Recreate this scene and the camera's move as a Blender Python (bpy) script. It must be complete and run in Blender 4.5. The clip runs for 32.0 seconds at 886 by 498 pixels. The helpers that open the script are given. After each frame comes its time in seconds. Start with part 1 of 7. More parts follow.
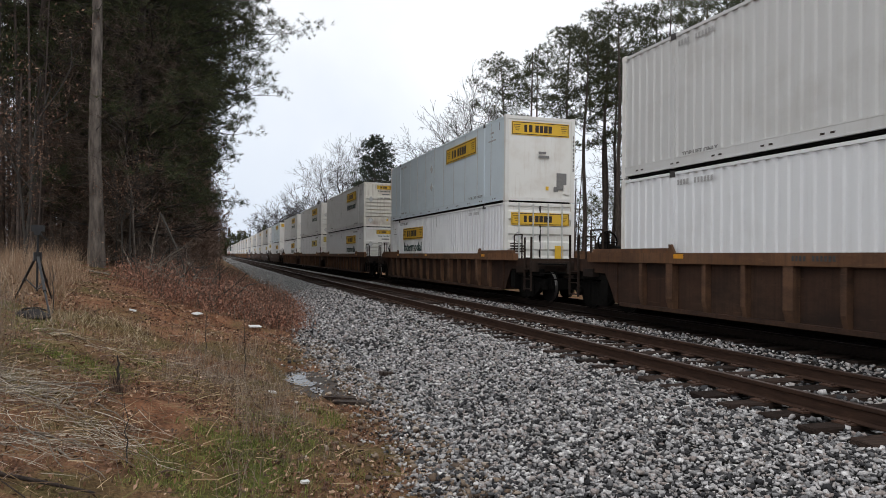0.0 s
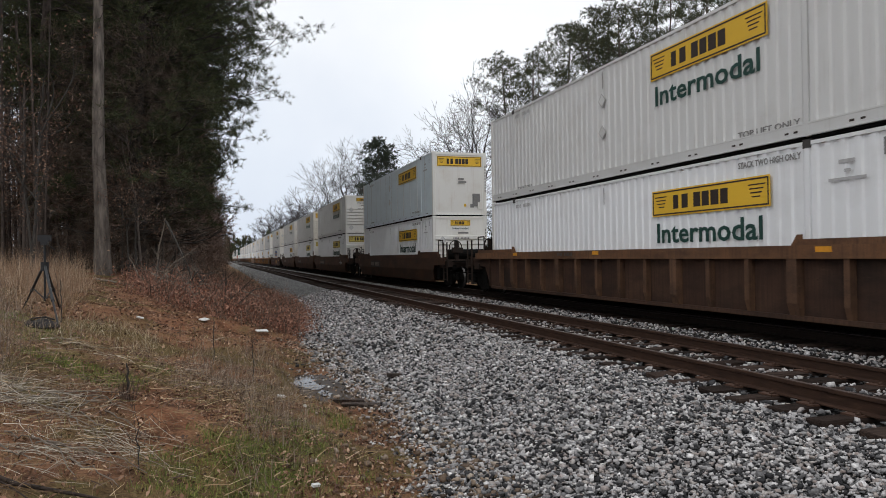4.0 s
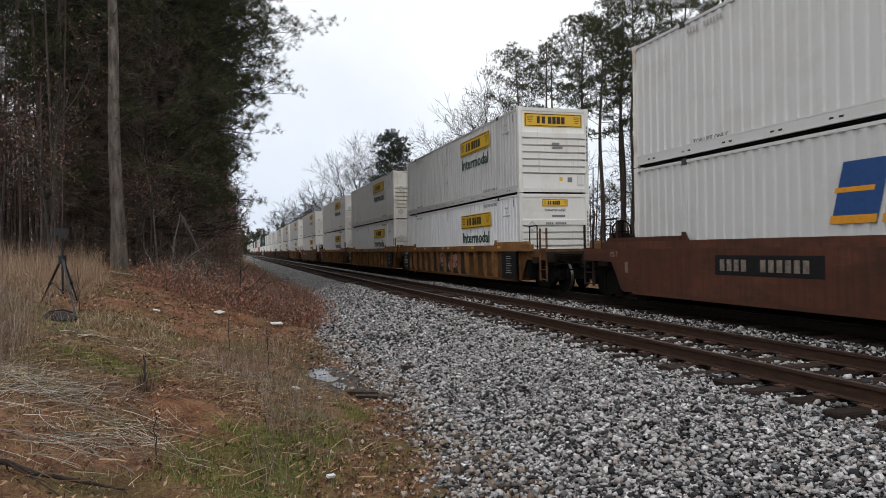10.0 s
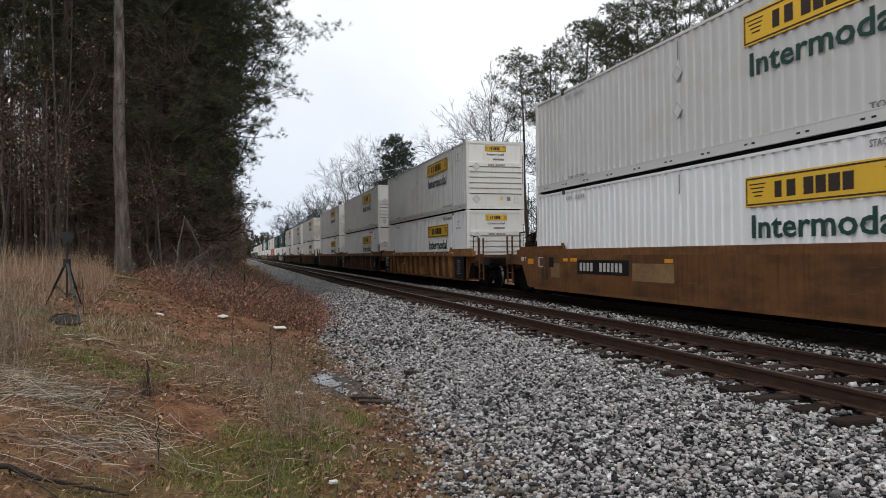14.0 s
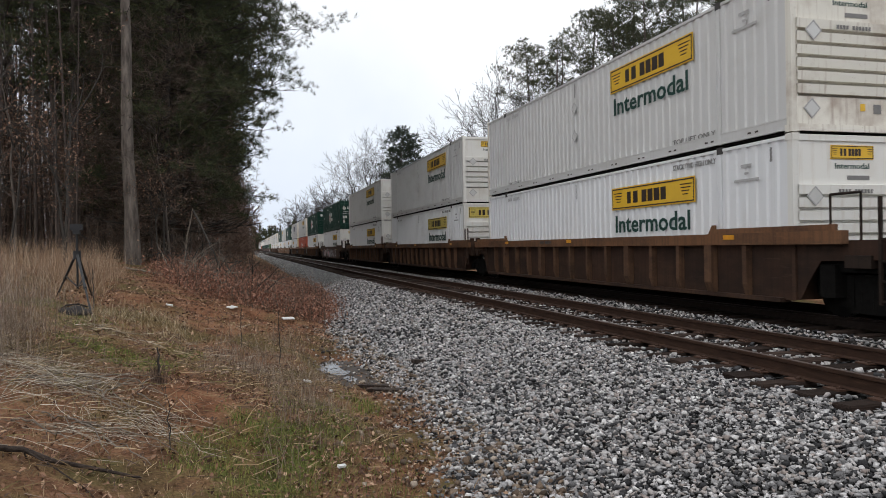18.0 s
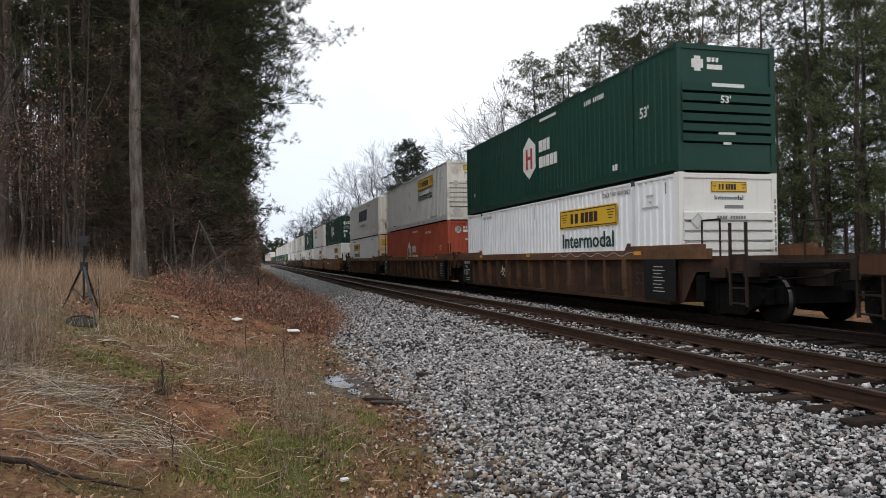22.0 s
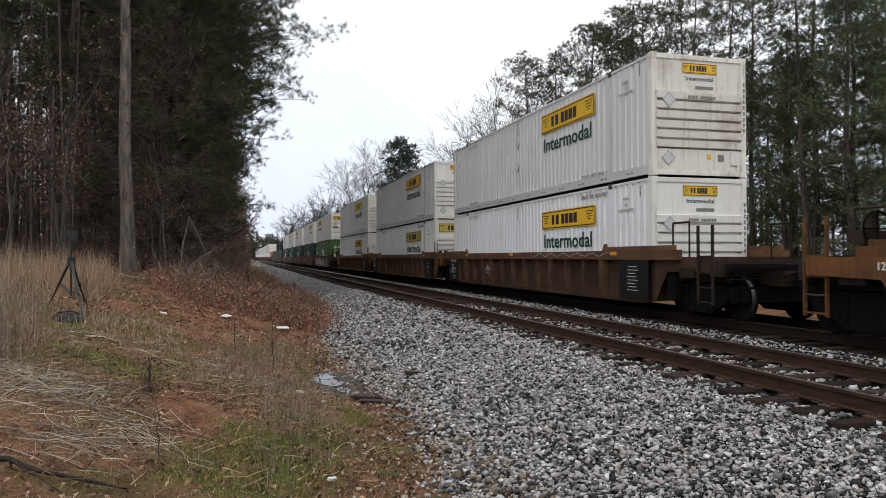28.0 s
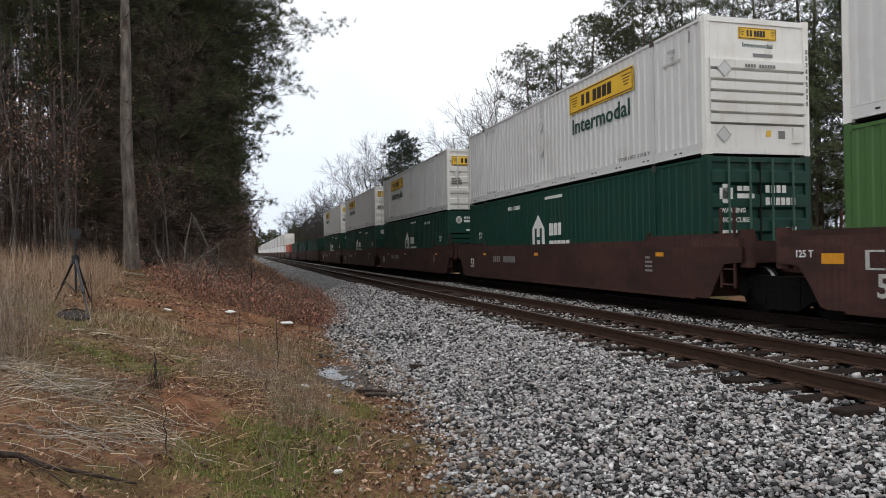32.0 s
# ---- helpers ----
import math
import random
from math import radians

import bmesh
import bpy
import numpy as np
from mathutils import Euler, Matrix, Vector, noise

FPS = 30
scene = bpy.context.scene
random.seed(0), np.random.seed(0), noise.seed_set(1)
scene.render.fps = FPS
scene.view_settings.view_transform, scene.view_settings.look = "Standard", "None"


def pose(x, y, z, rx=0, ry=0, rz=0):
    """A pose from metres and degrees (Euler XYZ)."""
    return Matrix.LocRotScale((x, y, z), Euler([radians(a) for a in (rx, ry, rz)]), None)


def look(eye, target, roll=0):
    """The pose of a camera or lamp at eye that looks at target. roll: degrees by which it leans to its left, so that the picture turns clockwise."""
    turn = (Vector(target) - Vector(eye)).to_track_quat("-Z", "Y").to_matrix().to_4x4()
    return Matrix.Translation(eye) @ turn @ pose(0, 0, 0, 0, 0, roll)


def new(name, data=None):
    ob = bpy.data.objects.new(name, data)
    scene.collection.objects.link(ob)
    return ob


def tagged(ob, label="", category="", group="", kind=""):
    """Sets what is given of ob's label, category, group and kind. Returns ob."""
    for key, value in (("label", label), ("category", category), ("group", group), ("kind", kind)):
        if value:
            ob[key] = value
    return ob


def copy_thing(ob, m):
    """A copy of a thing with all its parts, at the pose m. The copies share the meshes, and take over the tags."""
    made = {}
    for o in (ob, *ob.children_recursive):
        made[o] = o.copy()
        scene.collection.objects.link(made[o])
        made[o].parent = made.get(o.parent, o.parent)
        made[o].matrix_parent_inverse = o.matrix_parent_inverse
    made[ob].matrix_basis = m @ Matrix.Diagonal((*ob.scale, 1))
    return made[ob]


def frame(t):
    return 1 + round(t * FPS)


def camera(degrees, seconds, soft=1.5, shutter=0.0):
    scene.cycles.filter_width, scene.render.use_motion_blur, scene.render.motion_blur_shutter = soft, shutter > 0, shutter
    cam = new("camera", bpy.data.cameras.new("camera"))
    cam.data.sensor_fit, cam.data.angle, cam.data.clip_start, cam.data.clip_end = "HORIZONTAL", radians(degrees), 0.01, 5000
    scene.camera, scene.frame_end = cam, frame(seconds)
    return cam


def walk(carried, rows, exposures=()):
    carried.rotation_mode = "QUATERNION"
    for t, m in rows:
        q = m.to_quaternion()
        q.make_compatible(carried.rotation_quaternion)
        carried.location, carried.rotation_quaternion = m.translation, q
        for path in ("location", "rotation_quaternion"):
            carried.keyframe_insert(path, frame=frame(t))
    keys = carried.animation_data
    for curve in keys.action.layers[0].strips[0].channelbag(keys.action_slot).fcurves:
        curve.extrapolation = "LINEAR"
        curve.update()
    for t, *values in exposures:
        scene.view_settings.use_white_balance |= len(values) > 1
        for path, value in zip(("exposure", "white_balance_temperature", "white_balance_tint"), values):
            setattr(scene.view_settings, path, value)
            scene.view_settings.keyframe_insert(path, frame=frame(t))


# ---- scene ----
cam = camera(63.76, 32.0, 0.6, 0.04)
# Metres; the tracks run along y, rail heads at z = 0, the camera stands at x = 0, y = 0.
XN, XT = 6.49, 10.52          # centres of the empty near track and of the train's track
PATH = [
    (0, (0.001, 0.042, 1.339), (3.0599, 9.5619, 1.4415), 0.61),
    (0.5, (0.002, 0.067, 1.349), (3.0430, 9.5926, 1.4576), 0.05),
    (1, (0.001, 0.034, 1.348), (3.0931, 9.5435, 1.4552), -0.32),
    (1.5, (0.001, 0.030, 1.355), (3.1632, 9.5168, 1.4188), -0.92),
    (2, (-0.006, 0.026, 1.342), (3.0595, 9.5436, 1.4571), -0.95),
    (2.5, (-0.007, 0.022, 1.348), (3.0068, 9.5563, 1.4101), -1.16),
    (3, (-0.009, 0.030, 1.343), (2.9455, 9.5834, 1.4007), -0.75),
    (3.5, (-0.007, 0.027, 1.349), (2.9581, 9.5768, 1.4375), -0.85),
    (5.5, (-0.007, 0.025, 1.335), (3.1528, 9.5115, 1.4829), 0.27),
    (6, (0.001, 0.014, 1.342), (3.1865, 9.4912, 1.5215), 0.02),
    (6.5, (-0.013, 0.048, 1.342), (3.1743, 9.5251, 1.4949), -0.12),
    (7, (-0.002, 0.052, 1.356), (3.0799, 9.5649, 1.3170), -0.31),
    (7.5, (0.001, 0.045, 1.350), (2.9454, 9.6019, 1.3642), -1.21),
    (8, (0.003, 0.004, 1.359), (2.8609, 9.5864, 1.4471), -1.36),
    (8.5, (-0.010, 0.002, 1.340), (2.9155, 9.5633, 1.5183), -0.66),
    (9, (-0.000, -0.001, 1.339), (2.8242, 9.5915, 1.3901), -0.94),
    (9.5, (0.017, 0.013, 1.346), (2.8593, 9.6009, 1.3909), -1.06),
    (10, (-0.009, 0.022, 1.343), (2.8073, 9.6167, 1.3470), -0.84),
    (10.5, (0.000, 0.014, 1.350), (2.7913, 9.6162, 1.3379), -1.06),
    (11, (-0.001, 0.009, 1.354), (2.8300, 9.5992, 1.3036), -0.97),
    (11.5, (-0.011, 0.015, 1.348), (2.8451, 9.5980, 1.2664), -1.29),
    (12, (-0.013, 0.023, 1.348), (2.8789, 9.5952, 1.2859), -1.15),
    (12.5, (-0.019, 0.015, 1.354), (2.6056, 9.6647, 1.3198), -0.58),
    (13, (0.005, 0.021, 1.350), (2.6838, 9.6547, 1.4223), -0.26),
    (13.5, (-0.007, 0.025, 1.355), (2.7253, 9.6441, 1.4128), -0.45),
    (15.5, (-0.007, 0.022, 1.348), (2.8513, 9.6033, 1.5073), -0.56),
    (16, (-0.016, 0.011, 1.341), (2.9025, 9.5741, 1.4985), -0.68),
    (16.5, (-0.019, -0.022, 1.327), (2.6948, 9.6018, 1.2242), -1.79),
    (17, (-0.002, -0.006, 1.309), (2.7137, 9.6183, 1.2451), -0.66),
    (17.5, (-0.013, -0.016, 1.307), (2.5792, 9.6417, 1.3008), -0.81),
    (18, (-0.008, -0.026, 1.311), (2.6587, 9.6118, 1.2706), -0.94),
    (18.5, (-0.008, -0.023, 1.303), (2.7549, 9.5878, 1.3033), -1.11),
    (19, (0.008, -0.024, 1.313), (2.7348, 9.5970, 1.3722), -1.09),
    (19.5, (0.010, 0.012, 1.320), (2.7112, 9.6399, 1.3337), -1.13),
    (20, (0.016, -0.026, 1.308), (2.6617, 9.6176, 1.3589), -1.05),
    (20.5, (0.010, -0.036, 1.310), (2.6177, 9.6173, 1.3789), -0.98),
    (21, (0.001, -0.048, 1.308), (2.6942, 9.5816, 1.4059), -0.51),
    (21.5, (0.000, -0.026, 1.317), (2.6764, 9.6085, 1.4209), -0.31),
    (22, (0.008, -0.032, 1.313), (2.5943, 9.6264, 1.4523), -0.74),
    (22.5, (-0.011, -0.020, 1.303), (2.6250, 9.6261, 1.4253), -0.41),
    (23, (-0.008, -0.029, 1.305), (2.6479, 9.6116, 1.3515), -0.26),
    (23.5, (-0.002, 0.011, 1.313), (2.5860, 9.6701, 1.2998), -0.25),
    (24, (0.017, 0.003, 1.328), (2.6594, 9.6469, 1.4441), 0.21),
    (24.5, (0.008, 0.004, 1.328), (2.6186, 9.6565, 1.4568), 0.10),
    (25, (0.003, -0.017, 1.315), (2.6981, 9.6117, 1.4649), 0.18),
    (25.5, (0.013, -0.024, 1.316), (2.6678, 9.6166, 1.4057), -0.31),
    (27.5, (0.009, -0.015, 1.309), (2.6979, 9.6162, 1.4009), -0.38),
    (28, (0.020, -0.013, 1.323), (2.7271, 9.6132, 1.4322), -0.20),
    (28.5, (0.011, -0.032, 1.309), (2.6697, 9.6076, 1.4130), -0.39),
    (29, (-0.002, -0.029, 1.311), (2.6204, 9.6192, 1.4673), -0.39),
    (29.5, (0.016, -0.025, 1.317), (2.6878, 9.6111, 1.4254), -0.67),
    (30, (0.002, -0.033, 1.320), (2.7352, 9.5849, 1.4595), -0.56),
    (30.5, (0.004, -0.031, 1.321), (2.7224, 9.5911, 1.4549), -0.63),
    (31, (0.007, -0.056, 1.313), (2.6923, 9.5756, 1.4861), -0.41),
    (31.5, (0.013, -0.028, 1.311), (2.5593, 9.6418, 1.3990), -0.98),
    (32, (0.015, -0.037, 1.319), (2.6856, 9.6000, 1.3370), -0.94),
]
walk(cam, [(t, look(eye, target, roll)) for t, eye, target, roll in PATH],
     [(0, 0.06), (2, 0.0), (4, 0.0), (9, 0.04), (13, 0.12), (15.5, -0.04), (16.2, -0.03), (17.3, 0.10), (20, 0.11), (21, 0.17), (22, 0.23), (24, 0.25), (25, 0.20), (28, 0.20), (30, 0.08), (31, 0.15), (32, 0.22)])

# ---------------------------------------------------------------- light: an overcast winter sky
world = bpy.data.worlds.new("overcast_sky")
scene.world = world
world.use_nodes = True
wn, wl = world.node_tree.nodes, world.node_tree.links
sky = wn.new("ShaderNodeTexSky")
sky.sky_type, sky.sun_disc = "NISHITA", False
sky.sun_elevation, sky.sun_rotation = radians(48), radians(215)
sky.dust_density = 4.0
scaled = wn.new("ShaderNodeMix")
scaled.data_type, scaled.blend_type = "RGBA", "MULTIPLY"
scaled.inputs[0].default_value = 1.0
scaled.inputs[7].default_value = (0.11, 0.11, 0.11, 1)
wl.new(sky.outputs[0], scaled.inputs[6])
coord = wn.new("ShaderNodeTexCoord")
cloud = wn.new("ShaderNodeTexNoise")
cloud.inputs["Scale"].default_value, cloud.inputs["Detail"].default_value = 2.2, 5.0
wl.new(coord.outputs["Generated"], cloud.inputs["Vector"])
ramp = wn.new("ShaderNodeValToRGB")
ramp.color_ramp.elements[0].position, ramp.color_ramp.elements[0].color = 0.3, (0.96, 1.01, 1.09, 1)
ramp.color_ramp.elements[1].position, ramp.color_ramp.elements[1].color = 0.62, (1.22, 1.23, 1.24, 1)
wl.new(cloud.outputs["Fac"], ramp.inputs[0])
cover = wn.new("ShaderNodeMix")
cover.data_type = "RGBA"
cover.inputs[0].default_value = 0.9
wl.new(scaled.outputs[2], cover.inputs[6])
wl.new(ramp.outputs[0], cover.inputs[7])
height = wn.new("ShaderNodeSeparateXYZ")
wl.new(coord.outputs["Generated"], height.inputs[0])
haze = wn.new("ShaderNodeValToRGB")
haze.color_ramp.elements[0].position, haze.color_ramp.elements[0].color = 0.0, (0.80, 0.85, 0.93, 1)
haze.color_ramp.elements[1].position, haze.color_ramp.elements[1].color = 0.30, (1, 1, 1, 1)
wl.new(height.outputs[2], haze.inputs[0])
veiled = wn.new("ShaderNodeMix")
veiled.data_type, veiled.blend_type = "RGBA", "MULTIPLY"
veiled.inputs[0].default_value = 1.0
wl.new(cover.outputs[2], veiled.inputs[6])
wl.new(haze.outputs[0], veiled.inputs[7])
wl.new(veiled.outputs[2], wn["Background"].inputs[0])
wn["Background"].inputs[1].default_value = 0.93
sun = new("sun", bpy.data.lights.new("sun", "SUN"))
sun.data.energy, sun.data.angle, sun.data.color = 0.3, radians(40), (1.0, 0.97, 0.93)
sun.matrix_world = look((-30, -40, 60), (0, 0, 0))
scene.view_settings.exposure = 0.0


# ---------------------------------------------------------------- materials
def material(name, rough=0.7, metal=0.0, shine=0.5):
    m = bpy.data.materials.new(name)
    m.use_nodes = True
    p = m.node_tree.nodes["Principled BSDF"]
    p.inputs["Roughness"].default_value, p.inputs["Metallic"].default_value = rough, metal
    p.inputs["Specular IOR Level"].default_value = shine
    return m, m.node_tree.nodes, m.node_tree.links, p


def noise_tex(n, l, scale, detail=6.0, stretch=None, object_space=True, rough=0.6, shifted=False):
    c = n.new("ShaderNodeTexCoord")
    t = n.new("ShaderNodeTexNoise")
    t.inputs["Scale"].default_value, t.inputs["Detail"].default_value, t.inputs["Roughness"].default_value = scale, detail, rough
    src = c.outputs["Object"]
    if not object_space:
        g = n.new("ShaderNodeNewGeometry")
        src = g.outputs["Position"]
    if shifted:
        info, far, add = n.new("ShaderNodeObjectInfo"), n.new("ShaderNodeVectorMath"), n.new("ShaderNodeVectorMath")
        far.operation = "SCALE"
        far.inputs[0].default_value = (37.0, 53.0, 71.0)
        l.new(info.outputs["Random"], far.inputs["Scale"])
        l.new(src, add.inputs[0])
        l.new(far.outputs[0], add.inputs[1])
        src = add.outputs[0]
    if stretch:
        mp = n.new("ShaderNodeMapping")
        mp.inputs["Scale"].default_value = stretch
        l.new(src, mp.inputs[0])
        src = mp.outputs[0]
    l.new(src, t.inputs["Vector"])
    return t.outputs["Fac"]


def ramped(n, l, src, stops):
    r = n.new("ShaderNodeValToRGB")
    e = r.color_ramp.elements
    while len(e) < len(stops):
        e.new(0.5)
    for el, (pos, col) in zip(e, stops):
        el.position, el.color = pos, (*col, 1) if len(col) == 3 else col
    l.new(src, r.inputs[0])
    return r.outputs[0]


def mixed(n, l, a, b, fac, mode="MIX"):
    m = n.new("ShaderNodeMix")
    m.data_type, m.blend_type = "RGBA", mode
    for k, v in ((0, fac), (6, a), (7, b)):
        if isinstance(v, (int, float)):
            m.inputs[k].default_value = v
        elif isinstance(v, tuple):
            m.inputs[k].default_value = (*v, 1)
        else:
            l.new(v, m.inputs[k])
    return m.outputs[2]


def bump(n, l, p, src, strength, dist=0.02):
    b = n.new("ShaderNodeBump")
    b.inputs["Strength"].default_value, b.inputs["Distance"].default_value = strength, dist
    l.new(src, b.inputs["Height"])
    l.new(b.outputs[0], p.inputs["Normal"])


def paint(name, col, dirt=(0.16, 0.11, 0.07), amount=0.5, rough=0.45, streak=0.5, metal=0.0, shine=0.5):
    """Weathered paint: grime in blotches and in runs down the sheet, a little different on every thing."""
    m, n, l, p = material(name, rough, metal, shine)
    info = n.new("ShaderNodeObjectInfo")
    shade = ramped(n, l, info.outputs["Random"], [(0, tuple(c * 0.9 for c in col)), (1, tuple(min(1, c * 1.04) for c in col))])
    blot = noise_tex(n, l, 0.9, 8, (1, 0.6, 1), shifted=True)
    runs = noise_tex(n, l, 3.0, 6, (4, 4, 0.25), shifted=True)
    speck = noise_tex(n, l, 22, 4)
    c = mixed(n, l, shade, dirt, ramped(n, l, blot, [(0.52, (0, 0, 0)), (0.85, (amount,) * 3)]))
    c = mixed(n, l, c, dirt, ramped(n, l, runs, [(0.55, (0, 0, 0)), (0.9, (streak,) * 3)]))
    c = mixed(n, l, c, dirt, ramped(n, l, speck, [(0.66, (0, 0, 0)), (0.78, (amount * 0.6,) * 3)]))
    l.new(c, p.inputs["Base Color"])
    l.new(ramped(n, l, blot, [(0.3, (rough,) * 3), (0.8, (min(1, rough + 0.25),) * 3)]), p.inputs["Roughness"])
    bump(n, l, p, blot, 0.08, 0.01)
    return m


def flat(name, col, rough=0.6, var=0.12, metal=0.0, scale=12.0, shine=0.4):
    m, n, l, p = material(name, rough, metal, shine)
    f = noise_tex(n, l, scale, 5)
    l.new(ramped(n, l, f, [(0.3, tuple(c * (1 - var) for c in col)), (0.7, tuple(min(1, c * (1 + var)) for c in col))]), p.inputs["Base Color"])
    bump(n, l, p, f, 0.15, 0.005)
    return m


WHITE = paint("container_white", (0.605, 0.605, 0.595), (0.28, 0.24, 0.19), 0.35, 0.42, 0.28)
BRIGHT = paint("container_bright_white", (0.76, 0.77, 0.78), (0.34, 0.30, 0.26), 0.28, 0.42, 0.22)
NOSE = paint("container_nose_white", (0.78, 0.77, 0.73), (0.38, 0.26, 0.15), 0.40, 0.45, 0.50)
BLUEWHITE = paint("plate_bluewhite", (0.66, 0.75, 0.80), (0.4, 0.42, 0.42), 0.35, 0.35, 0.3)
RUSTNOSE = paint("rust_streaked_white", (0.78, 0.75, 0.67), (0.20, 0.09, 0.038), 0.95, 0.5, 1.0)
CREAM = paint("door_cream", (0.68, 0.50, 0.30), (0.22, 0.12, 0.06), 0.8, 0.5, 0.85)
GREEN = paint("container_green", (0.005, 0.041, 0.028), (0.04, 0.055, 0.04), 0.3, 0.45, 0.2, 0.0, 0.3)
LIME = paint("container_bright_green", (0.048, 0.125, 0.028), (0.07, 0.09, 0.05), 0.35, 0.42, 0.25)
ORANGE = paint("container_orange", (0.43, 0.078, 0.037), (0.2, 0.08, 0.05), 0.4, 0.45, 0.3)


def worn(name, col, dark, pale, rough=0.75):
    """Old railcar paint: faded patches, grime running down, soot in blotches, scuffs and bare rust."""
    m, n, l, p = material(name, rough, 0.0, 0.18)
    info = n.new("ShaderNodeObjectInfo")
    c = ramped(n, l, info.outputs["Random"], [(0, tuple(v * 0.78 for v in col)), (1, tuple(v * 1.12 for v in col))])
    fade = noise_tex(n, l, 0.55, 7, (1, 0.8, 1.6), shifted=True)
    soot = noise_tex(n, l, 1.3, 9, (1, 0.5, 1.2), shifted=True, rough=0.68)
    runs = noise_tex(n, l, 2.6, 8, (5, 5, 0.22), shifted=True, rough=0.7)
    scuff = noise_tex(n, l, 7.0, 8, (1, 0.18, 2.0), shifted=True, rough=0.7)
    speck = noise_tex(n, l, 34, 4)
    c = mixed(n, l, c, pale, ramped(n, l, fade, [(0.45, (0, 0, 0)), (0.72, (0.55,) * 3)]))
    c = mixed(n, l, c, dark, ramped(n, l, soot, [(0.44, (0, 0, 0)), (0.66, (0.8,) * 3)]))
    c = mixed(n, l, c, dark, ramped(n, l, runs, [(0.46, (0, 0, 0)), (0.74, (0.75,) * 3)]))
    c = mixed(n, l, c, pale, ramped(n, l, scuff, [(0.60, (0, 0, 0)), (0.72, (0.5,) * 3)]))
    c = mixed(n, l, c, dark, ramped(n, l, speck, [(0.58, (0, 0, 0)), (0.72, (0.6,) * 3)]))
    l.new(c, p.inputs["Base Color"])
    bump(n, l, p, soot, 0.2, 0.02)
    return m


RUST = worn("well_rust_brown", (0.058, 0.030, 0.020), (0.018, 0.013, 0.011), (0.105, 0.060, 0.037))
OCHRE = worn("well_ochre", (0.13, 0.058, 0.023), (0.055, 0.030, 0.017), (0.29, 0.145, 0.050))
FLATOCHRE = worn("well_dull_ochre", (0.165, 0.070, 0.024), (0.045, 0.026, 0.016), (0.23, 0.110, 0.042))
REDBROWN = worn("well_red_brown", (0.066, 0.029, 0.024), (0.024, 0.016, 0.014), (0.095, 0.047, 0.036))
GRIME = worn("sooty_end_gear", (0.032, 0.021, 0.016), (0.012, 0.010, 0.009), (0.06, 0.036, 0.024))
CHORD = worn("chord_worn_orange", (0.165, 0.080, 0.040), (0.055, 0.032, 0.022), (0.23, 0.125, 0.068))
# rib paint: worn, and lighter than the web for the light ribs catch
RIBRUST = worn("worn_lit_rib_brown", (0.115, 0.060, 0.035), (0.04, 0.025, 0.018), (0.17, 0.095, 0.055))
REDRUST = worn("well_red_rust", (0.098, 0.036, 0.021), (0.034, 0.019, 0.014), (0.15, 0.062, 0.035))
EARTH = worn("well_earth_brown", (0.082, 0.038, 0.021), (0.028, 0.018, 0.013), (0.118, 0.058, 0.033))
PATCH = worn("tan_paint_patch", (0.26, 0.16, 0.075), (0.12, 0.07, 0.035), (0.32, 0.21, 0.11))
DULL = worn("well_dull_tan", (0.150, 0.078, 0.038), (0.045, 0.027, 0.018), (0.21, 0.115, 0.062))
# likewise worn, with the light on the ribs put into the colour
RIBOCHRE = worn("worn_lit_rib_ochre", (0.26, 0.12, 0.04), (0.07, 0.04, 0.022), (0.33, 0.20, 0.09))
FADED = worn("faded_yellow_paint", (0.40, 0.20, 0.04), (0.14, 0.07, 0.03), (0.40, 0.25, 0.09))
BLACK = flat("black_paint", (0.012, 0.011, 0.012), 0.7, 0.2, 0.0, 12.0, 0.15)
# near-black: grease, and the shade under and between cars put into the colour
IRON = flat("greasy_shaded_iron", (0.0065, 0.006, 0.0055), 0.8, 0.4, 0.0, 12.0, 0.08)
ROD = flat("galvanised_rod", (0.55, 0.56, 0.54), 0.45, 0.15, 0.3)
GREENROD = flat("green_painted_rod", (0.045, 0.10, 0.075), 0.45, 0.15, 0.0)
TREAD = flat("polished_wheel_rim", (0.25, 0.24, 0.23), 0.35, 0.2, 0.9)
CASTING = flat("dark_steel_casting", (0.045, 0.042, 0.04), 0.6, 0.3)
YELLOW = paint("sign_yellow", (0.74, 0.45, 0.03), (0.4, 0.26, 0.06), 0.35, 0.5, 0.2)
PALEYELLOW = paint("sign_faded_yellow", (0.64, 0.50, 0.12), (0.4, 0.33, 0.16), 0.4, 0.55, 0.2)
INK = flat("black_lettering", (0.03, 0.02, 0.015), 0.6)
GREENINK = flat("dark_green_lettering", (0.012, 0.05, 0.04), 0.6)
NAVY = flat("navy_lettering", (0.012, 0.018, 0.05), 0.55)
BLUE = flat("blue_lettering", (0.015, 0.06, 0.19), 0.5)
WHITEINK = flat("white_lettering", (0.7, 0.7, 0.67), 0.6)
GREYINK = flat("grey_stencil", (0.20, 0.195, 0.19), 0.7)
FAINTINK = flat("faint_grey_stencil", (0.40, 0.395, 0.39), 0.7)
SEAM = flat("riveted_seam", (0.50, 0.51, 0.51), 0.6)
STENCIL = flat("dirty_white_stencil", (0.42, 0.41, 0.39), 0.7, 0.3)
# rail colour with the shade below the train painted in
SHADEDRAIL = flat("rail_in_train_shade", (0.016, 0.011, 0.009), 0.75, 0.3, 0.0, 12.0, 0.12)
SCUFF = flat("brown_rust_scuff", (0.10, 0.06, 0.043), 0.8, 0.4, 0.0, 5.0)
REDINK = flat("red_mark", (0.4, 0.04, 0.03), 0.6)
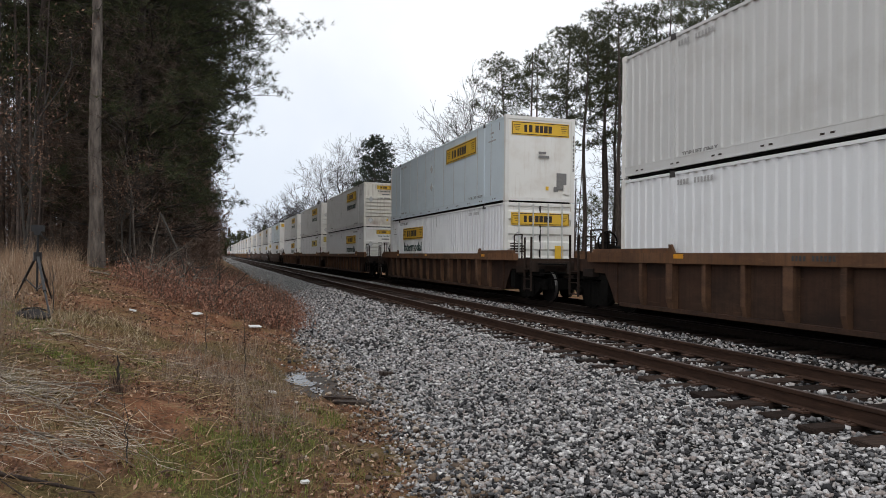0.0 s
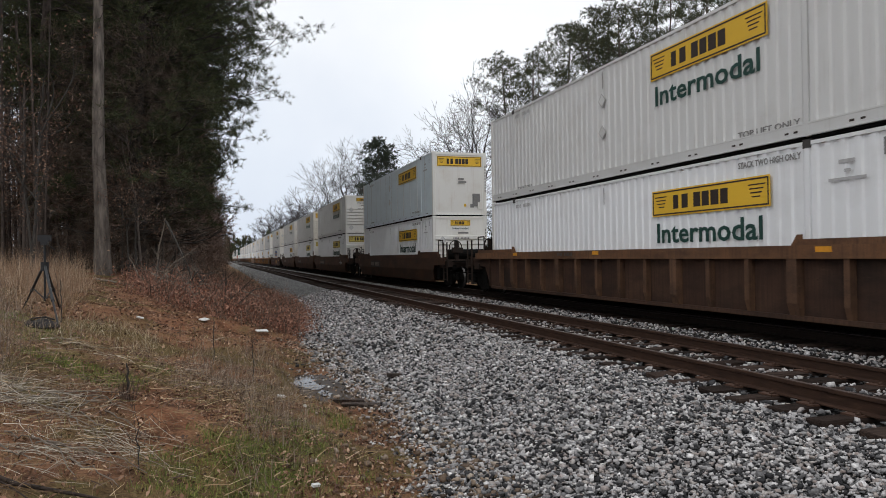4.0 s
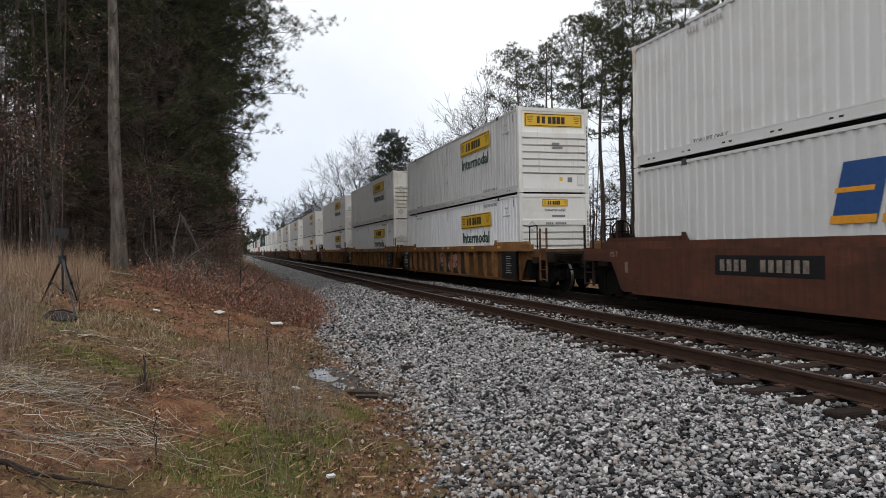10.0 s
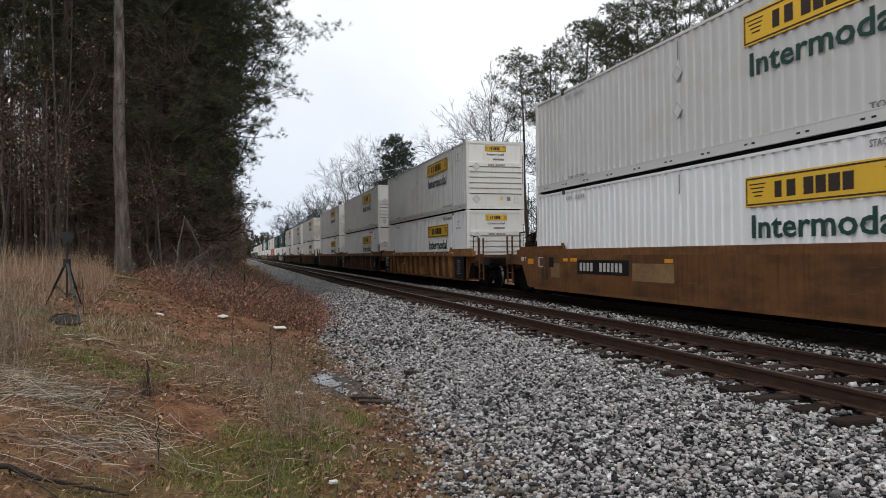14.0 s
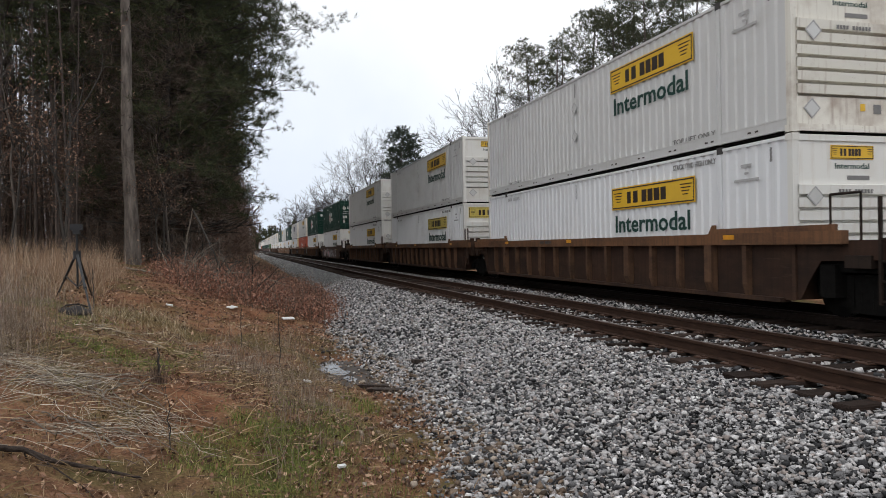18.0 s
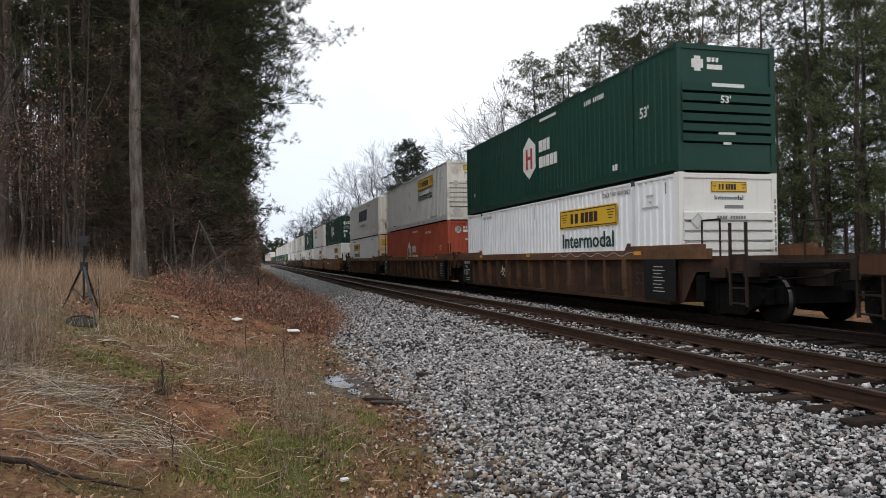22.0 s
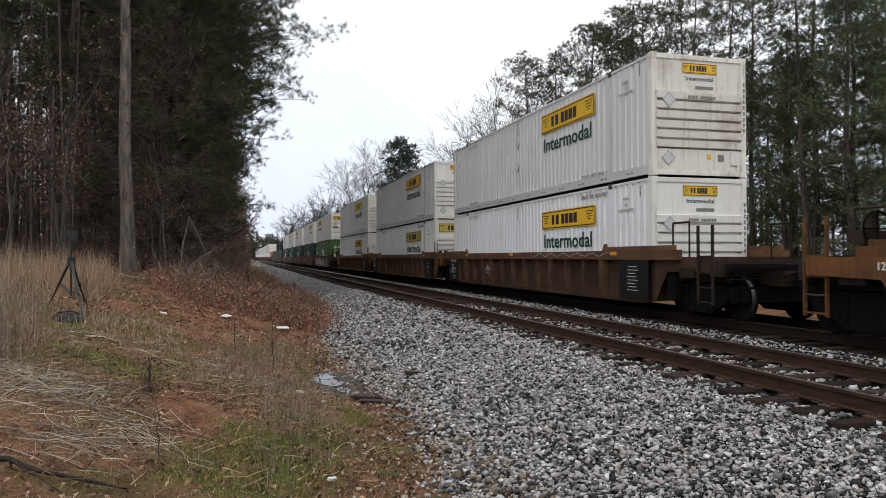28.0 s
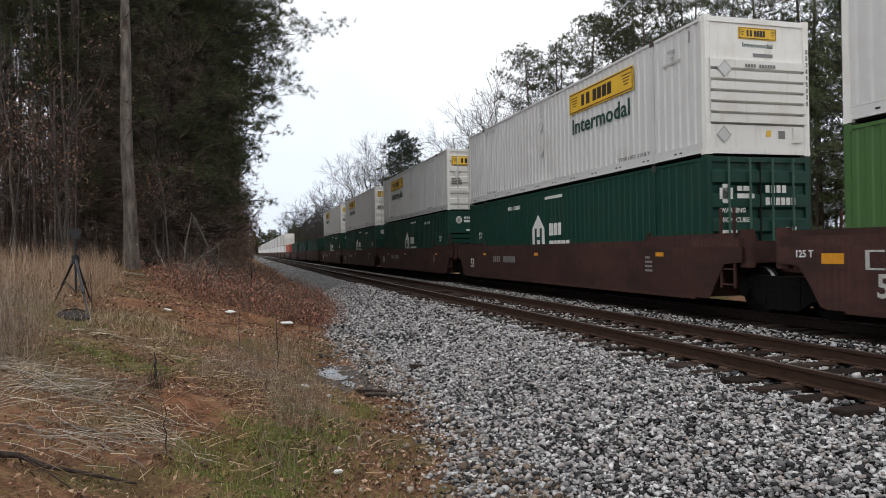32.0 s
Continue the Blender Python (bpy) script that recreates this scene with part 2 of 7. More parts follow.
DIMINK = flat("dirty_grey_stencil", (0.17, 0.135, 0.11), 0.8, 0.5, 0.0, 9.0)
DARKPLATE = flat("dirty_dark_plate", (0.028, 0.019, 0.015), 0.8, 0.4)
DULLGREEN = flat("graffiti_grey_green", (0.06, 0.055, 0.036), 0.75, 0.35)
REFLECT = flat("orange_reflector", (0.62, 0.27, 0.02), 0.45)
GRAFA = flat("graffiti_silver", (0.36, 0.34, 0.35), 0.55, 0.3)
GRAFB = flat("graffiti_maroon", (0.16, 0.02, 0.035), 0.55, 0.3)
GRAFC = flat("graffiti_charcoal", (0.016, 0.016, 0.020), 0.55, 0.3)
PINK = flat("graffiti_pink", (0.5, 0.24, 0.26), 0.55, 0.3)


def rail_material():
    m, n, l, p = material("rusty_rail", 0.8, 0.0, 0.15)
    f = noise_tex(n, l, 30, 6, (1, 0.15, 1), False)
    l.new(ramped(n, l, f, [(0.25, (0.022, 0.013, 0.010)), (0.6, (0.050, 0.027, 0.018)), (0.85, (0.105, 0.060, 0.037))]), p.inputs["Base Color"])
    bump(n, l, p, f, 0.4, 0.003)
    return m


def tie_material():
    m, n, l, p = material("weathered_tie", 0.95, 0.0, 0.08)
    info = n.new("ShaderNodeObjectInfo")
    base = ramped(n, l, info.outputs["Random"], [(0, (0.024, 0.017, 0.014)), (0.5, (0.042, 0.029, 0.024)), (1, (0.07, 0.048, 0.039))])
    g = noise_tex(n, l, 9, 8, (0.35, 5, 5))
    l.new(mixed(n, l, base, (0.012, 0.01, 0.009), ramped(n, l, g, [(0.4, (0, 0, 0)), (0.7, (0.8,) * 3)])), p.inputs["Base Color"])
    bump(n, l, p, g, 0.9, 0.02)
    return m


STONE_GREYS = [(0.0, (0.02, 0.02, 0.022)), (0.22, (0.062, 0.061, 0.064)), (0.42, (0.262, 0.257, 0.259)), (0.68, (0.58, 0.565, 0.565)), (0.80, (0.34, 0.285, 0.262)), (0.87, (0.42, 0.38, 0.355)), (0.92, (0.58, 0.555, 0.55)), (1, (0.86, 0.84, 0.83))]


def stone_material(name, stops):
    m, n, l, p = material(name, 0.9, 0.0, 0.25)
    g = n.new("ShaderNodeNewGeometry")
    base = ramped(n, l, g.outputs["Random Per Island"], stops)
    f = noise_tex(n, l, 60, 6, None, False)
    l.new(mixed(n, l, base, ramped(n, l, f, [(0.3, (0.45,) * 3), (0.7, (1.25,) * 3)]), 0.7, "MULTIPLY"), p.inputs["Base Color"])
    bump(n, l, p, f, 0.4, 0.006)
    return m


def ballast_material(name, tone):
    """The bed below and beyond the loose stones: crushed granite at its real size, the shade in its gaps painted."""
    m, n, l, p = material(name, 0.95, 0.0, 0.1)
    g = n.new("ShaderNodeNewGeometry")
    v = n.new("ShaderNodeTexVoronoi")
    v.inputs["Scale"].default_value = 17
    l.new(g.outputs["Position"], v.inputs["Vector"])
    s = n.new("ShaderNodeSeparateColor")
    l.new(v.outputs["Color"], s.inputs[0])
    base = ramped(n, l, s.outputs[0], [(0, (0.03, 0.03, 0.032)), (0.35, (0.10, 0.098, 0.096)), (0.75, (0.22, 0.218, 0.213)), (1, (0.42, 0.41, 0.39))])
    # dark rims stand for the shade between neighbouring stones
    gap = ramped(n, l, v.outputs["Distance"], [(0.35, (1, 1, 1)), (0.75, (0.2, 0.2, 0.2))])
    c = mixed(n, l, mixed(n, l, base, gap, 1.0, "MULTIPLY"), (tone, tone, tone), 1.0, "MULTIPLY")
    big = noise_tex(n, l, 0.35, 5, None, False)
    c = mixed(n, l, c, (0.12, 0.09, 0.07), ramped(n, l, big, [(0.5, (0, 0, 0)), (0.75, (0.4,) * 3)]))
    l.new(c, p.inputs["Base Color"])
    bump(n, l, p, gap, 1.0, 0.04)
    return m


def soil_material():
    m, n, l, p = material("clay_soil_with_litter", 0.95, 0.0, 0.1)
    a = noise_tex(n, l, 0.8, 7, None, False)
    b = noise_tex(n, l, 3.2, 8, None, False)
    c = noise_tex(n, l, 40, 5, None, False)
    k = n.new("ShaderNodeAttribute")
    k.attribute_name = "clay"
    col = ramped(n, l, b, [(0.28, (0.055, 0.030, 0.019)), (0.42, (0.18, 0.092, 0.055)), (0.55, (0.30, 0.158, 0.092)), (0.66, (0.245, 0.145, 0.078)), (0.78, (0.40, 0.26, 0.165))])
    col = mixed(n, l, col, (0.085, 0.095, 0.032), ramped(n, l, a, [(0.47, (0, 0, 0)), (0.60, (0.7,) * 3)]))
    green = n.new("ShaderNodeAttribute")
    green.attribute_name = "moss"
    lush = ramped(n, l, b, [(0.3, (0.05, 0.06, 0.018)), (0.5, (0.10, 0.12, 0.03)), (0.7, (0.17, 0.17, 0.055))])
    col = mixed(n, l, col, lush, green.outputs["Fac"])
    red = ramped(n, l, b, [(0.3, (0.10, 0.046, 0.027)), (0.5, (0.235, 0.105, 0.055)), (0.75, (0.36, 0.20, 0.12))])
    col = mixed(n, l, col, red, k.outputs["Fac"])
    col = mixed(n, l, col, ramped(n, l, c, [(0.3, (0.4,) * 3), (0.7, (1.35,) * 3)]), 0.8, "MULTIPLY")
    l.new(col, p.inputs["Base Color"])
    bump(n, l, p, c, 1.0, 0.03)
    return m


def island(name, stops, rough=0.85, trans=0.0):
    m, n, l, p = material(name, rough)
    g = n.new("ShaderNodeNewGeometry")
    l.new(ramped(n, l, g.outputs["Random Per Island"], stops), p.inputs["Base Color"])
    return m


def bark(name, dark, light, scale=5.0):
    m, n, l, p = material(name, 0.95)
    f = noise_tex(n, l, scale, 8, (2.2, 2.2, 0.5))
    l.new(ramped(n, l, f, [(0.3, dark), (0.55, tuple((a + b) / 2 for a, b in zip(dark, light))), (0.75, light)]), p.inputs["Base Color"])
    bump(n, l, p, f, 1.0, 0.05)
    return m


RAIL, TIE, SOIL = rail_material(), tie_material(), soil_material()
STONE = stone_material("granite_ballast_stone", STONE_GREYS)
DIRTSTONE = stone_material("clay_stained_stone", [(0, (0.06, 0.045, 0.035)), (0.4, (0.17, 0.12, 0.085)), (0.75, (0.30, 0.23, 0.17)), (1, (0.52, 0.45, 0.38))])
# the near bed is darkened to paint the shade between the loose stones
BED, SHADEDBED = ballast_material("crushed_granite_bed", 1.8), ballast_material("gap_shaded_ballast_bed", 0.22)
RAILTOP = flat("worn_rail_head", (0.09, 0.06, 0.05), 0.5, 0.25, 0.6)
PLATE = flat("rusty_plate", (0.07, 0.035, 0.022), 0.8, 0.3)
PINEBARK = bark("pine_bark", (0.035, 0.026, 0.022), (0.13, 0.10, 0.085))
PALEBARK = bark("pale_pine_bark", (0.05, 0.041, 0.035), (0.25, 0.21, 0.18), 3.5)
DARKBARK = bark("dark_limb_bark", (0.018, 0.014, 0.012), (0.06, 0.046, 0.038))
GREYBARK = bark("grey_bark", (0.028, 0.024, 0.021), (0.085, 0.074, 0.064), 9)
TWIGBARK = bark("dark_grey_bark", (0.016, 0.013, 0.012), (0.05, 0.043, 0.038), 9)
NEEDLE = island("pine_needles", [(0, (0.018, 0.023, 0.009)), (0.5, (0.036, 0.046, 0.015)), (0.85, (0.066, 0.077, 0.022)), (1, (0.105, 0.078, 0.038))])
YOUNG = island("green_pine_needles", [(0, (0.038, 0.055, 0.024)), (0.5, (0.075, 0.10, 0.044)), (0.9, (0.125, 0.148, 0.066)), (1, (0.16, 0.145, 0.075))])
CEDAR = island("cedar_foliage", [(0, (0.012, 0.022, 0.012)), (1, (0.035, 0.05, 0.025))])
DEADLEAF = island("dead_leaves", [(0, (0.0625, 0.035, 0.0225)), (0.5, (0.175, 0.0875, 0.0525)), (0.8, (0.3, 0.163, 0.1)), (1, (0.562, 0.388, 0.263))])
OAKLEAF = island("brown_oak_leaves", [(0, (0.07, 0.038, 0.026)), (0.6, (0.15, 0.08, 0.052)), (1, (0.34, 0.22, 0.15))])
REDLEAF = island("red_brown_thicket_leaves", [(0, (0.11, 0.05, 0.034)), (0.5, (0.24, 0.105, 0.066)), (1, (0.40, 0.21, 0.14))])
STRAW = island("dead_grass", [(0, (0.152, 0.103, 0.055)), (0.4, (0.303, 0.22, 0.123)), (0.8, (0.468, 0.372, 0.234)), (1, (0.632, 0.563, 0.44))])
WEED = island("dry_grey_weeds", [(0, (0.11, 0.075, 0.055)), (0.6, (0.25, 0.185, 0.135)), (1, (0.45, 0.375, 0.30))])
THATCH = island("matted_olive_grass", [(0, (0.05, 0.03, 0.018)), (0.3, (0.17, 0.10, 0.05)), (0.5, (0.16, 0.135, 0.043)), (0.75, (0.32, 0.205, 0.11)), (1, (0.54, 0.41, 0.26))])
CANE = island("pale_flattened_canes", [(0, (0.12, 0.095, 0.065)), (0.5, (0.29, 0.24, 0.18)), (1, (0.60, 0.54, 0.45))])
DARKTWIG = island("brown_twigs", [(0, (0.06, 0.034, 0.025)), (0.6, (0.14, 0.085, 0.06)), (1, (0.26, 0.19, 0.145))])
SEDGE = island("orange_broom_sedge", [(0, (0.19, 0.115, 0.07)), (0.6, (0.33, 0.215, 0.135)), (1, (0.48, 0.37, 0.26))])
GRASS = island("green_grass", [(0, (0.07, 0.10, 0.018)), (0.6, (0.165, 0.205, 0.04)), (1, (0.32, 0.29, 0.09))])
TWIG = island("brown_twigs", [(0, (0.045, 0.03, 0.022)), (0.6, (0.10, 0.07, 0.05)), (1, (0.19, 0.15, 0.115))])


# ---------------------------------------------------------------- mesh helpers
def bm_box(bm, x0, x1, y0, y1, z0, z1):
    v = [bm.verts.new((x, y, z)) for z in (z0, z1) for y in (y0, y1) for x in (x0, x1)]
    for f in ((0, 2, 3, 1), (4, 5, 7, 6), (0, 1, 5, 4), (2, 6, 7, 3), (0, 4, 6, 2), (1, 3, 7, 5)):
        bm.faces.new([v[i] for i in f])
    return bm


def bm_poly(bm, pts, axis, a, b):
    """A prism: the outline pts (u, v) swept from a to b along axis (0: outline in y, z; 1: in x, z; 2: in x, y)."""
    def at(p, w):
        return {0: (w, p[0], p[1]), 1: (p[0], w, p[1]), 2: (p[0], p[1], w)}[axis]
    lo, hi = [bm.verts.new(at(p, a)) for p in pts], [bm.verts.new(at(p, b)) for p in pts]
    n = len(pts)
    bm.faces.new(lo), bm.faces.new(hi[::-1])
    for i in range(n):
        bm.faces.new((lo[i], hi[i], hi[(i + 1) % n], lo[(i + 1) % n]))
    return bm


def bm_tube(bm, p, q, r0, r1=None, sides=6):
    p, q = Vector(p), Vector(q)
    r1 = r0 if r1 is None else r1
    d = (q - p).normalized()
    u = d.orthogonal().normalized()
    w = d.cross(u)
    rings = []
    for c, r in ((p, r0), (q, r1)):
        rings.append([bm.verts.new(c + (u * math.cos(a) + w * math.sin(a)) * r) for a in (math.tau * k / sides for k in range(sides))])
    for k in range(sides):
        bm.faces.new((rings[0][k], rings[0][(k + 1) % sides], rings[1][(k + 1) % sides], rings[1][k]))
    bm.faces.new(rings[0][::-1]), bm.faces.new(rings[1])
    return bm


def bm_path(bm, pts, r, sides=6):
    for a, b in zip(pts[:-1], pts[1:]):
        bm_tube(bm, a, b, r, None, sides)
    return bm


def mesh_of(bm, name, mat, smooth=False):
    bmesh.ops.recalc_face_normals(bm, faces=bm.faces)
    me = bpy.data.meshes.new(name)
    bm.to_mesh(me)
    bm.free()
    me.materials.append(mat)
    if smooth:
        me.polygons.foreach_set("use_smooth", [True] * len(me.polygons))
    return me


def raw_mesh(name, verts, faces, mat):
    me = bpy.data.meshes.new(name)
    me.from_pydata(verts, [], faces)
    me.materials.append(mat)
    return me


def part(name, bm, mat, parent, label="", at=None):
    """Links a bmesh (or a mesh) as one part under a thing."""
    me = bm if isinstance(bm, bpy.types.Mesh) else mesh_of(bm, name, mat)
    ob = new(name, me)
    ob.parent = parent
    if at is not None:
        ob.matrix_basis = at
    if label:
        ob["label"] = label
    return ob


def B(*boxes):
    bm = bmesh.new()
    for b in boxes:
        bm_box(bm, *b)
    return bm


def lettering(body, size, mat, width=None):
    """Text as a flat mesh, its lower left corner at the origin, in the x, y plane."""
    cu = bpy.data.curves.new("lettering", "FONT")
    cu.body, cu.size, cu.extrude, cu.resolution_u, cu.offset = body, size, 0.002, 2, size * 0.018
    tmp = bpy.data.objects.new("lettering", cu)
    me = bpy.data.meshes.new_from_object(tmp)
    bpy.data.objects.remove(tmp)
    bpy.data.curves.remove(cu)
    me.materials.append(mat)
    co = np.empty(len(me.vertices) * 3)
    me.vertices.foreach_get("co", co)
    co = co.reshape(-1, 3)
    co[:, :2] -= co[:, :2].min(0)
    if width:
        co[:, 0] *= width / co[:, 0].max()
    me.vertices.foreach_set("co", co.ravel())
    return me


def facing(side, x, y, z):
    """The pose of something flat, drawn in x, y, that stands on a wall: side -1 faces -x, 1 faces +x, 0 faces -y, 2 faces +y."""
    cols = {-1: ((0, -1, 0), (0, 0, 1), (-1, 0, 0)), 1: ((0, 1, 0), (0, 0, 1), (1, 0, 0)),
            0: ((1, 0, 0), (0, 0, 1), (0, -1, 0)), 2: ((-1, 0, 0), (0, 0, 1), (0, 1, 0))}[side]
    return Matrix.Translation((x, y, z)) @ Matrix(cols).transposed().to_4x4()


def plates(rects, thick=0.004):
    """Flat shapes in the x, y plane: rectangles (x0, x1, y0, y1, slant)."""
    bm = bmesh.new()
    for x0, x1, y0, y1, *s in rects:
        k = s[0] if s else 0
        bm_poly(bm, [(x0, y0), (x1, y0), (x1 + k, y1), (x0 + k, y1)], 2, 0, thick)
    return bm


# ---------------------------------------------------------------- ground, bed and tracks
rng = np.random.default_rng(7)


def wobble(x, y, s):
    return (np.sin(x * 1.7 / s + 1.3 * np.sin(y * 0.9 / s)) + np.sin(y * 2.1 / s + 1.1 * np.sin(x * 1.3 / s) + 2.0) + np.sin((x + y) * 3.3 / s + 0.7)) / 3


def foot(y):
    """The low line between bank and track."""
    return 1.45 + 0.058 * np.clip(y, 0, 28) + 0.10 * np.sin(y * 1.1) + 0.06 * np.sin(y * 3.1)


def toe(y):
    """Where the loose ballast ends."""
    return np.interp(y, [0, 5, 6.5, 8, 10, 10.9, 13, 15.5, 20, 25, 28, 40], [1.35, 1.7, 1.95, 2.12, 2.1, 1.98, 1.9, 1.78, 2.2, 2.9, 3.0, 3.05]) + 0.05 * np.sin(y * 3.1) + 0.04 * np.sin(y * 7.3)


PUDDLE, WATER_Z = (1.38, 11.1), -0.60


def soil_z(x, y):
    x, y = np.asarray(x, float), np.asarray(y, float)
    u = x - foot(y)
    z = np.interp(u, [-400, -30, -8.3, -5.3, -3.8, -2.3, -1.3, -0.5, 0.0, 0.6, 3, 9, 11.8, 13.5, 20, 400], [1.6, 1.45, 1.0, 0.6, 0.25, -0.13, -0.40, -0.585, -0.60, -0.62, -1.2, -1.2, -0.95, -0.8, -0.5, 0.5])
    rough = np.clip((-u + 0.2) / 2.0, 0.15, 1.0)
    z = z + rough * (0.06 * wobble(x, y, 0.8) + 0.12 * wobble(x + 5, y, 3.0))
    hollow = np.exp(-(((x - PUDDLE[0]) / 0.48) ** 2 + ((y - PUDDLE[1]) / 1.35) ** 2) ** 2)
    return z * (1 - hollow) + hollow * (WATER_Z - 0.05 + 0.05 * wobble(x, y, 0.12))


def bed_z(x, y):
    x, y = np.asarray(x, float), np.asarray(y, float)
    left = -0.235 - (4.75 - x) * 0.35 / (4.75 - toe(y))
    right = -0.235 - (x - 12.5) * 0.5
    z = np.where(x < 4.75, left, np.where(x > 12.5, right, -0.235))
    z = z - 0.10 * np.exp(-((x - 8.5) / 0.45) ** 2) - 0.8 * np.maximum(0, toe(y) - 0.05 - x)
    return z + 0.022 * wobble(x, y, 0.5)


def np_mesh(name, verts, faces, mat, smooth=False):
    """A mesh from arrays of points and of triangles or quads."""
    me = bpy.data.meshes.new(name)
    n, k = faces.shape
    me.vertices.add(len(verts))
    me.vertices.foreach_set("co", np.ascontiguousarray(verts, np.float32).ravel())
    me.loops.add(n * k)
    me.loops.foreach_set("vertex_index", np.ascontiguousarray(faces, np.int32).ravel())
    me.polygons.add(n)
    me.polygons.foreach_set("loop_start", np.arange(0, n * k, k, dtype=np.int32))
    if smooth:
        me.polygons.foreach_set("use_smooth", np.ones(n, bool))
    me.update(calc_edges=True)
    me.materials.append(mat)
    return me


def sheet(name, xs, ys, fn, mat):
    X, Y = np.meshgrid(xs, ys)
    v = np.stack([X.ravel(), Y.ravel(), fn(X, Y).ravel()], 1)
    w = len(xs)
    i = (np.arange(len(ys) - 1)[:, None] * w + np.arange(w - 1)[None, :]).ravel()
    return new(name, np_mesh(name, v, np.stack([i, i + 1, i + w + 1, i + w], 1), mat, True))


ys = np.concatenate([np.arange(-40, 0, 4), np.arange(0, 14, 0.15), np.arange(14, 34, 0.3), np.arange(34, 120, 3), np.arange(120, 1500, 40)])
xs = np.concatenate([np.arange(-600, -40, 60), np.arange(-40, -8, 2), np.arange(-8, -3, 0.2), np.arange(-3, 2.4, 0.1), np.arange(2.4, 4, 0.2), np.arange(4, 16, 1.0), np.arange(16, 60, 6), np.arange(60, 640, 60)])
def clay_share(x, y):
    """Bare red clay: a trodden spot on the bank, a little in the leaf-strewn hollow behind it."""
    spot = np.exp(-((x + 0.5 + 0.2 * (y - 7.2)) / 0.42) ** 2 - ((y - 7.2) / 1.15) ** 2)
    dip = 0.95 * np.exp(-((x + 0.3) / 1.7) ** 2 - ((y - 15.3) / 2.6) ** 2)
    edge = 0.4 * np.exp(-((x - toe(y) + 0.45) / 0.3) ** 2) * (y < 10)
    return np.clip((1.15 * spot + dip + edge) * (0.8 + 1.1 * wobble(x, y, 0.25)), 0, 1)


MOSSY = ((0.0, 5.65, 0.5, 0.85), (-1.75, 8.8, 0.35, 0.5), (-0.85, 9.9, 0.35, 0.6), (0.7, 7.4, 0.4, 0.6), (-2.2, 10.6, 0.5, 0.8), (-1.1, 8.1, 0.3, 0.4), (0.5, 6.1, 0.3, 0.5), (-3.2, 12.0, 0.8, 0.9))


def moss_share(x, y):
    """Low moss and winter grass, in separate patches with ragged edges."""
    g = sum(np.exp(-((x - a) / u) ** 2 - ((y - b) / v) ** 2) for a, b, u, v in MOSSY)
    return np.clip(g * (1 + 0.9 * wobble(x, y, 0.22)) - 0.12, 0, 1) * (x < toe(y) - 0.1)


soil = sheet("ground", xs, ys, soil_z, SOIL)
gx, gy = np.meshgrid(xs, ys)
soil.data.attributes.new("clay", "FLOAT", "POINT").data.foreach_set("value", clay_share(gx, gy).ravel().astype(np.float32))
soil.data.attributes.new("moss", "FLOAT", "POINT").data.foreach_set("value", moss_share(gx, gy).ravel().astype(np.float32))
tagged(soil, "reddish clay soil with leaf litter and moss", "ground", "", "structure")
xs = np.concatenate([np.arange(0.8, 5, 0.15), np.arange(5, 12.6, 0.4), np.arange(12.6, 14.2, 0.5)])
ys = np.concatenate([np.arange(-40, 0, 2), np.arange(0, 40, 0.2), np.arange(40, 120, 2), np.arange(120, 1500, 40)])
for name, mat, yy in (("ballast_bed", SHADEDBED, ys[ys < 34.2]), ("ballast_bed_far", BED, ys[ys > 33.7])):
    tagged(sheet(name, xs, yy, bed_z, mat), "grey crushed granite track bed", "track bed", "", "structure")


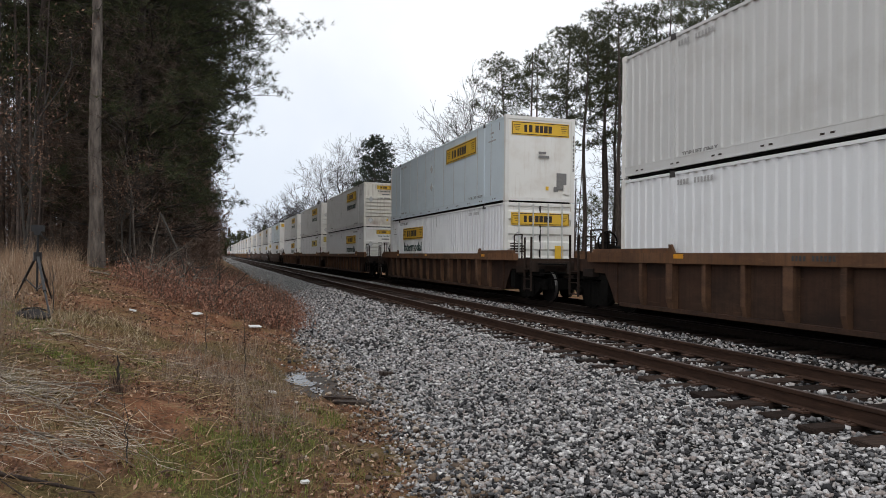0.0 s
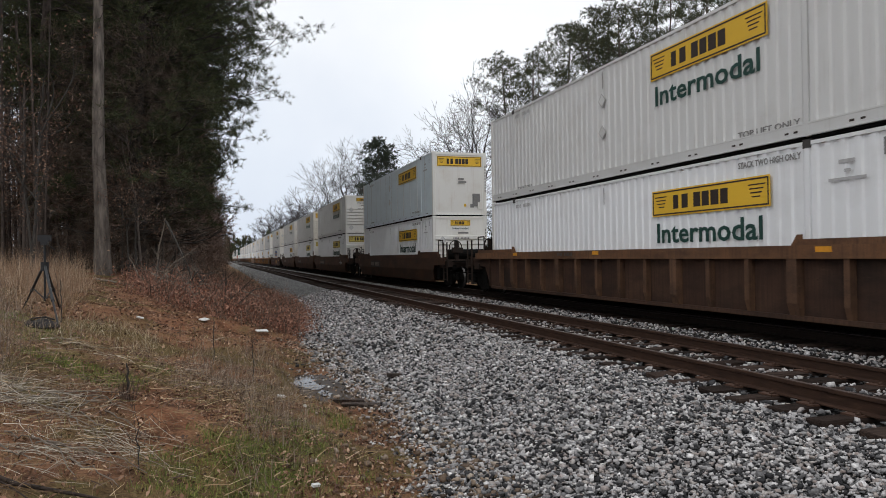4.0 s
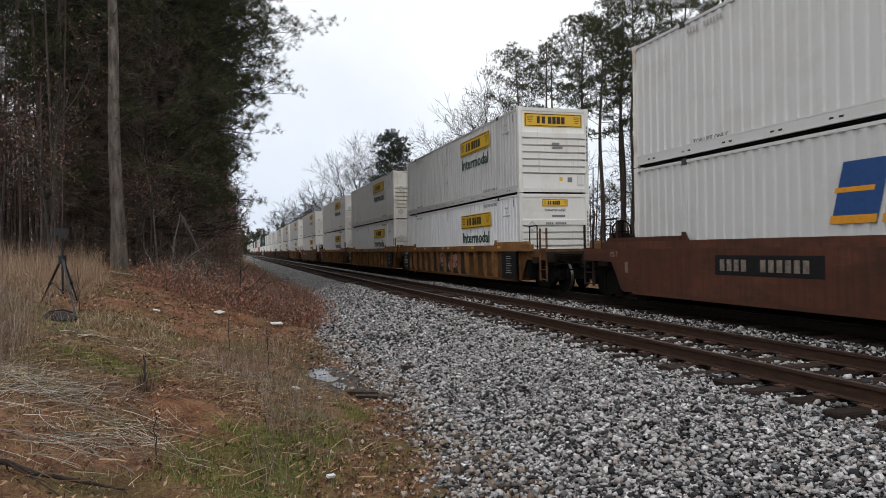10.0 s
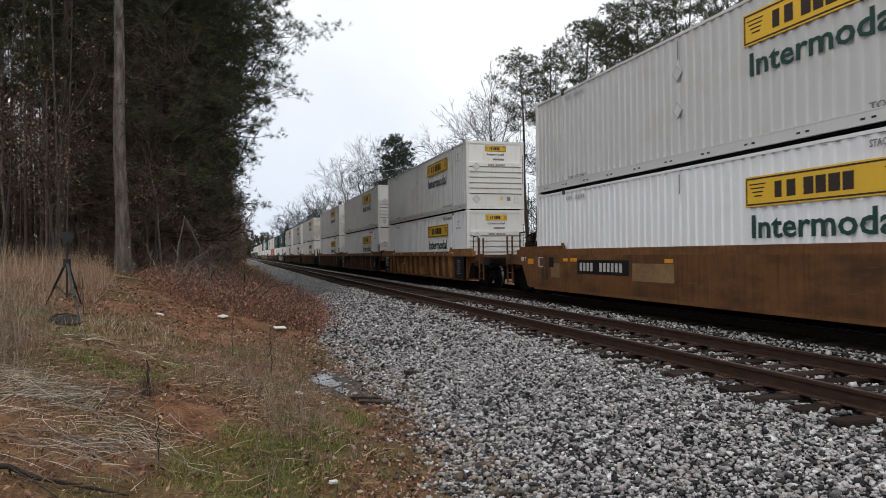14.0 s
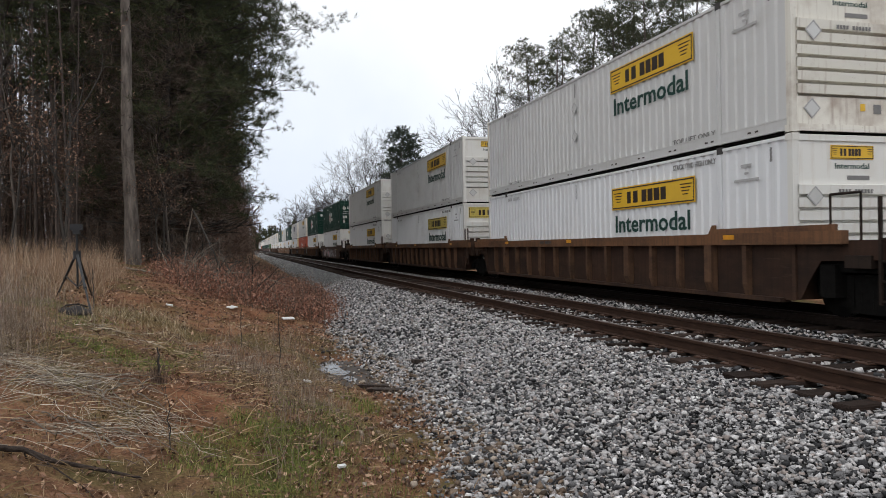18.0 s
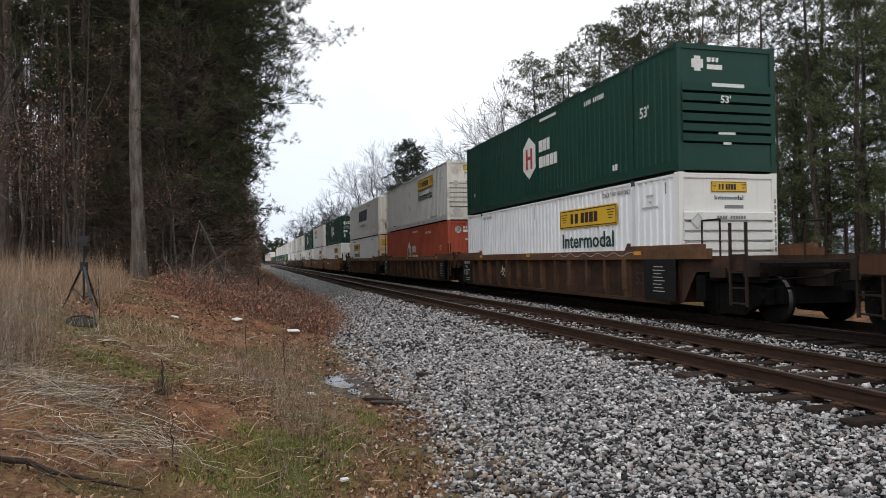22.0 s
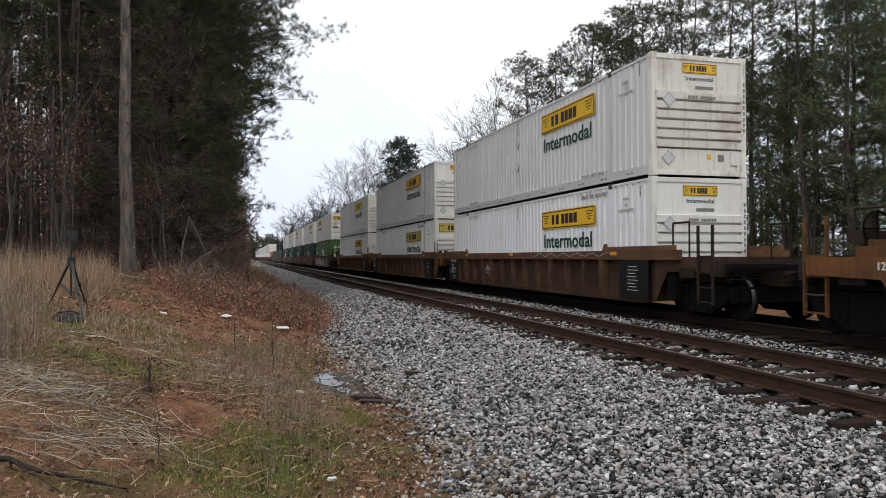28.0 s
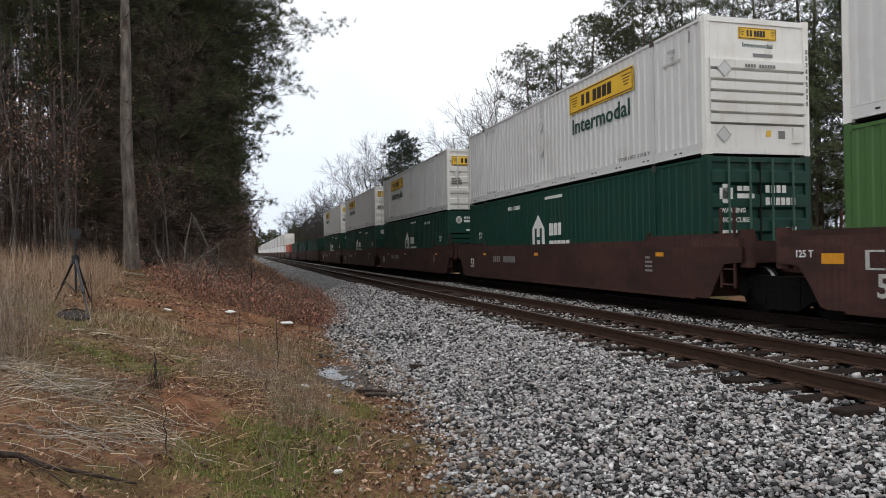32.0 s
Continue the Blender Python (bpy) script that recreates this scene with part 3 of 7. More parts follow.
def stones(name, n, area, size, keep, label):
    """Loose angular stones on the bed, each a lopsided broken block."""
    base = np.array([(-1, -1, -1), (1, -1, -1), (1, 1, -1), (-1, 1, -1), (-1, -1, 1), (1, -1, 1), (1, 1, 1), (-1, 1, 1)]) * 0.62
    tri = np.array([(0, 2, 1), (0, 3, 2), (4, 5, 6), (4, 6, 7), (0, 1, 5), (0, 5, 4), (1, 2, 6), (1, 6, 5), (2, 3, 7), (2, 7, 6), (3, 0, 4), (3, 4, 7)])
    x, y = rng.uniform(area[0], area[1], n), rng.uniform(area[2], area[3], n)
    ok = keep(x, y)
    x, y = x[ok], y[ok]
    n = len(x)
    r = rng.uniform(size[0], size[1], n) * rng.choice([0.7, 1.0, 1.0, 1.3], n)
    v = base[None] * rng.uniform(0.45, 1.25, (n, 8, 1)) * np.stack([rng.uniform(0.8, 1.35, n), rng.uniform(0.75, 1.1, n), rng.uniform(0.38, 0.78, n)], 1)[:, None, :]
    a, b, c = rng.uniform(0, 6.28, n), rng.uniform(-0.9, 0.9, n), rng.uniform(0, 6.28, n)
    ca, sa, cb, sb, cc, sc = np.cos(a), np.sin(a), np.cos(b), np.sin(b), np.cos(c), np.sin(c)
    rz = np.zeros((n, 3, 3))
    rz[:, 0, 0], rz[:, 0, 1], rz[:, 1, 0], rz[:, 1, 1], rz[:, 2, 2] = ca, -sa, sa, ca, 1
    rx = np.zeros((n, 3, 3))
    rx[:, 0, 0], rx[:, 1, 1], rx[:, 1, 2], rx[:, 2, 1], rx[:, 2, 2] = 1, cb, -sb, sb, cb
    r2 = np.zeros((n, 3, 3))
    r2[:, 0, 0], r2[:, 0, 1], r2[:, 1, 0], r2[:, 1, 1], r2[:, 2, 2] = cc, -sc, sc, cc, 1
    v = np.einsum("nij,nkj->nki", rz @ rx @ r2, v) * r[:, None, None]
    v += np.stack([x, y, np.maximum(bed_z(x, y), soil_z(x, y)) + r * rng.uniform(-0.4, 1.05, n)], 1)[:, None, :]
    f = tri[None] + (np.arange(n) * 8)[:, None, None]
    tagged(new(name, np_mesh(name, v.reshape(-1, 3), f.reshape(-1, 3), DIRTSTONE if name == "dirty_stones" else STONE)), label, "ballast", "", "stuff")


between = lambda x, y: (x < 5.13) | ((y + 0.27) % 0.54 > 0.25)
stones("ballast_stones", 66000, (1.3, 5.35, 3.6, 13.0), (0.0165, 0.031), lambda x, y: (x > toe(y) - 0.05 - rng.exponential(0.12, len(x))) & between(x, y), "loose angular grey granite ballast stones")
stones("ballast_stones", 36000, (1.6, 5.3, 13.0, 34.0), (0.022, 0.041), lambda x, y: (x > toe(y) - rng.exponential(0.1, len(x))) & between(x, y), "loose angular grey granite ballast stones")
stones("ballast_stones", 18000, (7.35, 9.25, 5.0, 34.0), (0.023, 0.042), lambda x, y: np.abs(x - 7.245) > 0.12, "loose angular grey granite ballast between the tracks")
stones("ballast_stones", 15000, (5.2, 7.6, 4.0, 22.0), (0.025, 0.042), lambda x, y: ((y + 0.27) % 0.54 > 0.25) & (np.abs(x - 5.735) > 0.1) & (np.abs(x - 7.245) > 0.1), "loose ballast stones between the ties")
stones("ballast_stones", 130, (1.0, 1.6, 9.9, 12.6), (0.015, 0.035), lambda x, y: x > 0, "stray stones in the puddle")
stones("dirty_stones", 15000, (0.0, 2.3, 4.0, 16.0), (0.015, 0.036), lambda x, y: x > toe(y) + 0.1 - rng.exponential(0.34, len(x)), "stray ballast stones in the dirt")

RAIL_PROFILE = [(-0.07, -0.171), (0.07, -0.171), (0.07, -0.16), (0.012, -0.145), (0.010, -0.045), (0.036, -0.035), (0.036, -0.004), (0.028, 0.0), (-0.028, 0.0), (-0.036, -0.004), (-0.036, -0.035), (-0.010, -0.045), (-0.012, -0.145), (-0.07, -0.16)]


def track(xc, label):
    tr = tagged(new("railway_track"), label, "railway track", "", "structure")
    for s in (-1, 1):
        # the train's own rails take the copy darkened for its shade
        steel = RAIL if xc == XN else SHADEDRAIL
        r = part("rail", bm_poly(bmesh.new(), RAIL_PROFILE, 1, -40, 1400), steel, tr, "rust-brown steel rail" if xc == XN else "steel rail darkened for the shade below the train", pose(xc + s * 0.753, 0, 0))
        part("rail_head", B((-0.03, 0.03, -40, 1400, 0.0005, 0.002)), RAILTOP, r)
    return tr


near_track = track(XN, "empty track with rusty rails on weathered wooden ties")
far_track = track(XT, "track under the train with rusty rails on wooden ties")
for k in range(4):
    def tie_bm(k=k):
        r = random.Random(k)
        bm = B((-1.3 + r.uniform(-0.04, 0.03), 1.3, -0.115, 0.115, -0.36, -0.183))
        bmesh.ops.bevel(bm, geom=list(bm.edges), offset=0.012, segments=1, affect="EDGES")
        for v in bm.verts:
            v.co.z += r.uniform(-0.012, 0.004)
            v.co.y += r.uniform(-0.012, 0.012)
        return mesh_of(bm, "tie", TIE)
    TIES = [tie_bm()] if k == 0 else TIES + [tie_bm()]
PLATE_ME = mesh_of(B((-0.16, 0.16, -0.1, 0.1, -0.186, -0.168), (-0.14, -0.1, -0.07, -0.045, -0.17, -0.148), (0.1, 0.14, 0.045, 0.07, -0.17, -0.148), (-0.105, -0.075, -0.05, -0.02, -0.17, -0.145)), "tie_plate", PLATE)
rr = random.Random(3)
for tr, xc, count in ((near_track, XN, 100), (far_track, XT, 56)):
    for k in range(count):
        tie = part("tie", TIES[rr.randrange(4)], TIE, tr, "", pose(xc + rr.uniform(-0.03, 0.03), 2.0 + 0.54 * k, rr.uniform(-0.008, 0.0), 0, 0, rr.uniform(-1.2, 1.2) + (180 if rr.random() < 0.5 else 0)))
        if k < 44 and tr is near_track:
            for s in (-1, 1):
                part("tie_plate", PLATE_ME, PLATE, tr, "", pose(xc + s * 0.753, 2.0 + 0.54 * k, 0))
    bm = bmesh.new()
    for k in range(count, 420):
        bm_box(bm, xc - 1.3, xc + 1.3, 2.0 + 0.54 * k - 0.115, 2.0 + 0.54 * k + 0.115, -0.36, -0.185)
    tagged(part("far_ties", bm, TIE, tr), "", "", "", "stuff")


# ---------------------------------------------------------------- plants on the bank
def blades(name, mat, x, y, h, width, lean, label, category, sink=0.02, flat_share=0.0):
    """Grass and weed stems: bent tapering strips rooted in the soil."""
    n = len(x)
    z = np.maximum(soil_z(x, y), np.where(x > toe(y) + 0.1, bed_z(x, y), -9)) - sink
    a = rng.uniform(0, 6.28, n)
    le = np.abs(rng.normal(0, lean, n)) + 0.05
    le = np.where(rng.random(n) < flat_share, rng.uniform(1.1, 1.5, n), le)
    d = np.stack([np.cos(a), np.sin(a)], 1)
    w = rng.uniform(0, 6.28, n)
    side = np.stack([np.cos(w), np.sin(w), np.zeros(n)], 1) * width[:, None] * 0.5
    base = np.stack([x, y, z], 1)
    mid = base + np.concatenate([d * (h * np.sin(le * 0.6) * 0.55)[:, None], (h * np.cos(le * 0.6) * 0.55)[:, None]], 1)
    tip = mid + np.concatenate([d * (h * np.sin(le * 1.25) * 0.5)[:, None], (h * np.cos(np.minimum(le * 1.25, 1.75)) * 0.5)[:, None]], 1)
    v = np.stack([base - side, base + side, mid + side * 0.7, mid - side * 0.7, tip], 1).reshape(-1, 3)
    o = (np.arange(n) * 5)[:, None, None]
    f = (np.array([(0, 1, 2), (0, 2, 3), (3, 2, 4)])[None] + o).reshape(-1, 3)
    tagged(new(name, np_mesh(name, v, f, mat)), label, category, "", "stuff")


def clumps(n_clumps, per, area, spread, keep=None):
    cx, cy = rng.uniform(area[0], area[1], n_clumps), rng.uniform(area[2], area[3], n_clumps)
    if keep is not None:
        ok = keep(cx, cy)
        cx, cy = cx[ok], cy[ok]
    x = np.repeat(cx, per) + rng.normal(0, spread, len(cx) * per)
    y = np.repeat(cy, per) + rng.normal(0, spread, len(cy) * per)
    return x, y


def sprout(name, mat, xy, hr, wr, lean, label, category="grass", flat_share=0.0):
    x, y = xy
    n = len(x)
    blades(name, mat, x, y, rng.uniform(hr[0], hr[1], n), rng.uniform(wr[0], wr[1], n), lean, label, category, 0.02, flat_share)


left = lambda x, y: x < toe(y) - 0.3
patch = lambda k, lo: (lambda x, y: left(x, y) & (wobble(x + k, y + 2 * k, 1.0) > lo))
def bare(x, y):
    """Trodden clay where hardly anything grows."""
    a = np.exp(-((x + 0.5 + 0.2 * (y - 7.2)) / 0.42) ** 2 - ((y - 7.2) / 1.15) ** 2)
    b = np.exp(-((x + 0.7 - (y - 15) * 0.04) / 2.0) ** 2 - ((y - 15.2) / 2.4) ** 2)
    return np.maximum(a, b) > 0.42


def lying(name, mat, n, cx, cy, rx, ry, heading, spread, length, width, label, category):
    """Long stems laid flat by wind and snow, all much one way, bowed a little over the ground."""
    x, y = cx + rng.normal(0, rx, n), cy + rng.normal(0, ry, n)
    a = math.radians(heading) + rng.normal(0, spread, n)
    ln, w = rng.uniform(length[0], length[1], n), rng.uniform(width[0], width[1], n)
    d = np.stack([np.cos(a), np.sin(a)], 1)
    bow, lift, arch, tip = rng.normal(0, 0.03, n), rng.uniform(0.01, 0.09, n), rng.uniform(0.1, 1.3, n), rng.random(n)
    rows = []
    for k in range(5):
        f = k / 4 - 0.5
        q = np.stack([x, y], 1) + d * (ln * f)[:, None] + np.stack([-d[:, 1], d[:, 0]], 1) * (bow * ln * (0.25 - f * f) * 4)[:, None]
        z = soil_z(q[:, 0], q[:, 1]) + lift + 0.10 * ln * np.maximum(0, 0.25 - f * f) * arch + 0.08 * (k / 4) * tip
        rows.append(np.concatenate([q, z[:, None]], 1))
    side = np.concatenate([np.stack([-d[:, 1], d[:, 0]], 1) * 0.7, np.full((n, 1), 0.7)], 1) * (w * 0.5)[:, None]
    v = np.stack([p for k, r in enumerate(rows) for p in (r - side * (1 - 0.15 * k), r + side * (1 - 0.15 * k))], 1).reshape(-1, 3)
    f = np.array([(2 * k, 2 * k + 1, 2 * k + 3, 2 * k + 2) for k in range(4)])
    tagged(new(name, np_mesh(name, v, (f[None] + (np.arange(n) * 10)[:, None, None]).reshape(-1, 4), mat)), label, category, "", "stuff")


grown = lambda k, lo: (lambda x, y: left(x, y) & ~bare(x, y) & (wobble(x + k, y + 2 * k, 1.0) > lo))
cover = lambda x, y: (x < toe(y) - 0.25 - rng.exponential(0.25, len(x))) & (~bare(x, y) | (rng.random(len(x)) < 0.12))
sprout("matted_grass", THATCH, clumps(2000, 13, (-3.2, 1.9, 4.0, 10.5), 0.09, cover), (0.03, 0.11), (0.004, 0.009), 1.1, "matted olive and tan winter grass", "grass", 0.6)
sprout("matted_grass", THATCH, clumps(1300, 12, (-6.5, 1.2, 10.0, 16.5), 0.13, cover), (0.05, 0.18), (0.005, 0.010), 0.9, "matted olive and tan winter grass", "grass", 0.5)
sprout("dead_grass", STRAW, clumps(150, 22, (-6.0, 1.2, 4.0, 16.0), 0.13, grown(1.0, 0.1)), (0.05, 0.2), (0.003, 0.007), 1.0, "short tan dead grass on the bank", "grass", 0.6)
lying("flattened_straw", CANE, 300, -1.62, 6.75, 0.3, 0.36, 35, 0.9, (0.12, 0.6), (0.002, 0.006), "heap of long pale straw pressed flat", "grass")
lying("flattened_straw", CANE, 90, -1.05, 5.6, 0.28, 0.3, -45, 0.8, (0.15, 0.6), (0.002, 0.006), "pale straw pressed flat on the bank", "grass")
lying("flattened_straw", CANE, 60, -0.75, 6.0, 0.22, 0.22, -50, 0.7, (0.2, 0.6), (0.003, 0.007), "tangle of pale dead stems", "grass")
lying("flattened_straw", STRAW, 60, -1.2, 9.5, 0.35, 0.5, 60, 2.0, (0.1, 0.4), (0.004, 0.008), "pale dead grass pressed flat", "grass")
lying("flattened_straw", WEED, 420, 0.0, 10.2, 0.45, 0.8, 60, 1.6, (0.06, 0.3), (0.004, 0.009), "grey broken weeds in a tangle", "weeds")
lying("flattened_straw", DARKTWIG, 900, -0.8, 8.0, 1.2, 2.2, 20, 1.8, (0.05, 0.25), (0.004, 0.009), "dark rotting stems on the bank", "grass")
lying("flattened_straw", CANE, 26, -1.6, 9.9, 0.25, 0.3, 80, 1.2, (0.15, 0.5), (0.006, 0.016), "bleached husks lying in the grass", "grass")
lying("flattened_straw", THATCH, 1200, -1.0, 7.1, 1.1, 1.7, 30, 1.8, (0.05, 0.26), (0.004, 0.009), "olive stems pressed flat on the bank", "grass")
lying("flattened_straw", THATCH, 600, 0.65, 7.9, 0.5, 1.8, 75, 1.6, (0.05, 0.24), (0.004, 0.008), "tan stems lying beside the ballast", "grass")
sprout("dry_weeds", DARKTWIG, clumps(9, 24, (-0.88, -0.76, 7.07, 7.19), 0.03), (0.06, 0.36), (0.002, 0.005), 0.5, "shaggy brown sprouts round a broken stump", "weeds")
sprout("dead_grass", STRAW, clumps(14, 60, (-2.3, -1.0, 10.4, 12.6), 0.16), (0.15, 0.4), (0.003, 0.007), 1.1, "pale tufts of dead grass", "grass", 0.7)
mossy = lambda lo: (lambda x, y: moss_share(x, y) > lo)
sprout("green_grass", GRASS, clumps(2300, 30, (-2.0, 1.3, 4.6, 8.8), 0.06, mossy(0.25)), (0.025, 0.10), (0.004, 0.009), 1.0, "short green winter grass and moss", "grass", 0.3)
sprout("green_grass", GRASS, clumps(900, 24, (-4.2, 0.2, 8.0, 13.2), 0.09, mossy(0.3)), (0.02, 0.08), (0.005, 0.010), 0.9, "short green winter grass", "grass", 0.3)
sprout("green_grass", GRASS, clumps(12, 40, (1.0, 1.45, 7.7, 8.7), 0.08), (0.05, 0.16), (0.004, 0.008), 0.7, "tuft of green grass beside the ballast")
sprout("green_grass", GRASS, clumps(14, 40, (0.5, 1.5, 5.0, 6.6), 0.08, left), (0.04, 0.13), (0.004, 0.008), 0.8, "tufts of green grass in the dirt")
sprout("dry_weeds", WEED, clumps(64, 22, (-0.45, 1.0, 8.4, 12.0), 0.12, left), (0.08, 0.42), (0.003, 0.007), 1.1, "upright grey-brown dry weeds", "weeds")
sprout("dry_weeds", WEED, clumps(26, 24, (0.2, 0.95, 5.2, 8.4), 0.08, left), (0.10, 0.42), (0.0025, 0.005), 0.7, "thin grey dry weeds", "weeds")
sprout("dry_weeds", WEED, clumps(70, 40, (-3.1, -1.95, 6.6, 9.2), 0.2), (0.15, 1.05), (0.0018, 0.004), 1.1, "tall feathery grey dry weeds", "weeds")
sprout("dry_weeds", WEED, clumps(60, 26, (-5.4, -2.6, 9.0, 13.5), 0.25), (0.2, 0.9), (0.002, 0.005), 1.0, "tall feathery grey dry weeds", "weeds")
sprout("dry_weeds", WEED, clumps(20, 12, (-1.5, 1.2, 5.0, 9.0), 0.08, grown(2.0, -0.1)), (0.10, 0.35), (0.002, 0.004), 0.4, "thin grey dry weeds", "weeds")
sprout("dry_weeds", WEED, clumps(60, 14, (-5.5, 0.9, 9.0, 14.0), 0.12, grown(4.0, 0.0)), (0.08, 0.3), (0.003, 0.006), 0.5, "scattered grey-brown dry weeds", "weeds")
edge_of_wood = lambda x, y: x < -0.168 * y
sprout("broom_sedge", SEDGE, clumps(40, 48, (-4.6, -2.2, 14.2, 18.5), 0.2, edge_of_wood), (0.25, 1.0), (0.005, 0.010), 0.8, "tall orange broom sedge behind the tripod", "grass", 0.15)
sprout("broom_sedge", SEDGE, clumps(150, 30, (-9.5, -3.0, 15.0, 26.0), 0.3, edge_of_wood), (0.25, 1.0), (0.005, 0.010), 0.9, "orange-tan broom sedge at the wood's edge", "grass")
sprout("broom_sedge", SEDGE, clumps(170, 22, (-8.0, 0.8, 12.0, 20.0), 0.25, lambda x, y: (x < toe(y) - 0.8) & ~bare(x, y) & (wobble(x, y, 1.4) > -0.1)), (0.06, 0.25), (0.005, 0.010), 0.8, "low tan-orange dead grass", "grass", 0.5)
sprout("red_grass", REDLEAF, clumps(220, 26, (0.4, 3.1, 17.5, 30.0), 0.22, lambda x, y: (x < toe(y) + 0.2) & (x > toe(y) - 1.8)), (0.10, 0.4), (0.006, 0.012), 0.6, "reddish dead grass beside the ballast", "grass", 0.2)


def leaves(name, mat, x, y, z, size, label, category, tilt=0.5):
    n = len(x)
    a, b = rng.uniform(0, 6.28, n), rng.normal(0, tilt, n)
    s = rng.uniform(size[0], size[1], n)
    u = np.stack([np.cos(a) * np.cos(b), np.sin(a) * np.cos(b), np.sin(b)], 1)
    c = rng.normal(0, tilt, n)
    w = np.stack([-np.sin(a) * np.cos(c), np.cos(a) * np.cos(c), np.sin(c)], 1)
    p = np.stack([x, y, z], 1)
    u, w = u * s[:, None], w * (s * 0.55)[:, None]
    up = np.stack([np.zeros(n), np.zeros(n), s * 0.25], 1)
    v = np.stack([p - u, p - w + up, p + u, p + w + up], 1).reshape(-1, 3)
    f = (np.array([(0, 1, 2), (0, 2, 3)])[None] + (np.arange(n) * 4)[:, None, None]).reshape(-1, 3)
    tagged(new(name, np_mesh(name, v, f, mat)), label, category, "", "stuff")


x, y = rng.uniform(-2.5, 2.1, 16000), rng.uniform(3.8, 9.0, 16000)
ok = (x < toe(y) + rng.normal(0.0, 0.15, 16000)) & (rng.random(16000) < np.clip(1.15 - np.abs(x - toe(y) + 0.6) / 1.6, 0.3, 1) * (wobble(x, y, 0.5) > -0.25))
x, y = x[ok], y[ok]
leaves("fallen_leaves", DEADLEAF, x, y, np.maximum(soil_z(x, y), np.where(x > toe(y) - 0.3, bed_z(x, y), -9)) + 0.02, (0.01, 0.03), "brown fallen leaves at the foot of the ballast", "leaves", 0.6)
x, y = rng.normal(-0.4, 0.7, 2600), rng.normal(7.4, 1.3, 2600)
ok = (x < toe(y) - 0.2) & (wobble(x, y, 0.3) > -0.2)
x, y = x[ok], y[ok]
leaves("fallen_leaves", DEADLEAF, x, y, soil_z(x, y) + 0.015, (0.010, 0.028), "brown leaves scattered over bare clay", "leaves", 0.5)
x, y = rng.uniform(-6, 2.0, 20000), rng.uniform(9, 24, 20000)
ok = (x < toe(y) - 0.1) & ((y > 12.5) | (rng.random(20000) < 0.35))
x, y = x[ok], y[ok]
leaves("fallen_leaves", DEADLEAF, x, y, soil_z(x, y) + 0.02, (0.016, 0.042), "brown leaf litter on the bank", "leaves", 0.35)


def thicket(name, area, n_stems, height, n_leaves, leafm, label, keep):
    """A tangle of thin arching stems full of dead leaves."""
    x, y = rng.uniform(area[0], area[1], n_stems), rng.uniform(area[2], area[3], n_stems)
    ok = keep(x, y)
    x, y = x[ok], y[ok]
    n = len(x)
    blades(name, TWIG, x, y, rng.uniform(0.4, 1.0, n) * height, rng.uniform(0.006, 0.014, n), 0.7, label, "thicket", 0.02, 0.15)
    k = rng.integers(0, n, n_leaves)
    lx, ly = x[k] + rng.normal(0, 0.3, n_leaves), y[k] + rng.normal(0, 0.3, n_leaves)
    lz = soil_z(lx, ly) + np.abs(rng.normal(0, 0.4, n_leaves)) * height * 0.62
    leaves(name, leafm, lx, ly, lz, (0.018, 0.045), label, "thicket", 0.8)


thicket("bramble_thicket", (-3.5, 2.6, 16.2, 34.0), 7900, 1.0, 48000, REDLEAF, "red-brown bramble thicket on the bank", lambda x, y: (x < toe(y) - 0.12) & (x > -2.6 + (y - 17) * 0.02) & (y > 16.5 + 0.35 * np.maximum(0, 0.6 - x) + 0.25 * np.maximum(0, 0.6 - x) ** 2) & (wobble(x, y, 2.0) > -0.55))
thicket("bramble_thicket", (-7.0, 2.2, 34.0, 75.0), 2600, 1.4, 9000, DEADLEAF, "brown undergrowth along the wood's edge", lambda x, y: x < toe(y) - 0.4)
thicket("undergrowth", (-22.0, -3.2, 24.0, 60.0), 2600, 2.0, 8000, DEADLEAF, "brown undergrowth inside the wood", lambda x, y: x < -3.0)


# ---------------------------------------------------------------- the train
HL, HW, HC = 8.075, 1.295, 2.896     # half length, half width and height of a 53-foot container
PITCH = 0.279                        # of the corrugation
MESH = {}


def cached(key, make):
    if key not in MESH:
        MESH[key] = make()
    return MESH[key]


def corrugated(side, y0, y1, z0, z1, deep=0.036):
    """A sheet folded into upright trapezoid waves."""
    verts, faces = [], []
    n = int(round((y1 - y0) / PITCH))
    p = (y1 - y0) / n
    ys = []
    for k in range(n):
        a = y0 + k * p
        ys += [(a, 0.0), (a + 0.40 * p, 0.0), (a + 0.5 * p, deep), (a + 0.90 * p, deep)]
    ys.append((y1, 0.0))
    for y, d in ys:
        verts += [(side * (HW - 0.012 - d), y, z0), (side * (HW - 0.012 - d), y, z1)]
    for k in range(len(ys) - 1):
        q = (2 * k, 2 * k + 1, 2 * k + 3, 2 * k + 2)
        faces.append(q if side > 0 else q[::-1])
    return verts, faces


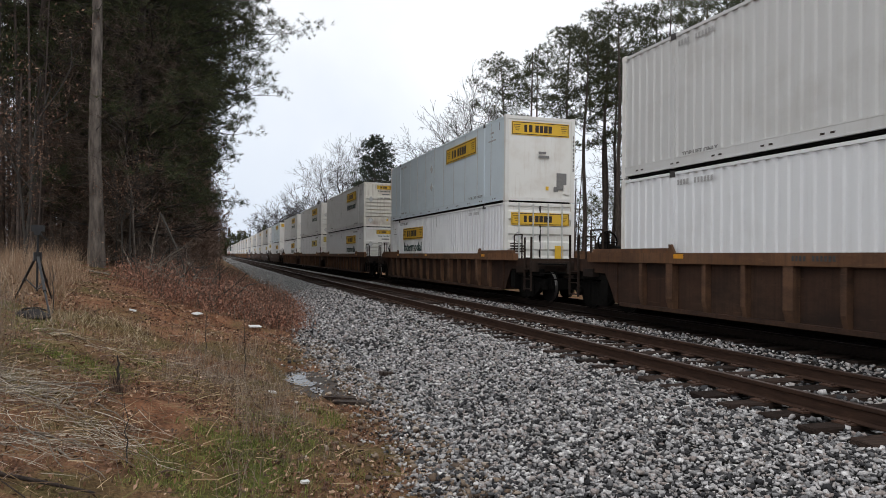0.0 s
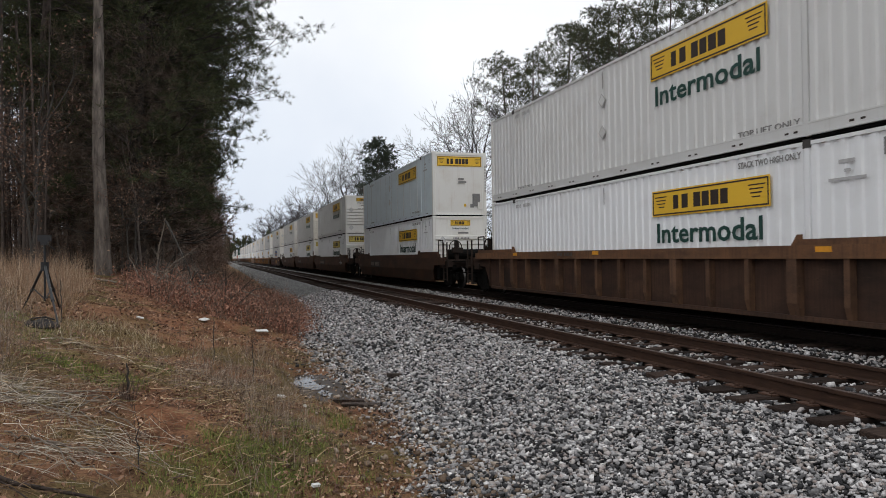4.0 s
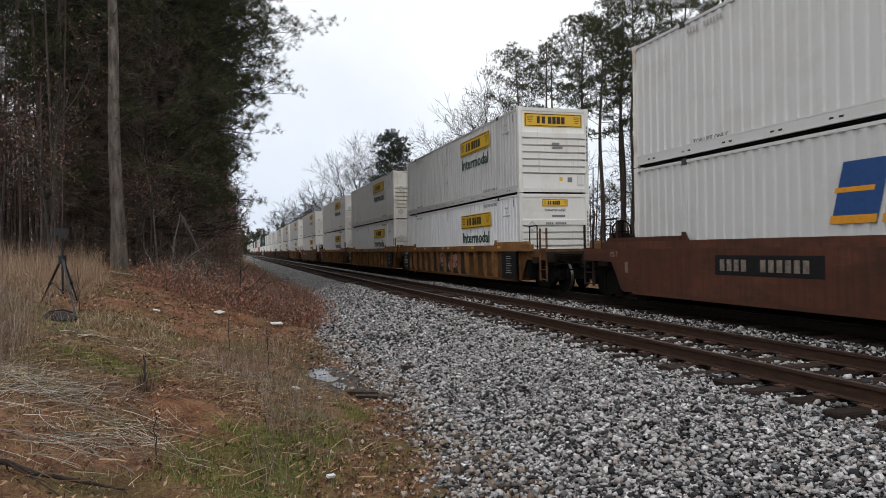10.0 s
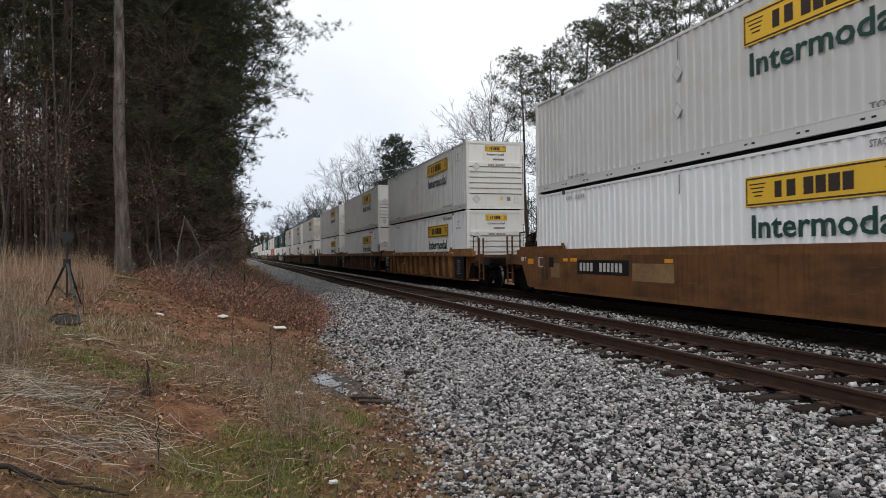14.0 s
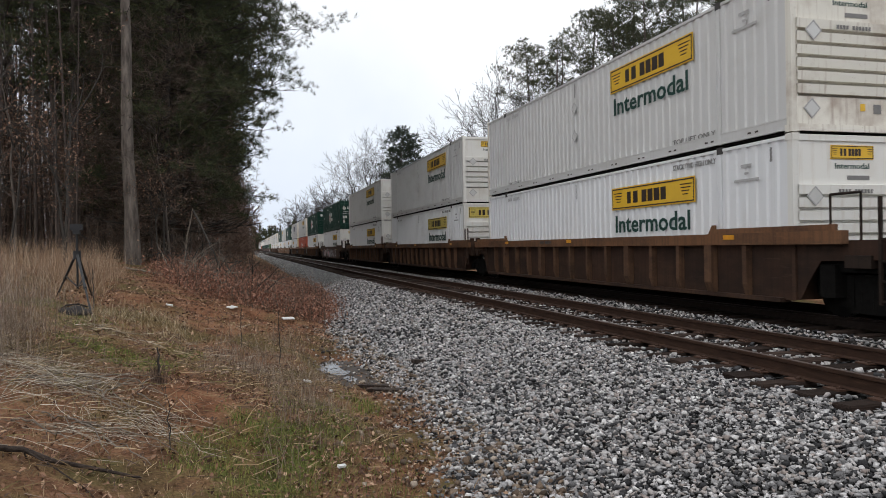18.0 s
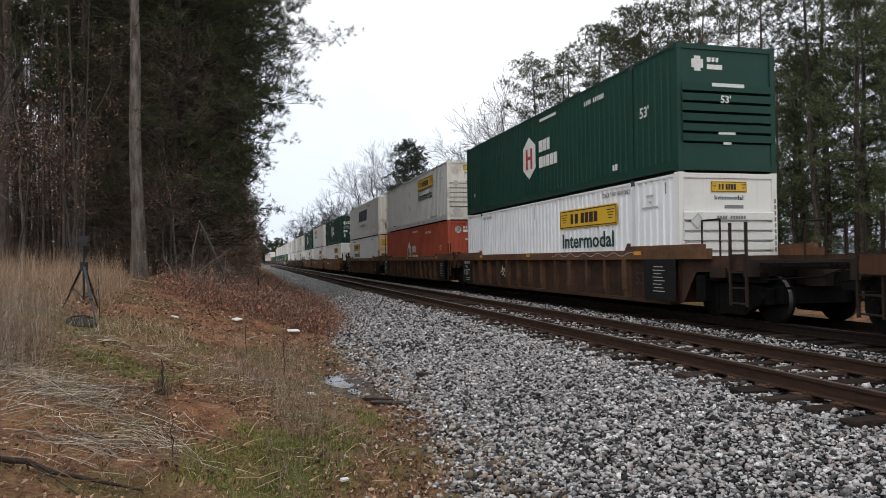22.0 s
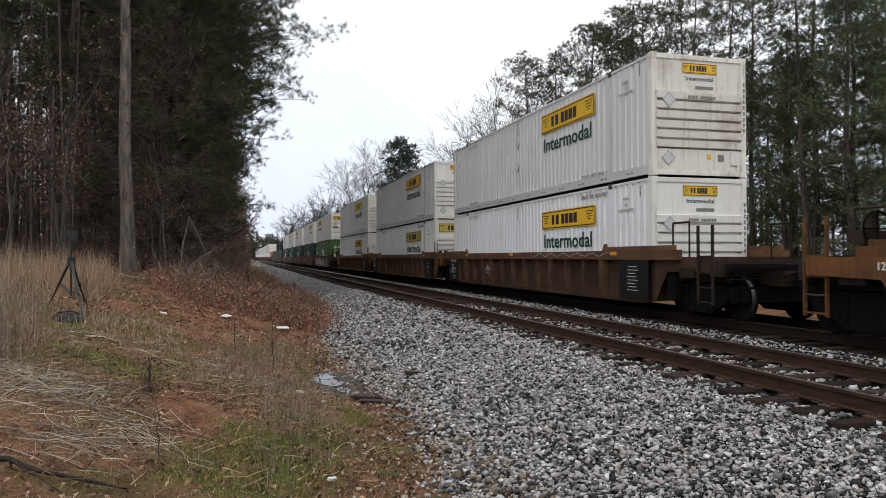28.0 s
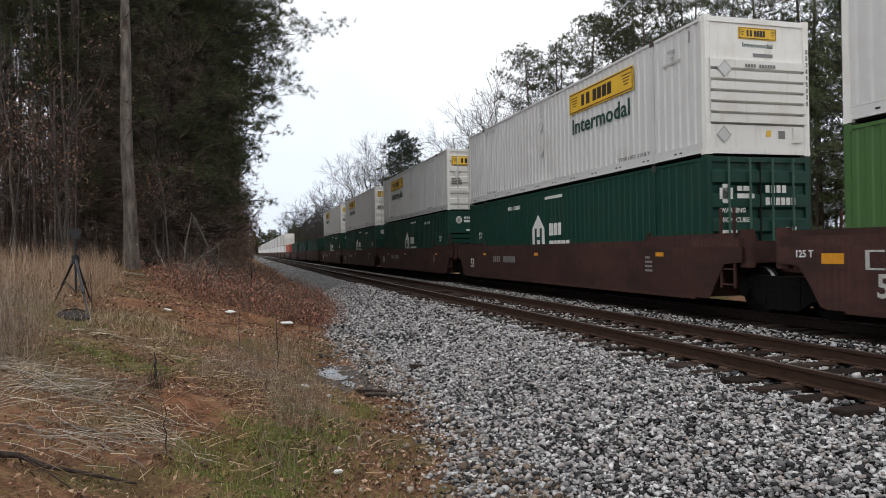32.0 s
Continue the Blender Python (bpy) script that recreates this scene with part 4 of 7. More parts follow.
def ribbed_end(y, out, x0, x1, z0, z1, count, flat_top, groove=0.0):
    """An end wall pressed into level ribs below a flat band. groove: how far the slots between the ribs lie behind the band."""
    zs = [(z0, 0.0)]
    p = (z1 - flat_top - z0) / count
    for k in range(count):
        a = z0 + k * p
        if groove:
            zs += [(a + 0.01 * p, -groove), (a + 0.14 * p, -groove), (a + 0.23 * p, 0.058), (a + 0.94 * p, 0.068)]
        else:
            zs += [(a + 0.22 * p, 0.0), (a + 0.34 * p, 0.065), (a + 0.78 * p, 0.065), (a + 0.9 * p, 0.0)]
    if groove:
        zs.append((z1 - flat_top, 0.0))
    zs.append((z1, 0.0))
    verts, faces = [], []
    for z, d in zs:
        verts += [(x0, y + out * d, z), (x1, y + out * d, z)]
    for k in range(len(zs) - 1):
        q = (2 * k, 2 * k + 1, 2 * k + 3, 2 * k + 2)
        faces.append(q if out < 0 else q[::-1])
    return verts, faces


def end_ring(y0, y1):
    """The frame round an end wall, one closed ring."""
    bm = bmesh.new()
    rings = []
    for y in (y0, y1):
        for x, lo, hi in ((HW - 0.112, 0.02, HC - 0.02), (HW - 0.135, 0.14, HC - 0.13)):
            rings.append([bm.verts.new(p) for p in ((-x, y, lo), (x, y, lo), (x, y, hi), (-x, y, hi))])
    a, b, c, d = rings
    for p, q in ((a, b), (c, d), (a, c), (b, d)):
        for k in range(4):
            bm.faces.new((p[k], p[(k + 1) % 4], q[(k + 1) % 4], q[k]))
    return bm


def word_blocks(widths, h, gap, slant=0.0):
    """A name drawn as plain upright blocks."""
    x, out = 0.0, []
    for w in widths:
        if w > 0:
            out.append((x, x + w, 0, h, slant))
        x += abs(w) + gap
    return out


def yellow_board(owner, side, x, y, z, w, h, mat):
    """The yellow board: dark edge lines, a name as blocks and two corner ornaments."""
    key = (round(w, 2), round(h, 2), mat.name)
    board = part("sign_board", cached(("board", key), lambda: mesh_of(plates([(0, w, 0, h)], 0.012), "sign_board", mat)), mat, owner, "yellow sign board", facing(side, x, y, z))
    up = Matrix.Translation((0, 0, 0.013))
    e = 0.03 * h / 0.6
    u = w * 0.56 / 9.2
    name = word_blocks([0.8 * u, -0.1 * u, 0.95 * u, -0.4 * u, u, u, 1.1 * u, u], h * 0.52, 0.22 * u)
    tagged(part("sign_name", cached(("name", key), lambda: mesh_of(plates([(a + w * 0.215, b + w * 0.215, c + h * 0.24, d + h * 0.24, s) for a, b, c, d, s in name], 0.003), "sign_name", INK)), INK, board, "row of dark blocks", up), "", "", "", "stuff")
    orn = [(e, w - e, e, 2 * e), (e, w - e, h - 2 * e, h - e), (e, 2 * e, e, h - e), (w - 2 * e, w - e, e, h - e)]
    for k in range(4):
        orn += [(w * (0.03 + 0.012 * k), w * (0.15 - 0.008 * k), h * (0.72 - 0.13 * k), h * (0.76 - 0.13 * k)), (w * (0.85 + 0.008 * k), w * (0.97 - 0.012 * k), h * (0.72 - 0.13 * k), h * (0.76 - 0.13 * k))]
    tagged(part("sign_ornament", cached(("orn", key), lambda: mesh_of(plates(orn, 0.003), "sign_ornament", INK)), INK, board, "", up), "", "", "", "stuff")


def written(owner, key, body, size, mat, m, width=None, label=""):
    part("lettering", cached(("text", key), lambda: lettering(body, size, mat, width)), mat, owner, label, m)


def bars(owner, key, rects, mat, m, name="stencil_marking"):
    tagged(part(name, cached(("bars", key), lambda: mesh_of(plates(rects, 0.003), name, mat)), mat, owner, "", m), "", "", "", "stuff" if name == "stencil_marking" else "")


def number_bars(n, w=0.06, h=0.11, gap=0.04):
    return [(k * (w + gap), k * (w + gap) + w, 0, h) for k in range(n)]


def diamond(owner, m, mat=WHITE):
    def make():
        bm = bmesh.new()
        o, i = [(0, -0.18), (0.18, 0), (0, 0.18), (-0.18, 0)], [(0, -0.15), (0.15, 0), (0, 0.15), (-0.15, 0)]
        bm_poly(bm, o, 2, 0, 0.012)
        k = len(bm.faces)
        for j in range(4):
            bm_poly(bm, [o[j], o[(j + 1) % 4], i[(j + 1) % 4], i[j]], 2, 0.012, 0.016)
        bm.faces.ensure_lookup_table()
        for f in bm.faces[k:]:
            f.material_index = 1
        me = mesh_of(bm, "placard", mat)
        me.materials.append(FAINTINK)
        return me
    part("placard", cached(("placard", mat.name), make), mat, owner, "", m)


def hex_emblem(owner, side, y, z, s, house):
    """A white six-sided or house-shaped emblem with two coloured uprights, and a short name as blocks beside it."""
    def make():
        bm = bmesh.new()
        if house:
            pts = [(-0.55, -0.75), (0.55, -0.75), (0.55, 0.35), (0.0, 0.85), (-0.55, 0.35)]
        else:
            pts = [(0, -0.8), (0.62, -0.42), (0.62, 0.42), (0, 0.8), (-0.62, 0.42), (-0.62, -0.42)]
        bm_poly(bm, [(a * s, b * s) for a, b in pts], 2, 0, 0.006)
        return mesh_of(bm, "emblem", WHITEINK)
    m = facing(side, side * (HW + 0.001), y, z)
    em = part("emblem", cached(("emblem", s, house), make), WHITEINK, owner, "white emblem", m)
    ink = GREENINK if house else REDINK
    part("emblem_mark", cached(("emblem_mark", s, house), lambda: mesh_of(plates([(-0.32 * s, -0.14 * s, -0.42 * s, 0.36 * s), (0.14 * s, 0.32 * s, -0.42 * s, 0.36 * s), (-0.14 * s, 0.14 * s, -0.06 * s, 0.06 * s)], 0.004), "emblem_mark", ink)), ink, em, "", Matrix.Translation((0, 0, 0.007)))
    g = 0.05 * s
    top = [(a + 0.95 * s, b + 0.95 * s, c + 0.08 * s, d + 0.08 * s) for a, b, c, d, _ in word_blocks([0.36 * s, 0.26 * s, 0.26 * s], 0.42 * s, g)]
    low = [(a + 0.95 * s, b + 0.95 * s, c - 0.5 * s, d - 0.5 * s) for a, b, c, d, _ in word_blocks([0.36 * s, 0.2 * s, 0.28 * s, 0.28 * s, 0.28 * s], 0.4 * s, g)]
    part("name_blocks", cached(("hubname", s), lambda: mesh_of(plates(top + low, 0.004), "name_blocks", WHITEINK)), WHITEINK, em, "white blocks of a name")


def nose_details(box, yn, yf, endm):
    bars(box, "postnum", [(0, 0.05, -0.14 * k, -0.14 * k + 0.1) for k in range(9)], GREYINK, facing(0, HW - 0.08, -HL - 0.001, 2.2))
    bars(box, "sticker", [(0, 0.11, 0, 0.13)], YELLOW, facing(0, 0.2, yf - 0.014, 0.4), "sticker")
    bars(box, "sticker2", [(0, 0.17, 0, 0.17)], GREYINK, facing(0, 0.5, yf - 0.014, 0.36), "sticker")
    part("document_box", cached("docbox", lambda: mesh_of(B((0.86, 1.06, yn - 0.06, yn - 0.01, 0.28, 0.6)), "document_box", endm)), endm, box)


def hub_nose(box, yn, yf):
    bars(box, "hubnose", [(-0.15, 0.15, -0.1, 0.1), (-0.08, 0.08, -0.17, 0.17)], WHITEINK, facing(0, -0.75, yn - 0.004, HC - 0.45), "emblem")
    bars(box, "hubnose2", [(0, 0.1, 0.1, 0.2), (0.13, 0.2, 0.1, 0.2), (0.23, 0.3, 0.1, 0.2), (0, 0.4, -0.07, 0.04)], WHITEINK, facing(0, -0.5, yn - 0.004, HC - 0.5), "name_blocks")
    written(box, "hubnose53", "53'", 0.24, WHITEINK, facing(0, -0.2, yf, 1.55))
    bars(box, "hubnosebar", [(0, 0.85, 0, 0.08)], WHITEINK, facing(0, -0.42, yf, 1.92), "stripe_bar")
    bars(box, "hubplate", [(0, 0.45, 0, 0.2), (0.12, 0.33, -0.14, -0.02)], WHITEINK, facing(0, -0.25, yf + 0.03, 0.75), "plate")


def container(kind):
    """kind: (body, nose sign, lower, turned). The lettered side and end face the near track. body: white, plate, blue, slanted, green, lime, orange, cream, blank. Nose towards -y, doors towards +y."""
    body, nose, low, turned, plain = kind
    lettered = (1,) if turned else (-1,)
    skin = {"plate": BLUEWHITE, "green": GREEN, "lime": LIME, "orange": ORANGE}.get(body, BRIGHT if low and body in ("white", "flush", "cream") else WHITE)
    endm = skin if body in ("green", "lime", "orange") else NOSE
    if nose.endswith("rust"):
        endm, nose = RUSTNOSE, nose[:-4] or "small"
    if body == "slanted" and not low:
        endm = RUSTNOSE
    doorm = CREAM if body == "cream" else endm
    white = body in ("white", "plate", "cream", "flush")
    box = new("container")
    smooth = body in ("plate", "flush")
    skey = "smooth" if smooth else "wave"
    for s in (-1, 1):
        def flush_panel():
            bm = bm_box(bmesh.new(), min(s * (HW - 0.04), s * (HW - 0.012)), max(s * (HW - 0.04), s * (HW - 0.012)), -HL + 0.12, HL - 0.12, 0.17, HC - 0.09)
            return mesh_of(bm, "side_panel", skin)
        mk = flush_panel if smooth else (lambda: raw_mesh("side_panel", *corrugated(s, -HL + 0.12, HL - 0.12, 0.24, HC - 0.08, 0.014 if body in ("green", "lime", "orange") else 0.038), skin))
        part("side_panel", cached(("side", skey, s, skin.name), mk), skin, box)
        for k in range(11) if smooth and not plain else ():
            part("seam_strip", cached(("seam", s, skin.name), lambda: mesh_of(B((*sorted((s * (HW - 0.012), s * (HW - 0.004))), 0, 0.05, 0.17, HC - 0.1)), "seam_strip", SEAM)), SEAM, box, "", pose(0, -HL + 1.3 + k * 1.36, 0))
        a, b = sorted((s * (HW - 0.06), s * HW))
        a2, b2 = sorted((s * (HW - 0.06), s * (HW + 0.004)))
        part("top_rail", cached(("trail", s, skin.name), lambda: mesh_of(B((a, b, -HL + 0.1, HL - 0.1, HC - 0.09, HC - 0.03)), "top_rail", skin)), skin, box)
        part("bottom_rail", cached(("brail", s, skin.name), lambda: mesh_of(bm_poly(bmesh.new(), [(s * (HW - 0.06), 0.04), (s * (HW + 0.004), 0.04), (s * (HW + 0.004), 0.07), (s * HW, 0.075), (s * HW, 0.23), (s * (HW + 0.004), 0.235), (s * (HW + 0.004), 0.262), (s * (HW - 0.06), 0.262)], 1, -HL + 0.14, HL - 0.14), "bottom_rail", skin)), skin, box)
        if plain:
            continue
        if s in lettered:
            # open slots of the rail drawn as flat dark plates, their shade as colour
            bars(box, "railslots", [(k * 1.31 + d, k * 1.31 + d + 0.09, 0, 0.035) for k in range(12) for d in (0, 0.2)], INK, facing(s, s * (HW + 0.001), s * (0.6 - HL), 0.115))
        for y in (-6.096, 6.096):
            part("lift_post", cached(("lift", s, skin.name), lambda: mesh_of(B((a2, b2, -0.05, 0.05, 0.03, HC - 0.02)), "lift_post", skin)), skin, box, "", pose(0, y, 0))
            part("lift_casting", cached(("lcast", s), lambda: mesh_of(B((a2 - 0.003, b2 + 0.003, -0.085, 0.085, HC - 0.14, HC)), "lift_casting", CASTING)), CASTING, box, "", pose(0, y, 0))
        for e, em in ((-1, endm), (1, doorm)) if not plain else ():
            y0, y1 = sorted((e * (HL - 0.13), e * HL))
            part("corner_post", cached(("post", s, e, em.name), lambda: mesh_of(B((*sorted((s * (HW - 0.11), s * HW)), y0, y1, 0.1, HC - 0.1), *((*sorted((s * (HW - 0.15), s * (HW + 0.004))), *sorted((e * (HL - 0.17), e * (HL + 0.004))), z, z + 0.125) for z in (0.0, HC - 0.125))), "corner_post", em)), em, box)
    part("roof", cached(("roof", skin.name), lambda: mesh_of(B((-HW + 0.05, HW - 0.05, -HL + 0.1, HL - 0.1, HC - 0.06, HC - 0.032)), "roof", skin)), skin, box)
    # near-black frame paints the shade in the gap below the box
    part("floor_frame", cached("floor", lambda: mesh_of(B((-HW + 0.07, HW - 0.07, -HL + 0.1, HL - 0.1, 0.0, 0.1)), "floor_frame", IRON)), IRON, box)
    # nose
    yn = -HL + 0.03
    if body == "plate":
        part("nose_panel", cached(("nose", "plate"), lambda: mesh_of(B((-HW + 0.1, HW - 0.1, yn, yn + 0.05, 0.12, HC - 0.1)), "nose_panel", endm)), endm, box, "flat end wall")
        part("nose_hatch", cached("hatch", lambda: mesh_of(B((0.62, 0.98, yn - 0.03, yn, 0.42, 1.0), (0.66, 0.94, yn - 0.045, yn - 0.03, 0.46, 0.96)), "nose_hatch", GREYINK)), GREYINK, box, "grey hatch")
    elif body in ("slanted", "orange"):
        def waves():
            v, f = corrugated(1, -HW + 0.1, HW - 0.1, 0.12, HC - 0.12)
            return raw_mesh("nose_panel", [(y, yn + 0.04 - (x - HW + 0.05) * 0.9, z) for x, y, z in v], f, endm)
        part("nose_panel", cached(("nose", "waves", endm.name), waves), endm, box, "upright-ribbed end wall")
    else:
        top = 0.72 if nose == "big" else 0.78
        part("nose_panel", cached(("nose", top, endm.name), lambda: raw_mesh("nose_panel", *ribbed_end(yn, -1, -HW + 0.1, HW - 0.1, 0.62, HC - 0.12, 6, top, 0.09), endm)), endm, box, "level-ribbed end wall")
        part("nose_base", cached(("nosebase", endm.name), lambda: mesh_of(B((-HW + 0.1, HW - 0.1, yn - 0.012, yn + 0.03, 0.1, 0.63)), "nose_base", endm)), endm, box)
    part("nose_frame", cached(("noseframe", endm.name), lambda: mesh_of(end_ring(-HL, -HL + 0.07), "nose_frame", endm)), endm, box)
    # doors
    rodm = RIBRUST if body == "cream" else GREENROD if body in ("green", "lime") else ROD
    yd = HL - 0.05
    for s in (-1, 1):
        x0, x1 = sorted((s * 0.012, s * (HW - 0.11)))
        door = part("door", cached(("door", s, doorm.name), lambda: raw_mesh("door", *ribbed_end(yd, 1, x0, x1, 0.12, HC - 0.12, 5, 0.1), doorm)), doorm, box)
        for x in (0.28, 0.80) if turned and not plain else ():
            part("lock_rod", cached(("rod", s, x, doorm.name), lambda: mesh_of(bm_tube(bmesh.new(), (s * x, yd + 0.105, 0.05), (s * x, yd + 0.105, HC - 0.05), 0.026), "lock_rod", rodm)), rodm, door)
            part("rod_handle", cached(("handle", s, x, doorm.name), lambda: mesh_of(B((*sorted((s * x, s * (x + 0.3))), yd + 0.11, yd + 0.135, 0.9, 0.95), (s * x - 0.05, s * x + 0.05, yd + 0.06, yd + 0.14, 0.86, 0.99)), "rod_handle", doorm)), doorm, door)
    part("door_frame", cached(("doorframe", doorm.name), lambda: mesh_of(end_ring(HL - 0.07, HL), "door_frame", doorm)), doorm, box)
    for s in (-1, 1) if turned else ():
        part("door_seal", cached(("seal", s), lambda: mesh_of(B((*sorted((s * 0.002, s * 0.016)), yd - 0.02, yd + 0.075, 0.12, HC - 0.12)), "door_seal", BLACK)), BLACK, box)
    if plain:
        return box
    # markings
    if white:
        zs, zt = (1.86, 1.27) if low else (1.96, 1.37)
        sign = PALEYELLOW if nose == "big" and low else YELLOW
        for s in lettered:
            far = -HL + 6.35 if s < 0 else -HL + 2.8
            yellow_board(box, s, s * (HW + 0.001), far, zs, 3.55, 0.56 if low else 0.6, sign)
            if body not in ("flush", "plate"):
                written(box, "long", "Intermodal", 0.6, GREENINK, facing(s, s * (HW + 0.001), far - 0.15 if s < 0 else far + 0.15, zt), 3.2, "dark green word")
            at = -HL + 3.6 if s < 0 else -HL + 2.1
            written(box, "lift" + str(low), "STACK TWO HIGH ONLY" if low else "TOP LIFT ONLY", 0.16, GREYINK, facing(s, s * (HW + 0.001), at, HC - 0.3 if low else 0.24), 1.5)
            at = HL - 2.3 if s < 0 else HL - 4.0
            written(box, "liftfar", "TOP LIFT ONLY", 0.13, GREYINK, facing(s, s * (HW + 0.001), at, 0.24), 1.1)
            bars(box, "sidenum", number_bars(4) + [(a + 0.55, b + 0.55, c, d) for a, b, c, d in number_bars(6)], FAINTINK, facing(s, s * (HW + 0.001), -HL + 14.0 if s < 0 else -HL + 12.6, HC - 0.32))
            bars(box, "wtp", [(0, 0.3, 0.27, 0.33), (0.1, 0.22, 0.13, 0.18), (-0.2, 0.5, 0, 0.05)], FAINTINK, facing(s, s * (HW + 0.001), -HL + 1.35 if s < 0 else -HL + 0.95, HC - 0.75))
            for z in (0.9,) if low else (1.2, 2.0):
                diamond(box, facing(s, s * (HW + 0.001), 0.4, z))
            bars(box, "redtick", [(0, 0.035, 0, 0.42)], GREYINK, facing(s, s * (HW + 0.001), 0.4, 2.3), "tick_mark")
            bars(box, "hinge_tick", [(0, 0.05, 0, 0.26)], GREYINK, facing(s, s * (HW + 0.001), -HL + 0.55, HC - 0.45), "tick_mark")
        yf = yn - 0.003
        if turned:
            pass
        elif nose == "big":
            yellow_board(box, 0, -1.07, yf, HC - 0.66, 2.14, 0.46, sign)
            bars(box, "nosenum", [(0, 0.28, 0, 0.08), (0, 0.4, -0.14, -0.06)], GREYINK, facing(0, -0.1, yf - 0.068, 1.62))
        elif body == "plate":
            yellow_board(box, 0, -1.1, yf, HC - 0.68, 2.2, 0.46, sign)
            bars(box, "platenum", number_bars(4, 0.05, 0.07, 0.02) + [(a + 0.4, b + 0.4, c, d) for a, b, c, d in number_bars(6, 0.05, 0.07, 0.02)], GREYINK, facing(0, -0.4, yf, 1.62))
            written(box, "plate53", "53", 0.17, GREYINK, facing(0, -0.15, yf, 1.3))
            diamond(box, facing(0, -0.5, yf, 0.62))
        else:
            yellow_board(box, 0, -0.46, yf, HC - 0.45, 0.95, 0.25, sign)
            written(box, "short", "Intermodal", 0.14, GREENINK, facing(0, -0.36, yf, HC - 0.62), 0.76)
            bars(box, "nosebar", [(0, 0.5, 0, 0.08)], GREYINK, facing(0, -0.1, yf, HC - 0.82), "plate_bar")
            bars(box, "nosenum2", number_bars(4, 0.05, 0.07, 0.02) + [(a + 0.35, b + 0.35, c, d) for a, b, c, d in number_bars(6, 0.05, 0.07, 0.02)], GREYINK, facing(0, -0.35, yf - 0.07, HC - 1.06))
            diamond(box, facing(0, -0.86, yf - 0.068, 1.78))
            diamond(box, facing(0, -0.86, yf - 0.014, 0.42))
        if not turned:
            nose_details(box, yn, yf, endm)
            return box
        # door end
        yb = yd + 0.07
        yellow_board(box, 2, 1.08, yb, HC - 0.78, 2.16, 0.42, YELLOW)
        diamond(box, facing(2, 0.85, yb, 1.7))
        bars(box, "doorbars", [(0, 0.5, 0, 0.05), (0, 0.5, 0.09, 0.14), (0, 0.5, 0.18, 0.23), (0, 0.42, 0.27, 0.3)], INK, facing(2, 1.1, yb, 1.2))
        bars(box, "doornote", [(0, 0.32, 0, 0.48)], YELLOW, facing(2, -0.55, yb, 0.95), "sticker")
        bars(box, "doornum", number_bars(4, 0.06, 0.1, 0.02) + [(a, b, c - 0.16, d - 0.16) for a, b, c, d in number_bars(6, 0.06, 0.1, 0.02)], GREYINK, facing(2, -0.4, yb, 0.6))
    elif body == "slanted":
        for s in lettered:
            y = 2.2 if s < 0 else -2.3
            blocks = word_blocks([0.85, 1.12, 0.34, 0.8, 0.85], 0.9, 0.12, 0.24)
            ink = BLUE if low else NAVY
            part("name_blocks", cached(("slant", low), lambda: mesh_of(plates(blocks, 0.003), "name_blocks", ink)), ink, box, "slanted blue blocks of a name", facing(s, s * (HW + 0.005), y, 1.42))
            if low:
                edge = [(a - 0.05, b - 0.03, -0.07, 0.06, 0.03) for a, b, *_ in blocks] + [(a + 0.06, b - 0.05, 0.42, 0.50, 0.02) for a, b, *_ in blocks]
                part("name_edging", cached("slantedge", lambda: mesh_of(plates(edge, 0.003), "name_edging", REFLECT)), REFLECT, box, "orange edging of the name", facing(s, s * (HW + 0.009), y, 1.42))
            written(box, "caps", "INTERMODAL", 0.32, GREYINK, facing(s, s * (HW + 0.001), y - 0.9 if s < 0 else y + 0.9, 0.92), 3.0)
            written(box, "53ft", "53ft", 0.34, GREYINK, facing(s, s * (HW + 0.001), -HL + 2.1 if s < 0 else -HL + 1.4, 0.55))
            bars(box, "slnum", number_bars(9, 0.08, 0.16), GREYINK, facing(s, s * (HW + 0.001), -HL + 5.2, HC - 0.45))
        if turned:
            return box
        small = word_blocks([0.16, 0.2, 0.07, 0.15, 0.17], 0.2, 0.025, 0.05)
        bars(box, "slnose", small, NAVY, facing(0, -0.45, yn - 0.04, HC - 0.45), "name_blocks")
        bars(box, "slnose2", [(0, 0.4, 0, 0.04)], GREYINK, facing(0, -0.3, yn - 0.04, HC - 0.6))
        diamond(box, facing(0, -0.62, yn - 0.042, 1.85))
        written(box, "53n", "53ft -", 0.3, GREYINK, facing(0, -0.2, yn - 0.04, 1.35))
        bars(box, "slpost", [(0, 0.09, -0.17 * k, -0.17 * k + 0.12) for k in range(10)], GREYINK, facing(0, 0.72, yn - 0.04, 2.25))
        q = random.Random(17)
        bars(box, "slscuff", [(0.048 * k, 0.048 * k + q.uniform(0.025, 0.05), -q.uniform(0.0, 0.10), q.uniform(0.2, 0.42)) for k in range(13)], SCUFF, facing(0, -0.78, yn - 0.041, 0.46))
    elif body in ("green", "lime", "orange"):
        for s in lettered:
            hex_emblem(box, s, 0.75 if s < 0 else -0.75, 1.5 if not low else 1.35, 0.9, low)
            written(box, "hub53", "53'", 0.36, WHITEINK, facing(s, s * (HW + 0.001), (-HL + 1.6 if s < 0 else -HL + 1.2), 1.45))
            written(box, "hub53b", "53'", 0.2, WHITEINK, facing(s, s * (HW + 0.001), (HL - 1.0 if s < 0 else HL - 1.3), 0.7))
            bars(box, "hubnum", number_bars(4, 0.07, 0.13) + [(a + 0.55, b + 0.55, c, d) for a, b, c, d in number_bars(6, 0.07, 0.13)], WHITEINK, facing(s, s * (HW + 0.001), -HL + 4.6, HC - 0.5))
